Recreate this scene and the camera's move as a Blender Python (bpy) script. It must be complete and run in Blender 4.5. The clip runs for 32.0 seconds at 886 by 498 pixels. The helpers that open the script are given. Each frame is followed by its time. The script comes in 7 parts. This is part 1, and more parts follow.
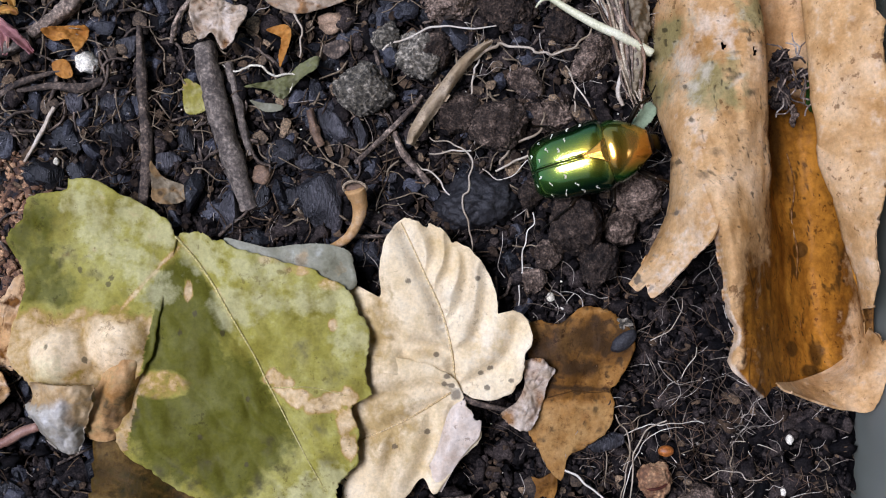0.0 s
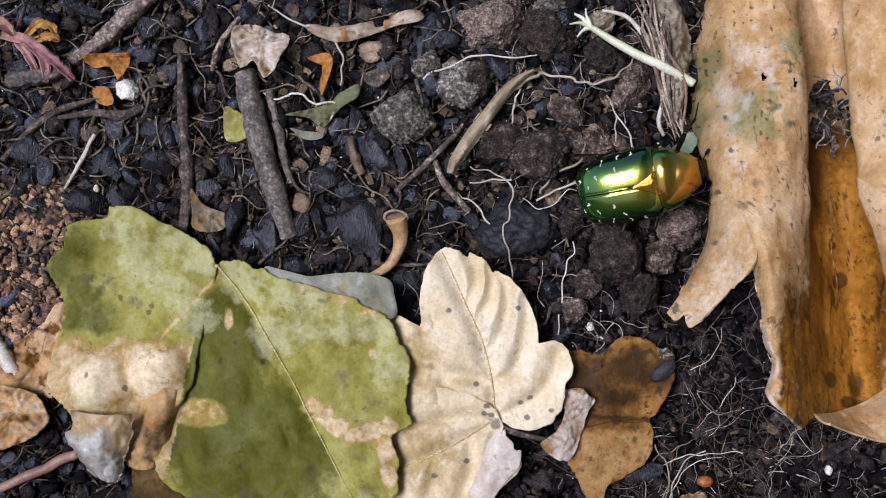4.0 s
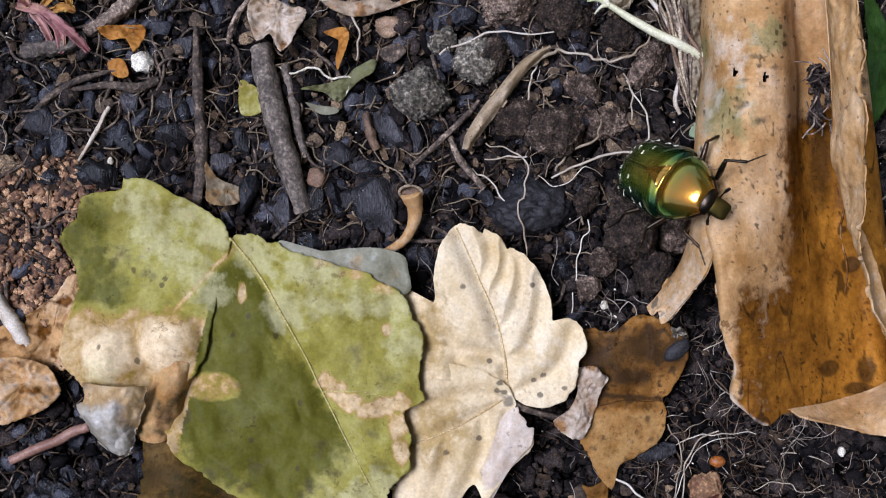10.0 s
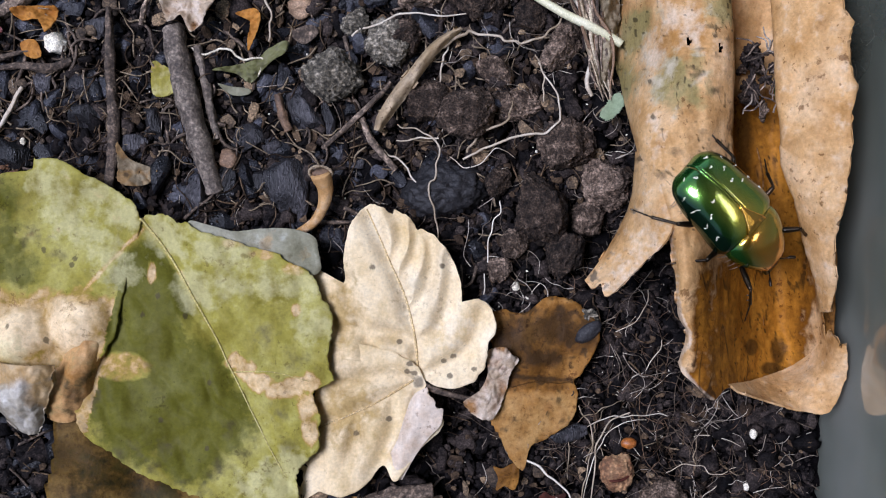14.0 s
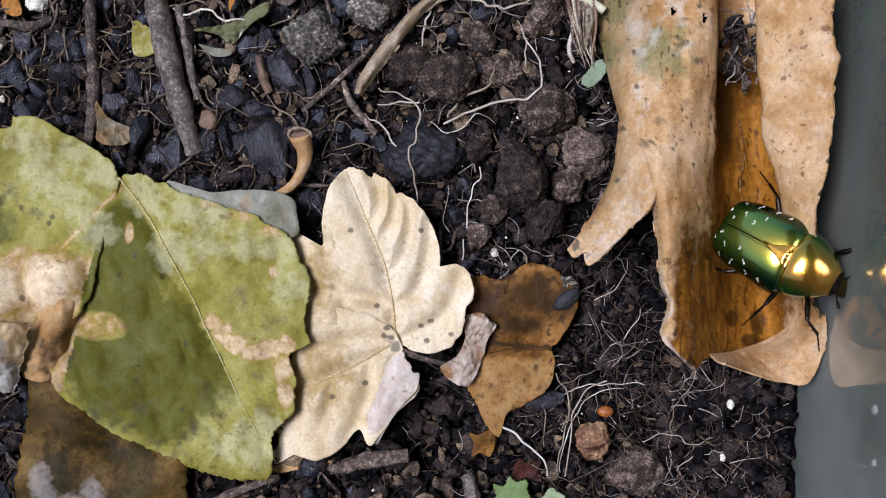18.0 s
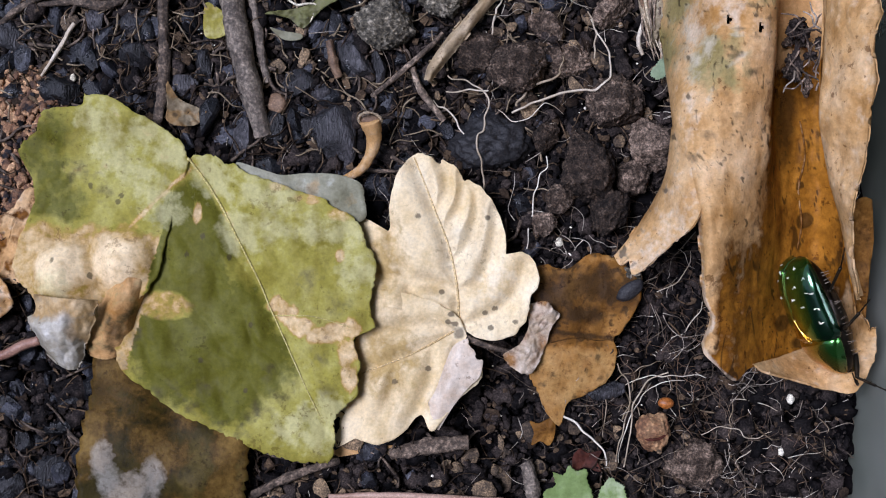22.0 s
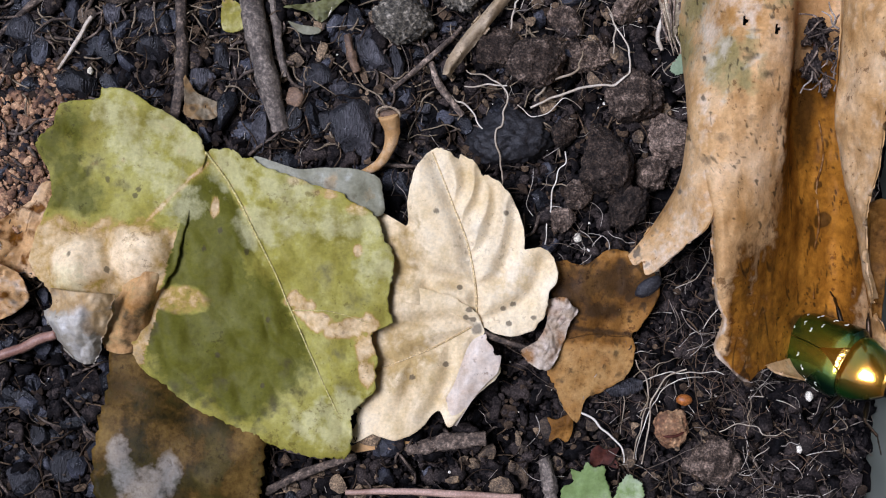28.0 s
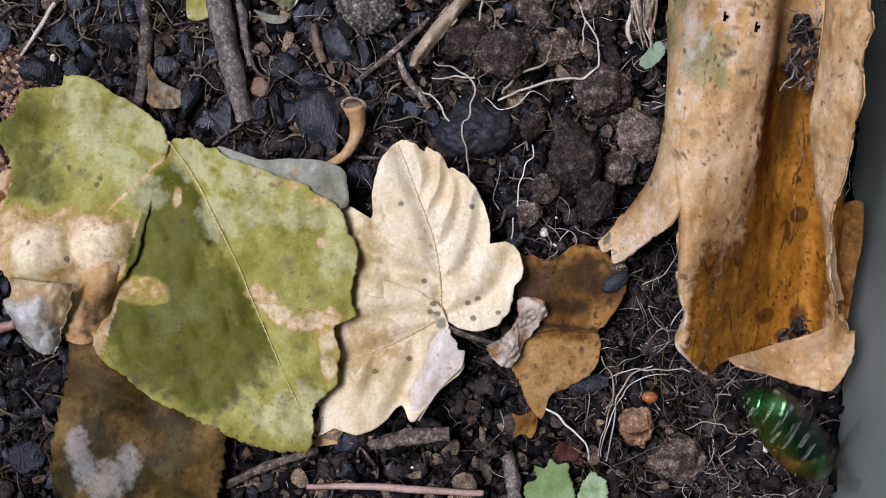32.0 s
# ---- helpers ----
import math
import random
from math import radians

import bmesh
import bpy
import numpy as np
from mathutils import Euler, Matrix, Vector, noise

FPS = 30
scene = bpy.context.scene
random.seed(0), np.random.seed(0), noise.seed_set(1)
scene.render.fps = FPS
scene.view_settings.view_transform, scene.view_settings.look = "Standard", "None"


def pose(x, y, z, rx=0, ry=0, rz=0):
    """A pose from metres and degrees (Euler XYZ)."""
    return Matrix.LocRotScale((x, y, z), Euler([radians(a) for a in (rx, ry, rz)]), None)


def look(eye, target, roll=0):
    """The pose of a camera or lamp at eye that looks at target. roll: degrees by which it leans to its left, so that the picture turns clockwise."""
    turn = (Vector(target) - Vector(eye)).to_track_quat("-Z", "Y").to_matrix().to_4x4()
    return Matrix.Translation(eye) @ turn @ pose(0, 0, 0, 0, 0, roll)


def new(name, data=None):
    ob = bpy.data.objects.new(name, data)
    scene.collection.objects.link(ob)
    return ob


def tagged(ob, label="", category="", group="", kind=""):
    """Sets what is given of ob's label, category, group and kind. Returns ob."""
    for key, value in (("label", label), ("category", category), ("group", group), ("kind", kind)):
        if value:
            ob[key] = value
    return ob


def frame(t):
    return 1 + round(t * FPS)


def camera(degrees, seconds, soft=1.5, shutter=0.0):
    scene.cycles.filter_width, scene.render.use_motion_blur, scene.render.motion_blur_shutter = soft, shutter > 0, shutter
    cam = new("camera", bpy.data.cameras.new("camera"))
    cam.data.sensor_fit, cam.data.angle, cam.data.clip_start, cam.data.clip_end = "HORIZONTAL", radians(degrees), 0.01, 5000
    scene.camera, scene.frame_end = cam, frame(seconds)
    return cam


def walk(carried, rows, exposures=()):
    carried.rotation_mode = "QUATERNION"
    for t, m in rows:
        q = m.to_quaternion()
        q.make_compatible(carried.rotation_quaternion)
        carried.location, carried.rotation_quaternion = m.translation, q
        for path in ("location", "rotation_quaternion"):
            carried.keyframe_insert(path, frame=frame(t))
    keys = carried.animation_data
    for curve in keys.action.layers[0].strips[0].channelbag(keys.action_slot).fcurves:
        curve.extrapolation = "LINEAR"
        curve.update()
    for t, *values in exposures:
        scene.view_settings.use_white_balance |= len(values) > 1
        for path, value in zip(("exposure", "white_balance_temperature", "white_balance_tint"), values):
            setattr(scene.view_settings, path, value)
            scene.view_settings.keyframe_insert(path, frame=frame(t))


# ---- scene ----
from mathutils import Vector as V

# Lengths below are millimetres unless a name says otherwise; MM turns them into metres.
MM = 0.001
cam = camera(40, 32.0, soft=1.1, shutter=0.5)
# seconds, eye x y z (mm), turn about x, y, z (degrees); the camera looks straight down on the soil
PATH = [
    (0, -2.76, 3.08, 155.90, -0.26, -0.05, 0.00),
    (0.5, -2.96, 3.97, 155.90, -0.20, -0.10, 0.16),
    (1, -3.84, 5.16, 155.64, -0.17, 0.10, 0.30),
    (1.5, -4.64, 4.65, 155.74, -0.12, -0.11, 0.21),
    (2, -4.29, 3.34, 155.81, -0.06, 0.04, 0.19),
    (2.5, -4.07, 3.17, 155.94, -0.11, -0.00, 0.18),
    (3, -5.01, 2.98, 156.04, 0.04, -0.01, 0.22),
    (3.5, -5.73, 4.55, 155.94, -0.05, 0.02, 0.20),
    (4, -7.89, 6.34, 155.76, -0.11, -0.06, 0.28),
    (4.5, -8.58, 5.35, 155.56, -0.03, 0.06, 0.27),
    (6.5, -9.16, 4.64, 155.50, -0.05, 0.05, 0.41),
    (7, -9.56, 4.55, 155.29, 0.00, 0.14, 0.37),
    (7.5, -9.66, 5.11, 155.43, -0.15, 0.03, 0.53),
    (8, -9.78, 4.27, 155.54, 0.05, -0.00, 0.66),
    (8.5, -9.57, 4.20, 155.31, -0.15, -0.09, 0.76),
    (9, -9.40, 3.82, 155.23, -0.09, -0.09, 0.84),
    (9.5, -9.75, 4.32, 155.27, -0.16, -0.13, 0.89),
    (10, -9.81, 3.32, 155.29, -0.11, -0.11, 0.91),
    (10.5, -9.34, 1.23, 155.26, -0.07, -0.13, 0.97),
    (11, -7.91, 0.04, 155.44, 0.04, -0.17, 1.13),
    (11.5, -5.49, -0.23, 155.42, -0.16, 0.04, 1.14),
    (12, -3.98, -0.84, 155.48, -0.01, 0.04, 1.13),
    (12.5, -1.23, 0.04, 155.45, -0.16, 0.13, 0.91),
    (13, -0.02, 0.39, 155.70, -0.10, 0.05, 0.84),
    (13.5, 1.51, 0.18, 155.75, -0.06, 0.04, 0.85),
    (14, 1.77, 0.67, 155.52, 0.06, -0.00, 1.06),
    (14.5, 2.70, 1.60, 155.30, -0.03, 0.13, 1.23),
    (16.5, 3.20, 0.71, 155.14, -0.22, 0.05, 1.47),
    (17, 4.00, -2.19, 154.92, 0.03, -0.05, 1.67),
    (17.5, 4.79, -3.44, 154.86, 0.01, 0.07, 1.95),
    (18, 4.49, -3.18, 155.07, -0.13, -0.02, 1.95),
    (18.5, 3.48, -2.98, 155.19, -0.03, 0.12, 2.17),
    (19, 3.97, -3.36, 155.04, -0.09, 0.08, 2.40),
    (19.5, 4.81, -6.11, 154.90, 0.15, 0.03, 2.62),
    (20, 3.37, -6.64, 154.88, 0.08, -0.06, 3.05),
    (20.5, 1.47, -6.65, 154.61, 0.17, 0.01, 2.88),
    (21, -2.97, -5.32, 155.08, 0.03, -0.11, 2.93),
    (21.5, -2.85, -5.84, 155.33, 0.18, -0.08, 2.98),
    (22, -3.61, -5.78, 155.61, 0.10, 0.00, 3.32),
    (22.5, -3.58, -6.85, 155.66, 0.16, 0.02, 3.42),
    (23, -4.25, -6.34, 155.46, 0.33, 0.05, 3.61),
    (23.5, -5.67, -4.68, 155.39, 0.29, -0.01, 3.46),
    (24, -7.16, -3.60, 155.53, 0.28, 0.01, 3.37),
    (24.5, -6.52, -4.38, 155.32, 0.22, 0.02, 3.45),
    (25, -5.38, -5.80, 155.28, 0.37, 0.11, 3.44),
    (25.5, -5.24, -6.54, 155.24, 0.43, 0.04, 3.49),
    (27.5, -5.77, -6.79, 155.22, 0.16, 0.19, 3.42),
    (28, -5.78, -6.59, 154.99, 0.13, 0.02, 3.53),
    (28.5, -5.81, -7.10, 154.83, 0.20, -0.09, 3.61),
    (29, -5.40, -7.94, 154.68, 0.28, -0.12, 3.61),
    (29.5, -4.82, -6.43, 154.63, 0.02, -0.06, 3.59),
    (30, -2.52, -4.80, 154.62, -0.02, -0.11, 3.57),
    (30.5, -1.86, -5.07, 154.00, -0.28, -0.10, 3.89),
    (31, -1.53, -4.95, 153.60, -0.41, -0.11, 4.00),
    (31.5, -1.74, -6.02, 153.72, -0.21, 0.02, 4.20),
    (32, -1.76, -6.27, 153.45, -0.20, -0.11, 4.17),
]
walk(cam, [(t, pose(x * MM, y * MM, z * MM, rx, ry, rz)) for t, x, y, z, rx, ry, rz in PATH], exposures=[(0, 0.17), (32, 0.17)])

# ---- light: bright open shade under a pale sky
SUN_ELEVATION, SUN_BEARING = radians(66), radians(-80)
world = bpy.data.worlds.new("sky")
scene.world = world
world.use_nodes = True
wn = world.node_tree
sky = wn.nodes.new("ShaderNodeTexSky")
sky.sky_type, sky.sun_disc = "NISHITA", False
sky.sun_elevation, sky.sun_rotation = SUN_ELEVATION, SUN_BEARING
wn.links.new(sky.outputs[0], wn.nodes["Background"].inputs[0])
wn.nodes["Background"].inputs[1].default_value = 0.15
sun = new("sun", bpy.data.lights.new("sun", "SUN"))
sun.data.energy, sun.data.angle, sun.data.color = 3.3, radians(22), (0.93, 0.97, 1.27)
d = V((math.sin(SUN_BEARING) * math.cos(SUN_ELEVATION), math.cos(SUN_BEARING) * math.cos(SUN_ELEVATION), math.sin(SUN_ELEVATION)))
sun.matrix_world = look(d, (0, 0, 0))


# ---- materials
def nodes_of(name):
    m = bpy.data.materials.new(name)
    m.use_nodes = True
    t = m.node_tree
    return m, t, t.nodes["Principled BSDF"]


def noise_node(t, scale, detail=4.0, rough=0.6):
    n = t.nodes.new("ShaderNodeTexNoise")
    n.inputs["Scale"].default_value, n.inputs["Detail"].default_value, n.inputs["Roughness"].default_value = scale, detail, rough
    co = t.nodes.new("ShaderNodeTexCoord")
    t.links.new(co.outputs["Object"], n.inputs["Vector"])
    return n


def ramp(t, source, stops):
    r = t.nodes.new("ShaderNodeValToRGB")
    e = r.color_ramp.elements
    while len(e) < len(stops):
        e.new(0.5)
    for el, (p, c) in zip(e, stops):
        el.position, el.color = p, (*c, 1)
    t.links.new(source, r.inputs[0])
    return r.outputs[0]


def mixed(t, a, b, fac, kind="MIX"):
    n = t.nodes.new("ShaderNodeMix")
    n.data_type, n.blend_type = "RGBA", kind
    for sock, val in ((n.inputs[0], fac), (n.inputs[6], a), (n.inputs[7], b)):
        if isinstance(val, (int, float)):
            sock.default_value = val
        elif isinstance(val, tuple):
            sock.default_value = (*val, 1)
        else:
            t.links.new(val, sock)
    return n.outputs[2]


def bumped(t, b, source, strength, dist):
    n = t.nodes.new("ShaderNodeBump")
    n.inputs["Strength"].default_value, n.inputs["Distance"].default_value = strength, dist * MM
    t.links.new(source, n.inputs["Height"])
    t.links.new(n.outputs[0], b.inputs["Normal"])
    return n


def maths(t, op, a, b):
    n = t.nodes.new("ShaderNodeMath")
    n.operation, n.use_clamp = op, op != "MULTIPLY"
    for sock, val in ((n.inputs[0], a), (n.inputs[1], b)):
        if isinstance(val, (int, float)):
            sock.default_value = val
        else:
            t.links.new(val, sock)
    return n.outputs[0]


def grainy(name, colours, scale, rough=0.8, bump=0.5, dist=0.3, fine=4200, island=False, spec=0.4, grit=0.6, stretch=None, spread=0.45, glint=0.0):
    """A plain rough matter: a colour ramp over noise, finer specks on it, and relief. stretch: grain drawn out along an axis; glint: glossy flecks."""
    m, t, b = nodes_of(name)
    n, f = noise_node(t, scale), noise_node(t, fine, 3)
    if stretch:
        for q in (n, f):
            v = t.nodes.new("ShaderNodeVectorMath")
            v.operation = "MULTIPLY"
            v.inputs[1].default_value = stretch
            t.links.new(q.inputs["Vector"].links[0].from_socket, v.inputs[0])
            t.links.new(v.outputs[0], q.inputs["Vector"])
    src = n.outputs[0]
    info = t.nodes.new("ShaderNodeNewGeometry" if island else "ShaderNodeObjectInfo")
    shift = maths(t, "MULTIPLY", maths(t, "SUBTRACT", info.outputs["Random Per Island" if island else "Random"], 0.0), spread)
    src = maths(t, "ADD", maths(t, "SUBTRACT", src, 0.2 - (0.45 - spread) / 2), shift)
    k = len(colours)
    c = ramp(t, src, [(0.25 + 0.5 * i / max(1, k - 1), col) for i, col in enumerate(colours)])
    c = mixed(t, c, ramp(t, f.outputs[0], [(0.32, (0.3, 0.3, 0.3)), (0.5, (0.85, 0.85, 0.85)), (0.68, (2.2, 2.15, 2.1))]), grit, "MULTIPLY")
    t.links.new(c, b.inputs["Base Color"])
    b.inputs["Roughness"].default_value, b.inputs["Specular IOR Level"].default_value = rough, spec
    if glint:
        g = noise_node(t, fine * 0.4, 2)
        t.links.new(ramp(t, g.outputs[0], [(0.55, (rough, rough, rough)), (0.64, (glint, glint, glint))]), b.inputs["Roughness"])
    bumped(t, b, mixed(t, n.outputs[0], f.outputs[0], 0.5), bump, dist)
    return m


LEAFY = []


def leafy(name, base, dry, dark, pale, scale=180, rough=0.55, thin=0.25, bump=0.5, speck=0.6, flecks=0.0, green=(0.13, 0.135, 0.035)):
    """Leaf skin: base colour, dry patches, dark decay, pale bloom and painted light and shade, where the attribute
    'tone' puts them, broken up by noise.
    """
    m, t, b = nodes_of(name)
    at = t.nodes.new("ShaderNodeAttribute")
    at.attribute_name = "tone"
    sep = t.nodes.new("ShaderNodeSeparateColor")
    t.links.new(at.outputs["Color"], sep.inputs[0])
    big, mid, fine = noise_node(t, scale, 5), noise_node(t, scale * 4, 4), noise_node(t, scale * 14, 2)
    c = ramp(t, big.outputs[0], [(0.3, base[0]), (0.5, base[1]), (0.72, base[2])])
    def where(channel, soft=4.0):
        v = maths(t, "ADD", sep.outputs[channel], maths(t, "MULTIPLY", maths(t, "SUBTRACT", mid.outputs[0], 0.0), 0.9))
        return maths(t, "MULTIPLY", maths(t, "MULTIPLY", maths(t, "SUBTRACT", v, 0.72), soft), 1.0)
    def clamp(v):
        return maths(t, "ADD", v, 0.0)
    c = mixed(t, c, ramp(t, maths(t, "ADD", maths(t, "MULTIPLY", sep.outputs[0], 0.55), maths(t, "MULTIPLY", mid.outputs[0], 0.6)), [(0.52, dry[0]), (0.86, dry[1])]), clamp(where(0)))
    c = mixed(t, c, green, maths(t, "MULTIPLY", clamp(maths(t, "MULTIPLY", maths(t, "SUBTRACT", maths(t, "ADD", at.outputs["Alpha"], maths(t, "MULTIPLY", mid.outputs[0], 0.9)), 0.62), 3.0)), 0.75))
    c = mixed(t, c, pale, maths(t, "MULTIPLY", clamp(where(2, 2.5)), 0.7))
    c = mixed(t, c, dark, maths(t, "MULTIPLY", clamp(where(1, 3.0)), 0.85))
    peck = maths(t, "ADD", maths(t, "MULTIPLY", noise_node(t, scale * 5.5, 5, 0.7).outputs[0], 0.8), maths(t, "MULTIPLY", noise_node(t, scale * 0.8, 2).outputs[0], 0.35))
    spots = ramp(t, peck, [(0.685, (1, 1, 1)), (0.72, (0.30, 0.22, 0.17))])
    band = noise_node(t, scale * 1.6, 4, 0.6)
    lengthwise = t.nodes.new("ShaderNodeVectorMath")
    lengthwise.operation = "MULTIPLY"
    lengthwise.inputs[1].default_value = (1.6, 0.35, 1.0)
    t.links.new(band.inputs["Vector"].links[0].from_socket, lengthwise.inputs[0])
    t.links.new(lengthwise.outputs[0], band.inputs["Vector"])
    c = mixed(t, c, ramp(t, band.outputs[0], [(0.35, (0.62, 0.55, 0.48)), (0.5, (1, 1, 1)), (0.68, (1.18, 1.17, 1.17))]), 0.35, "MULTIPLY")
    c = mixed(t, c, spots, speck, "MULTIPLY")
    if flecks:
        blots = maths(t, "MULTIPLY", noise_node(t, scale * 6, 6, 0.75).outputs[0], 1.0)
        c = mixed(t, c, ramp(t, blots, [(0.36, (0.30, 0.22, 0.17)), (0.45, (0.85, 0.82, 0.8)), (0.65, (1.15, 1.12, 1.08))]), flecks, "MULTIPLY")
    c = mixed(t, c, ramp(t, fine.outputs[0], [(0.3, (0.75, 0.75, 0.75)), (0.7, (1.2, 1.2, 1.2))]), 0.5, "MULTIPLY")
    t.links.new(c, b.inputs["Base Color"])
    b.inputs["Roughness"].default_value, b.inputs["Specular IOR Level"].default_value = rough, 0.1
    net = t.nodes.new("ShaderNodeTexVoronoi")
    net.feature = "DISTANCE_TO_EDGE"
    net.inputs["Scale"].default_value = scale * 4.5
    wob = t.nodes.new("ShaderNodeVectorMath")
    wob.operation = "MULTIPLY_ADD"
    wob.inputs[1].default_value = (0.0016, 0.0016, 0.0016)
    place = t.nodes.new("ShaderNodeTexCoord")
    t.links.new(mid.outputs["Color"], wob.inputs[0])
    t.links.new(place.outputs["Object"], wob.inputs[2])
    t.links.new(wob.outputs[0], net.inputs["Vector"])
    cells = ramp(t, net.outputs["Distance"], [(0.0, (0, 0, 0)), (0.12, (1, 1, 1))])
    n = bumped(t, b, mixed(t, mixed(t, mid.outputs[0], fine.outputs[0], 0.35), cells, 0.06), bump * 0.8, 0.35)
    tr = t.nodes.new("ShaderNodeBsdfTranslucent")
    t.links.new(c, tr.inputs[0])
    t.links.new(n.outputs[0], tr.inputs["Normal"])
    mx = t.nodes.new("ShaderNodeMixShader")
    mx.inputs[0].default_value = thin
    t.links.new(b.outputs[0], mx.inputs[1])
    t.links.new(tr.outputs[0], mx.inputs[2])
    t.links.new(mx.outputs[0], t.nodes["Material Output"].inputs[0])
    LEAFY.append(m)
    return m


def shell_metal(name, colours, scale, rough=0.22, coat=0.5, margin=None, tail=None, near_mm=0.9, over_mm=2.8, between=None):
    """Polished insect cuticle with fine pits; margin: the colour towards the sides of the body."""
    m, t, b = nodes_of(name)
    n, f = noise_node(t, scale, 2), noise_node(t, 4200, 2)
    k = len(colours)
    c = ramp(t, n.outputs[0], [(0.3 + 0.4 * i / max(1, k - 1), col) for i, col in enumerate(colours)])
    if margin:
        co, xyz = t.nodes.new("ShaderNodeTexCoord"), t.nodes.new("ShaderNodeSeparateXYZ")
        t.links.new(co.outputs["Object"], xyz.inputs[0])
        far = t.nodes.new("ShaderNodeMath")
        far.operation = "ABSOLUTE"
        t.links.new(xyz.outputs[1], far.inputs[0])
        k = maths(t, "MULTIPLY", maths(t, "SUBTRACT", far.outputs[0], near_mm * MM), 1.0 / (over_mm * MM))
        if tail:
            back = maths(t, "MULTIPLY", maths(t, "SUBTRACT", maths(t, "MULTIPLY", xyz.outputs[0], -1.0), 0.0005), 1.0 / 0.0075)
            c = mixed(t, c, tail, maths(t, "ADD", back, 0.0))
        if between:
            c = mixed(t, c, between, maths(t, "ADD", maths(t, "MULTIPLY", maths(t, "SUBTRACT", far.outputs[0], 0.0009), 1.0 / 0.0022), 0.0))
        c = mixed(t, c, margin, maths(t, "ADD", k, 0.0))
    t.links.new(c, b.inputs["Base Color"])
    b.inputs["Metallic"].default_value, b.inputs["Roughness"].default_value = 0.9, rough
    b.inputs["Coat Weight"].default_value, b.inputs["Coat Roughness"].default_value = coat, 0.1
    bumped(t, b, f.outputs[0], 0.22, 0.05)
    return m


soil_mat = grainy("peat", [(0.00207, 0.001875, 0.002156), (0.00621, 0.004875, 0.005002), (0.01794, 0.0135, 0.01121)], 260, 0.85, 1.0, 0.6, spec=0.03)
crumb_mat = grainy("crumbs", [(0.002921, 0.002722, 0.003131), (0.01085, 0.008891, 0.008557), (0.04841, 0.0372, 0.03235)], 420, 0.75, 0.9, 0.3, island=True, spec=0.07, grit=0.9)
chip_mat = grainy("charcoal", [(0.0036, 0.0033, 0.0036), (0.0135, 0.0125, 0.0137), (0.066, 0.061, 0.065)], 420, 0.5, 1.0, 0.6, spec=0.4, grit=0.95, stretch=(1.0, 0.3, 1.0), glint=0.2)
chipstuff_mat = grainy("charcoal_crumbs", [(0.0025, 0.0026, 0.0034), (0.0095, 0.0097, 0.0125), (0.052, 0.053, 0.064)], 420, 0.45, 0.9, 0.35, island=True, spec=0.4, grit=0.9, glint=0.2)
slate_mat = grainy("dark_stone", [(0.012, 0.0112, 0.0118), (0.021, 0.0196, 0.0205), (0.034, 0.032, 0.033)], 900, 0.6, 0.6, 0.25, spec=0.3, grit=0.7, fine=4200)
clod_mat = grainy("clod", [(0.009, 0.0064, 0.005), (0.060, 0.041, 0.029), (0.29, 0.21, 0.155)], 700, 0.85, 1.0, 0.9, spec=0.2, grit=1.0, fine=3600, spread=0.3, glint=0.35)
grit_mat = grainy("grey_grit", [(0.014, 0.012, 0.009), (0.085, 0.073, 0.052), (0.40, 0.35, 0.27)], 1100, 0.9, 1.0, 0.6, grit=1.0, fine=2600, spread=0.15)
brick_mat = grainy("terracotta_crumb", [(0.012, 0.01, 0.012), (0.19, 0.095, 0.05), (0.54, 0.32, 0.17)], 520, 0.9, 0.9, 0.4, island=True)
bark_mat = grainy("bark", [(0.030, 0.023, 0.018), (0.082, 0.064, 0.050), (0.22, 0.178, 0.138)], 800, 0.8, 0.8, 0.4, grit=0.7, fine=2600, spread=0.15)
twig_mat = grainy("twig", [(0.026, 0.018, 0.013), (0.098, 0.070, 0.050), (0.30, 0.225, 0.165)], 900, 0.85, 0.9, 0.4, grit=0.9, fine=2600, spread=0.3)
chipbark_mat = grainy("bark_chips", [(0.02, 0.014, 0.010), (0.07, 0.048, 0.030), (0.22, 0.15, 0.085)], 500, 0.85, 0.8, 0.3, island=True, grit=0.9)
pale_bark_mat = grainy("pale_bark", [(0.17, 0.125, 0.075), (0.34, 0.26, 0.17), (0.48, 0.40, 0.28)], 700, 0.85, 0.8, 0.3)
root_mat = grainy("pale_root", [(0.22, 0.16, 0.095), (0.46, 0.38, 0.28), (0.72, 0.66, 0.55)], 300, 0.6, 0.2, 0.06, grit=0.25)
fibre_mat = grainy("fibre", [(0.06, 0.042, 0.028), (0.15, 0.11, 0.075), (0.52, 0.46, 0.38)], 200, 0.7, 0.2, 0.1, island=True)
litter_mat = grainy("litter", [(0.012, 0.008, 0.006), (0.035, 0.023, 0.015), (0.12, 0.08, 0.048)], 500, 0.85, 0.6, 0.2, island=True, spec=0.08)
white_mat = grainy("perlite", [(0.558, 0.4988, 0.3648), (0.702, 0.645, 0.5016), (0.765, 0.7138, 0.5928)], 900, 0.8, 0.5, 0.2)
straw_mat = grainy("straw", [(0.40, 0.40, 0.20), (0.58, 0.56, 0.35), (0.74, 0.70, 0.52)], 160, 0.5, 0.2, 0.06, grit=0.2)
stalk_mat = grainy("pink_stalk", [(0.20, 0.095, 0.065), (0.33, 0.19, 0.135), (0.48, 0.31, 0.235)], 250, 0.5, 0.2, 0.08, grit=0.3)
husk_mat = grainy("husk", [(0.07, 0.04, 0.024), (0.19, 0.115, 0.068), (0.36, 0.24, 0.15)], 300, 0.7, 0.5, 0.2, grit=0.5)
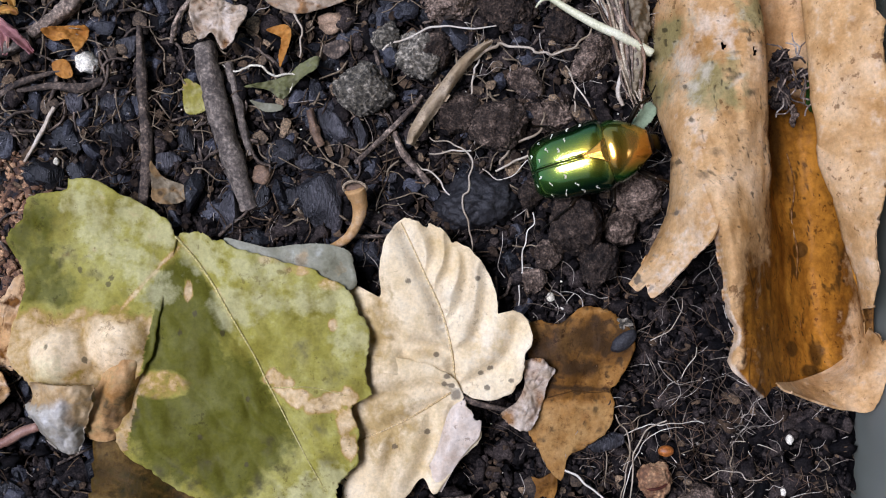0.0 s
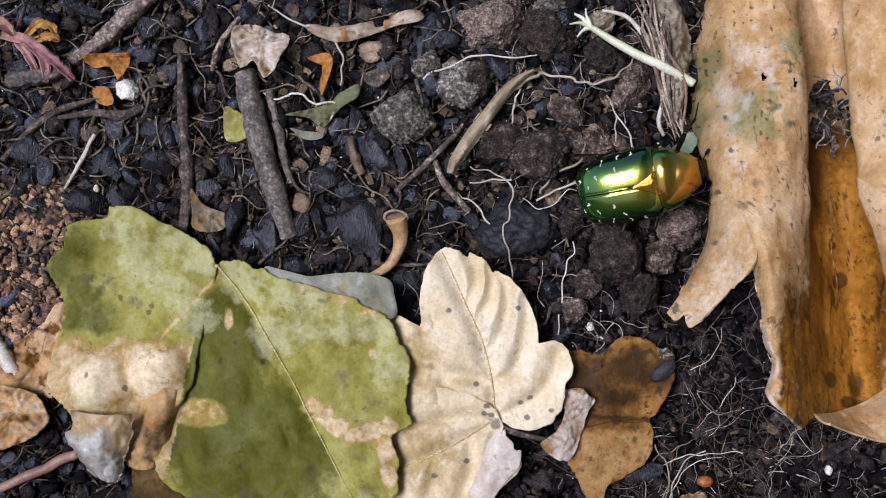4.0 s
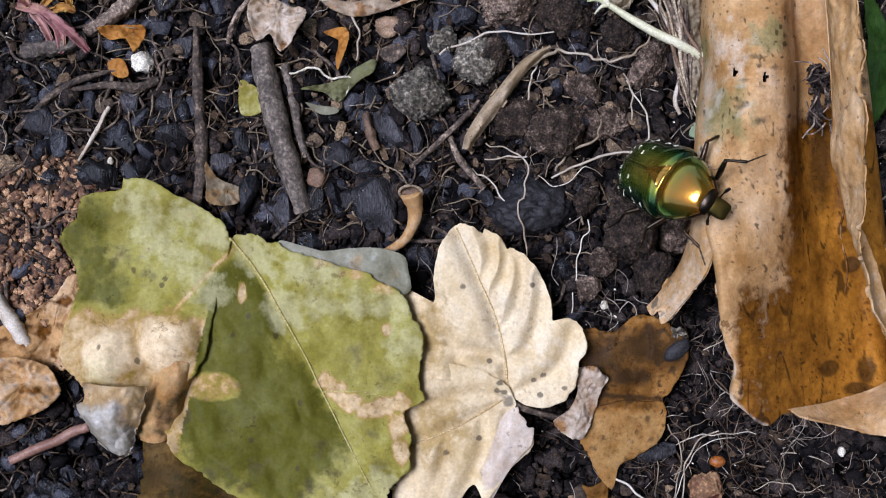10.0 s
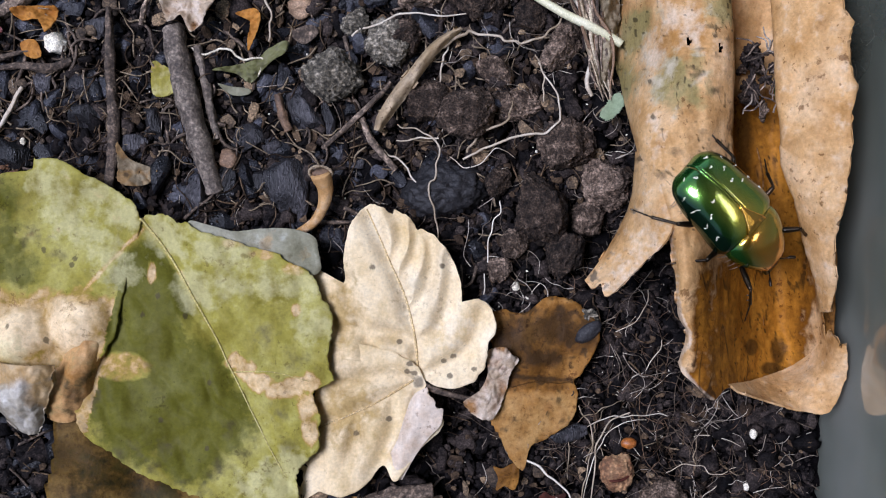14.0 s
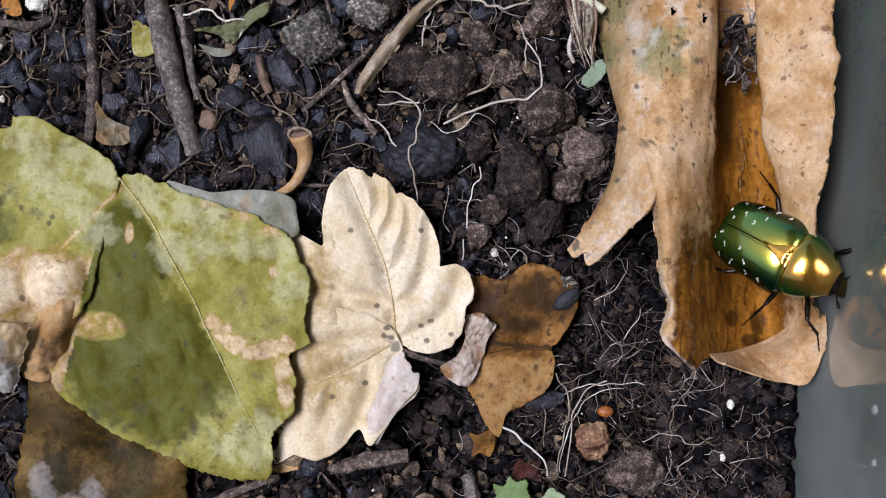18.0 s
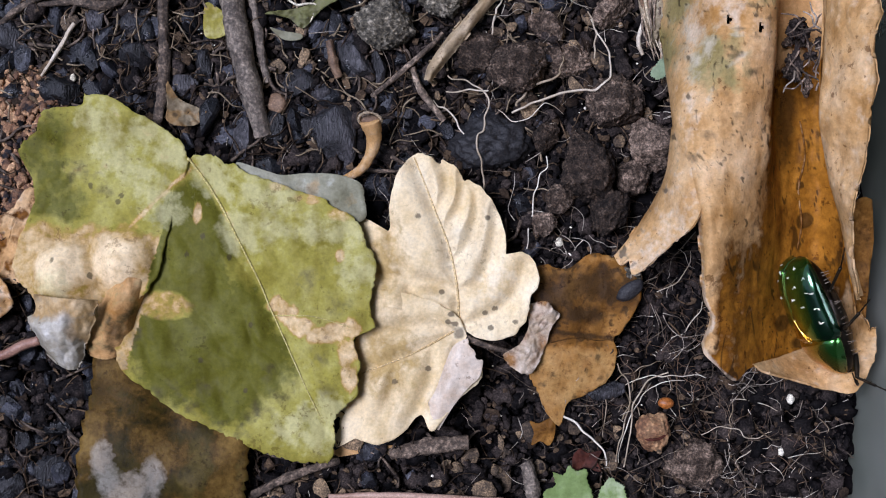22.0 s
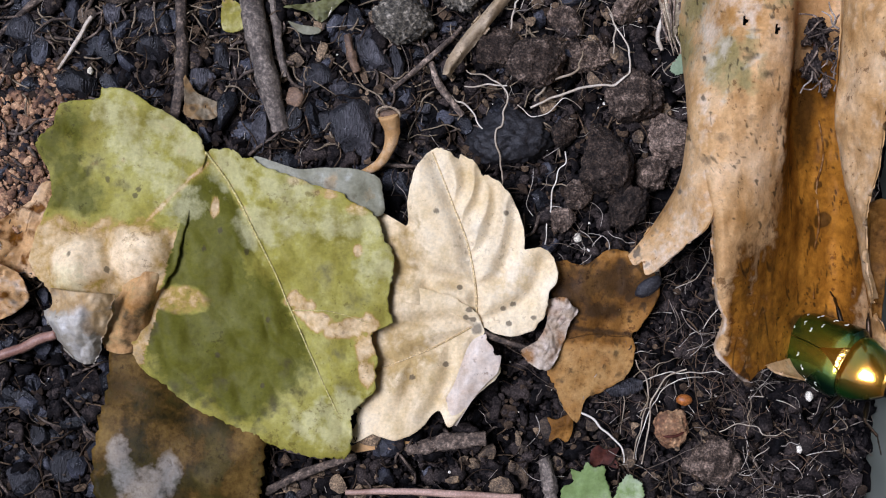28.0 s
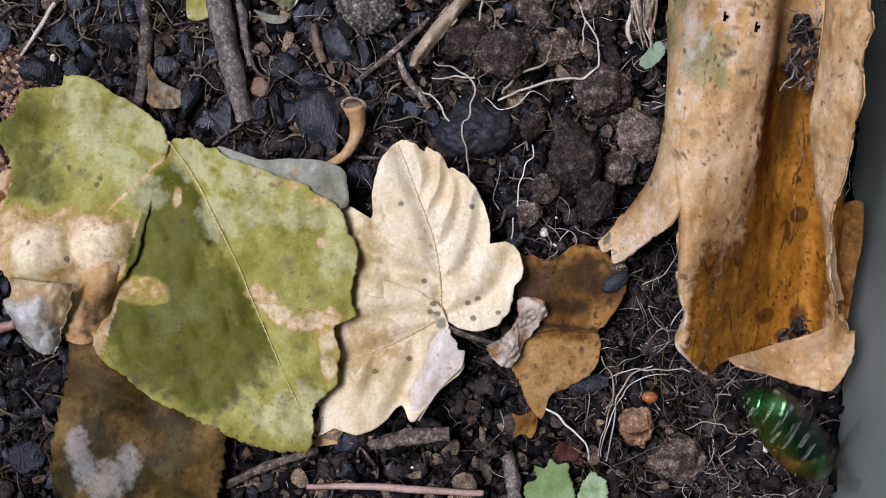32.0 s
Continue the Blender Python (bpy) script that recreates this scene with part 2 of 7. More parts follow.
shell_mat = grainy("seed_shell", [(0.16, 0.075, 0.035), (0.50, 0.30, 0.15), (0.78, 0.56, 0.36)], 420, 0.8, 0.8, 0.4, grit=0.6, fine=2200)
berry_mat = grainy("orange_seed", [(0.20, 0.055, 0.010), (0.28, 0.085, 0.016), (0.36, 0.12, 0.026)], 300, 0.45, 0.2, 0.1)
green_vein_mat = grainy("green_leaf_vein", [(0.36, 0.29, 0.09), (0.46, 0.39, 0.14), (0.54, 0.47, 0.21)], 200, 0.7, 0.2, 0.1)
vein_mat = grainy("leaf_vein", [(0.46, 0.33, 0.15), (0.58, 0.44, 0.23), (0.68, 0.54, 0.32)], 200, 0.6, 0.2, 0.1)
green_leaf_mat = leafy("green_leaf", [(0.21, 0.175, 0.024), (0.35, 0.31, 0.062), (0.48, 0.44, 0.15)], [(0.44, 0.265, 0.07), (0.90, 0.72, 0.45)], (0.075, 0.058, 0.030), (0.64, 0.60, 0.33), thin=0.2, bump=0.3, flecks=0.2, speck=0.5, green=(0.064, 0.070, 0.004))
tip_mat = leafy("shrivelled_tip", [(0.20, 0.16, 0.10), (0.42, 0.38, 0.30), (0.66, 0.63, 0.56)], [(0.36, 0.22, 0.08), (0.66, 0.50, 0.30)], (0.10, 0.085, 0.065), (0.78, 0.76, 0.70), thin=0.15, speck=0.5)
bloom_mat = leafy("grey_leaf", [(0.15, 0.14, 0.08), (0.27, 0.26, 0.18), (0.43, 0.42, 0.33)], [(0.42, 0.30, 0.16), (0.55, 0.44, 0.28)], (0.12, 0.12, 0.10), (0.58, 0.58, 0.51), thin=0.15, speck=0.3)
tan_leaf_mat = leafy("tan_leaf", [(0.62, 0.455, 0.22), (0.80, 0.645, 0.40), (0.88, 0.77, 0.55)], [(0.46, 0.31, 0.12), (0.66, 0.49, 0.23)], (0.05, 0.035, 0.027), (0.90, 0.81, 0.64), thin=0.18, bump=0.12, speck=0.35)
pale_leaf_mat = leafy("pale_leaf", [(0.56, 0.42, 0.30), (0.67, 0.54, 0.41), (0.75, 0.64, 0.52)], [(0.42, 0.26, 0.12), (0.50, 0.33, 0.17)], (0.10, 0.07, 0.05), (0.80, 0.72, 0.62), thin=0.18)
rotten_leaf_mat = leafy("rotten_leaf", [(0.014, 0.010, 0.002), (0.048, 0.036, 0.007), (0.14, 0.10, 0.03)], [(0.07, 0.036, 0.006), (0.24, 0.15, 0.04)], (0.010, 0.008, 0.006), (0.42, 0.40, 0.35), thin=0.15, flecks=0.5)
crumpled_mat = leafy("crumpled_leaf", [(0.30, 0.21, 0.13), (0.52, 0.41, 0.29), (0.70, 0.59, 0.46)], [(0.32, 0.16, 0.06), (0.46, 0.27, 0.12)], (0.07, 0.047, 0.034), (0.74, 0.66, 0.56), thin=0.15, flecks=0.5, speck=0.8)
dull_leaf_mat = leafy("withered_leaf", [(0.13, 0.10, 0.06), (0.30, 0.245, 0.16), (0.52, 0.46, 0.34)], [(0.22, 0.13, 0.05), (0.36, 0.24, 0.12)], (0.04, 0.03, 0.022), (0.55, 0.50, 0.40), thin=0.12, flecks=0.5, speck=0.8)
strip_mat = leafy("pale_strip", [(0.24, 0.165, 0.085), (0.42, 0.32, 0.20), (0.58, 0.48, 0.35)], [(0.30, 0.16, 0.05), (0.42, 0.26, 0.11)], (0.05, 0.035, 0.024), (0.6, 0.55, 0.45), thin=0.1, flecks=0.6, speck=0.9)
brown_leaf_mat = leafy("brown_leaf", [(0.085, 0.036, 0.007), (0.21, 0.094, 0.019), (0.46, 0.23, 0.06)], [(0.31, 0.14, 0.030), (0.50, 0.30, 0.11)], (0.012, 0.0095, 0.006), (0.62, 0.56, 0.48), thin=0.2, flecks=0.65, speck=0.8)
curl_leaf_mat = leafy("curled_leaf", [(0.40, 0.20, 0.06), (0.62, 0.375, 0.165), (0.77, 0.55, 0.325)], [(0.12, 0.04, 0.005), (0.48, 0.20, 0.024)], (0.013, 0.008, 0.005), (0.77, 0.685, 0.56), thin=0.2, flecks=0.3, speck=0.75, green=(0.24, 0.225, 0.085))
orange_scrap_mat = leafy("orange_scrap", [(0.30, 0.11, 0.02), (0.52, 0.23, 0.05), (0.66, 0.38, 0.14)], [(0.20, 0.07, 0.012), (0.45, 0.2, 0.04)], (0.05, 0.02, 0.01), (0.7, 0.55, 0.4), thin=0.2, flecks=0.3)
pale_green_mat = leafy("pale_green", [(0.22, 0.30, 0.17), (0.32, 0.40, 0.25), (0.42, 0.48, 0.34)], [(0.2, 0.3, 0.06), (0.3, 0.4, 0.1)], (0.06, 0.09, 0.03), (0.6, 0.66, 0.5), speck=0.1)
lively_mat = leafy("fresh_green", [(0.14, 0.21, 0.055), (0.24, 0.33, 0.12), (0.42, 0.48, 0.27)], [(0.2, 0.3, 0.06), (0.3, 0.4, 0.1)], (0.06, 0.09, 0.03), (0.66, 0.70, 0.52), thin=0.25, speck=0.1)
berry_leaf_mat = leafy("dark_red_leaf", [(0.05, 0.014, 0.01), (0.11, 0.035, 0.024), (0.2, 0.075, 0.05)], [(0.2, 0.08, 0.04), (0.3, 0.14, 0.08)], (0.03, 0.012, 0.01), (0.3, 0.18, 0.15), flecks=0.4)
dark_green_mat = leafy("dark_green_leaf", [(0.015, 0.045, 0.006), (0.03, 0.08, 0.012), (0.055, 0.125, 0.022)], [(0.1, 0.15, 0.03), (0.14, 0.2, 0.05)], (0.012, 0.025, 0.006), (0.2, 0.3, 0.12), speck=0.3, flecks=0.4)
seedling_mat = leafy("red_seedling", [(0.30, 0.10, 0.11), (0.52, 0.27, 0.25), (0.74, 0.56, 0.40)], [(0.55, 0.26, 0.06), (0.70, 0.50, 0.16)], (0.16, 0.05, 0.06), (0.80, 0.66, 0.56), speck=0.2, flecks=0.3)
# Gold or copper middle and dark margins put shifting reflections into the colour.
green_shell = shell_metal("green_gold_cuticle", [(0.40, 0.36, 0.030), (0.54, 0.40, 0.040), (0.62, 0.42, 0.045)], 170, 0.18, 1.0, near_mm=1.8, over_mm=1.8, between=(0.10, 0.30, 0.035), margin=(0.003, 0.036, 0.012), tail=(0.03, 0.20, 0.04))
copper_shell = shell_metal("copper_gold_cuticle", [(0.34, 0.27, 0.028), (0.52, 0.26, 0.024), (0.58, 0.19, 0.016)], 190, 0.17, 1.0, margin=(0.03, 0.16, 0.02), near_mm=1.4, over_mm=1.9)
head_shell = shell_metal("olive_head_cuticle", [(0.020, 0.018, 0.004), (0.055, 0.040, 0.007), (0.11, 0.065, 0.012)], 300, 0.45, 0.2)
dark_shell = shell_metal("dark_leg_cuticle", [(0.010, 0.008, 0.006), (0.026, 0.019, 0.012), (0.06, 0.036, 0.02)], 400, 0.4, 0.1)


def glass_wall():
    m, t, b = nodes_of("dull_green_glass")
    n, f = noise_node(t, 26, 3), noise_node(t, 500, 3)
    c = ramp(t, n.outputs[0], [(0.35, (0.088, 0.10, 0.076)), (0.55, (0.16, 0.174, 0.138)), (0.75, (0.30, 0.31, 0.265))])
    t.links.new(c, b.inputs["Base Color"])
    b.inputs["Roughness"].default_value, b.inputs["IOR"].default_value = 0.03, 2.3
    return m


glass_mat = glass_wall()
patio_mat = grainy("paving", [(0.16, 0.15, 0.14), (0.25, 0.24, 0.22), (0.33, 0.31, 0.29)], 20, 0.9, 0.4, 2.0, fine=300)
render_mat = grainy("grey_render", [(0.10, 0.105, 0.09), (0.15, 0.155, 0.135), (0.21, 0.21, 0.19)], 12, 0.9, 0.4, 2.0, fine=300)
plastic_mat = grainy("trough_plastic", [(0.05, 0.06, 0.055), (0.07, 0.08, 0.075), (0.09, 0.1, 0.095)], 20, 0.5, 0.1, 0.2)


# ---- mesh helpers
def part(name, geo, material, parent=None, label="", smooth=True, tone=None, at=None):
    """Links (verts in mm, faces) as one mesh object, under a thing if one is given."""
    verts, faces = geo
    me = bpy.data.meshes.new(name)
    vs = np.asarray(verts, dtype=float) * MM
    me.from_pydata(vs.tolist(), [], [tuple(q) for q in faces])
    me.materials.append(material)
    if smooth:
        me.shade_smooth()
    if tone is None and material in LEAFY:
        tone = lambda x, y: (0, 0, 0)
    if tone is not None:
        a = me.color_attributes.new("tone", "FLOAT_COLOR", "POINT")
        flat = np.zeros((len(vs), 4))
        got = np.array([tone(*p[:2]) for p in verts])
        flat[:, :got.shape[1]] = got
        a.data.foreach_set("color", flat.ravel())
    ob = new(name, me)
    if parent is not None:
        ob.parent = parent
    if at is not None:
        ob.location = V(at) * MM
    if label:
        tagged(ob, label)
    return ob


def thing(name, x, y, z, label, category, group="", kind=""):
    ob = new(name)
    ob.empty_display_size = 0.005
    ob.location = (x * MM, y * MM, z * MM)
    return tagged(ob, label, category, group, kind)


def join(*geos):
    verts, faces = [], []
    for v, f in geos:
        k = len(verts)
        verts += [tuple(p) for p in v]
        faces += [tuple(i + k for i in q) for q in f]
    return verts, faces


def moved(geo, dx, dy, dz):
    return [(p[0] + dx, p[1] + dy, p[2] + dz) for p in geo[0]], geo[1]


def spline(points, n, closed=False):
    """n points along a smooth curve through the given ones."""
    p = np.array(points, dtype=float)
    k = len(p)
    out = []
    span = k if closed else k - 1
    for j in range(n):
        s = j * span / (n if closed else n - 1)
        i = min(int(s), span - 1)
        u = s - i
        q = [p[(i + a) % k] if closed else p[min(max(i + a, 0), k - 1)] for a in (-1, 0, 1, 2)]
        out.append(0.5 * (2 * q[1] + (q[2] - q[0]) * u + (2 * q[0] - 5 * q[1] + 4 * q[2] - q[3]) * u * u + (3 * q[1] - q[0] - 3 * q[2] + q[3]) * u ** 3))
    return np.array(out)


def tube(points, radii, sides=7, steps=4, rough=0.0, seed=0):
    """A rod of changing thickness along a curve through the points."""
    p = spline(points, max(2, (len(points) - 1) * steps + 1))
    r = np.interp(np.linspace(0, 1, len(p)), np.linspace(0, 1, len(radii)), radii)
    verts, faces = [], []
    for i, c in enumerate(p):
        d = V(p[min(i + 1, len(p) - 1)] - p[max(i - 1, 0)]).normalized()
        side = d.cross(V((0, 0, 1)))
        side = side.normalized() if side.length > 0.1 else V((1, 0, 0))
        up = side.cross(d)
        for k in range(sides):
            a = 2 * math.pi * k / sides
            q = r[i] * (1 + rough * noise.noise(V((i * 0.7 + seed, k * 1.7, seed * 3.1))) + 1.3 * rough * noise.noise(V((i * 0.12 + seed, k * 2.3, seed))))
            verts.append(tuple(V(c) + side * (q * math.cos(a)) + up * (q * math.sin(a))))
    for i in range(len(p) - 1):
        for k in range(sides):
            a, b = i * sides + k, i * sides + (k + 1) % sides
            faces.append((a, b, b + sides, a + sides))
    faces.append(tuple(range(sides))[::-1])
    faces.append(tuple(range((len(p) - 1) * sides, len(p) * sides)))
    return verts, faces


ICO = {}
for level in (1, 2, 3, 4, 5):
    bm = bmesh.new()
    bmesh.ops.create_icosphere(bm, subdivisions=level, radius=1)
    ICO[level] = ([tuple(v.co) for v in bm.verts], [tuple(v.index for v in f.verts) for f in bm.faces])
    bm.free()


def lump(size, seed, level=2, rough=0.35, flat=0.0, scale=1.3, turn=0.0):
    """An irregular lump or, with flat, a faceted chip."""
    sx, sy, sz = size
    o = V((seed * 7.31, seed * 3.77, seed * 1.93))
    out = []
    ca, sa = math.cos(turn), math.sin(turn)
    for p in ICO[level][0]:
        q = V(p)
        k = 1 + rough * noise.noise(q * scale + o) + 0.4 * rough * noise.noise(q * scale * 3 + o)
        if level >= 3:
            k += 0.4 * rough * noise.noise(q * scale * 6 + o) + (0.28 * rough * noise.noise(q * scale * 14 + o) if level > 3 else 0)
        q = q * k
        if flat:
            q = V([math.copysign(min(abs(c), 1 - flat * (0.5 + 0.4 * math.sin(seed + j))), c) for j, c in enumerate(q)])
        x, y = q.x * sx, q.y * sy
        out.append((x * ca - y * sa, x * sa + y * ca, q.z * sz))
    return out, ICO[level][1]


def chip(size, seed, level=2, turn=0.0, cuts=9):
    """A broken, flat-faced chip of stone."""
    rng = random.Random(seed)
    sx, sy, sz = size
    planes = []
    for k in range(cuts):
        n = V((rng.gauss(0, 1), rng.gauss(0, 1), rng.gauss(0, 1))).normalized()
        planes.append((n, rng.uniform(0.45, 0.85)))
    ca, sa = math.cos(turn), math.sin(turn)
    out = []
    for p in ICO[level][0]:
        q = V(p)
        for n, d in planes:
            e = q.dot(n) - d
            if e > 0:
                q = q - n * e
        if level > 2:
            q = q * (1 + 0.05 * noise.noise(q * 4 + V((seed, 0, 0))) + 0.03 * noise.noise(q * 11 + V((seed, 0, 0))))
        x, y = q.x * sx * 1.25, q.y * sy * 1.25
        out.append((x * ca - y * sa, x * sa + y * ca, q.z * sz * 1.25))
    return out, ICO[level][1]


def blade(centre, outline, height, rings=18, around=160, teeth=0.0, seed=0, thick=0.22, n_teeth=40, jag=0.012):
    """A leaf blade: the outline is filled out from its centre, raised by height(x, y), and given thickness."""
    o = spline(outline, around, closed=True)
    c = np.array(centre, dtype=float)
    rim = []
    for i, p in enumerate(o):
        d = p - c
        wave = (i * n_teeth / around) % 1 - 0.5 if teeth > 0 else 0.6 - abs(math.sin(math.pi * (i * n_teeth / around + 0.6 * noise.noise(V((i * 0.06, seed, 1))))))
        k = 1 + teeth * wave / max(1.0, np.linalg.norm(d)) + 0.02 * noise.noise(V((i * 0.25, seed, 0))) + jag * noise.noise(V((i * 0.8, seed, 4))) + (0.14 * noise.noise(V((i * 0.3, seed, 7))) if jag > 0.05 else 0)
        rim.append(c + d * k)
    top = [(c[0], c[1], height(c[0], c[1]))]
    for j in range(1, rings + 1):
        for p in rim:
            q = c + (p - c) * (j / rings)
            top.append((q[0], q[1], height(q[0], q[1])))
    n = len(top)
    verts = top + [(x, y, z - thick) for x, y, z in top]
    faces = []
    for i in range(around):
        k = (i + 1) % around
        faces.append((0, 1 + i, 1 + k))
        faces.append((n, n + 1 + k, n + 1 + i))
        for j in range(rings - 1):
            a, b = 1 + j * around + i, 1 + j * around + k
            faces.append((a, a + around, b + around, b))
            faces.append((n + a, n + b, n + b + around, n + a + around))
        a, b = 1 + (rings - 1) * around + i, 1 + (rings - 1) * around + k
        faces.append((a, n + a, n + b, b))
    return verts, faces


def loft(sections, nu, nv, rough=0.0, seed=0, thick=0.25, teeth=(0, 0), crisp=0.0):
    """A sheet through cross sections (each a list of (x, y, z)); thick is laid underneath."""
    S = np.array([spline(s, nu) for s in sections])
    G = np.array([spline(S[:, i], nv) for i in range(nu)])
    for i in range(nu):
        for j in range(nv):
            p = G[i, j]
            G[i, j, 2] += rough * noise.noise(V((p[0] * 0.22 + seed, p[1] * 0.22, 0))) + 0.35 * rough * noise.noise(V((p[0] * 0.7, p[1] * 0.7, seed))) + 0.2 * rough * noise.noise(V((p[0] * 0.9, p[1] * 0.18, seed + 5)))
            if crisp:
                G[i, j, 2] += crisp * (abs(noise.noise(V((p[0] * 0.75, p[1] * 0.75, seed + 2)))) * 2 + 0.5 * noise.noise(V((p[0] * 2.1, p[1] * 2.1, seed))))
    for j in range(nv):
        for e, inn, amp in ((0, 3, teeth[0]), (nu - 1, nu - 4, teeth[1])):
            d = G[e, j] - G[inn, j]
            k = np.linalg.norm(d)
            if k > 1e-6:
                G[e, j] += d / k * amp * (0.8 * noise.noise(V((j * 0.09, seed, e))) + 0.22 * noise.noise(V((j * 0.33, seed, e))))
    du, dv = np.gradient(G, axis=0), np.gradient(G, axis=1)
    nrm = np.cross(du, dv)
    nrm /= np.maximum(np.linalg.norm(nrm, axis=2, keepdims=True), 1e-9)
    if nrm[nu // 2, nv // 2, 2] < 0:
        nrm = -nrm
    B = G - nrm * thick
    n = nu * nv
    verts = [tuple(p) for p in G.reshape(-1, 3)] + [tuple(p) for p in B.reshape(-1, 3)]
    faces = []
    for i in range(nu - 1):
        for j in range(nv - 1):
            a, b, c, e = i * nv + j, (i + 1) * nv + j, (i + 1) * nv + j + 1, i * nv + j + 1
            faces += [(a, b, c, e), (n + a, n + e, n + c, n + b)]
    for i in range(nu - 1):
        for j in (0, nv - 1):
            a, b = i * nv + j, (i + 1) * nv + j
            faces.append((a, b, n + b, n + a))
    for j in range(nv - 1):
        for i in (0, nu - 1):
            a, b = i * nv + j, i * nv + j + 1
            faces.append((a, b, n + b, n + a))
    return verts, faces


def near(x, y, spots):
    """How deep (x, y) lies in the nearest of the spots (x, y, radius along x, along y): 1 at a heart, 0 at a rim and beyond."""
    return max([0.0] + [1 - math.hypot((x - a) / rx, (y - b) / ry) for a, b, rx, ry in spots])


def vein_relief(lines, wide):
    """Rise from 0 on the veins to 1 between them."""
    pts = np.concatenate([spline(l, 24)[:, :2] for l in lines])
    return lambda x, y: 1 - math.exp(-(np.min(np.hypot(pts[:, 0] - x, pts[:, 1] - y)) / wide) ** 2)


def ground(x, y):
    """Height of the soil, in mm."""
    z = 0.1 - 0.022 * x
    z += 1.5 * noise.noise(V((x * 0.06, y * 0.06, 0))) + 0.9 * noise.noise(V((x * 0.19, y * 0.19, 4)))
    hollow = max(0.0, noise.noise(V((x * 0.23, y * 0.23, 17))) - 0.02) + 0.5 * max(0.0, noise.noise(V((x * 0.55, y * 0.55, 23))))
    z -= (4.2 + 2.8 * max(0.0, min(1.0, (-8 - y) / 10))) * hollow * max(0.35, min(1.0, (x + 30) / 36))
    return z - 1.7 - 1.3 * max(0.0, min(1.0, (x - 31) / 7)) * max(0.0, min(1.0, (y + 14) / 8))


# ---- the large structure: a planting trough with one glass side
WALL_X = 51.2


def box(x0, x1, y0, y1, z0, z1):
    v = [(x, y, z) for x in (x0, x1) for y in (y0, y1) for z in (z0, z1)]
    return v, [(0, 1, 3, 2), (4, 6, 7, 5), (0, 4, 5, 1), (2, 3, 7, 6), (0, 2, 6, 4), (1, 5, 7, 3)]


def soil_sheet():
    xs = np.concatenate([np.linspace(-150, -70, 40), np.linspace(-69.6, WALL_X, 300)])
    ys = np.concatenate([np.linspace(-44, -41, 4), np.linspace(-40.6, 40.6, 204), np.linspace(41, 110, 30)])
    verts, faces = [], []
    for x in xs:
        for y in ys:
            z = ground(x, y) + 0.55 * noise.noise(V((x * 0.6, y * 0.6, 8))) + 0.3 * noise.noise(V((x * 1.5, y * 1.5, 2)))
            verts.append((x, y, z))
    m = len(ys)
    for i in range(len(xs) - 1):
        for j in range(m - 1):
            a = i * m + j
            faces.append((a, a + m, a + m + 1, a + 1))
    return verts, faces


tagged(part("soil", soil_sheet(), soil_mat), "dark crumbly potting soil filling the trough", "soil", kind="structure")
tagged(part("wall_glass", box(WALL_X, WALL_X + 3, -47, 113, -22, 60), glass_mat, smooth=False), "dull green glass side of the trough, faintly mirroring", "glass wall", kind="structure")
tagged(part("wall_west", box(-153, -150, -47, 113, -22, 24), plastic_mat, smooth=False), "plain dark side of the planting trough", "wall", kind="structure")
tagged(part("wall_north", box(-150, WALL_X, 110, 113, -22, 24), plastic_mat, smooth=False), "plain dark end of the planting trough", "wall", kind="structure")
# Unseen end wall, put close and high so that it shades the lower soil.
tagged(part("wall_south", box(-150, WALL_X, -47, -44, -22, 72), plastic_mat, smooth=False), "plain dark end wall, unseen, set close and tall to shade the soil", "wall", kind="structure")
tagged(part("trough_floor", box(-150, WALL_X, -44, 110, -22, -18), plastic_mat, smooth=False), "plain floor of the trough under the soil", "floor", kind="structure")
tagged(part("ground", box(-700, 700, -700, 700, -40, -22.2), patio_mat, smooth=False), "grey paving under the trough", "paving", kind="structure")


# Unseen wall, added to keep the eastern sky out of glossy reflections.
tagged(part("wall_east", box(126, 150, -700, 700, -22.2, 690), render_mat, smooth=False), "plain grey wall, unseen, added to block the eastern sky", "wall", kind="structure")
# Unseen slab, added to darken the sky straight above the soil.
tagged(part("ledge", box(-51, 126, -700, 700, 450, 462), render_mat, smooth=False), "plain grey slab overhead, unseen, added to block the sky", "ledge", kind="structure")


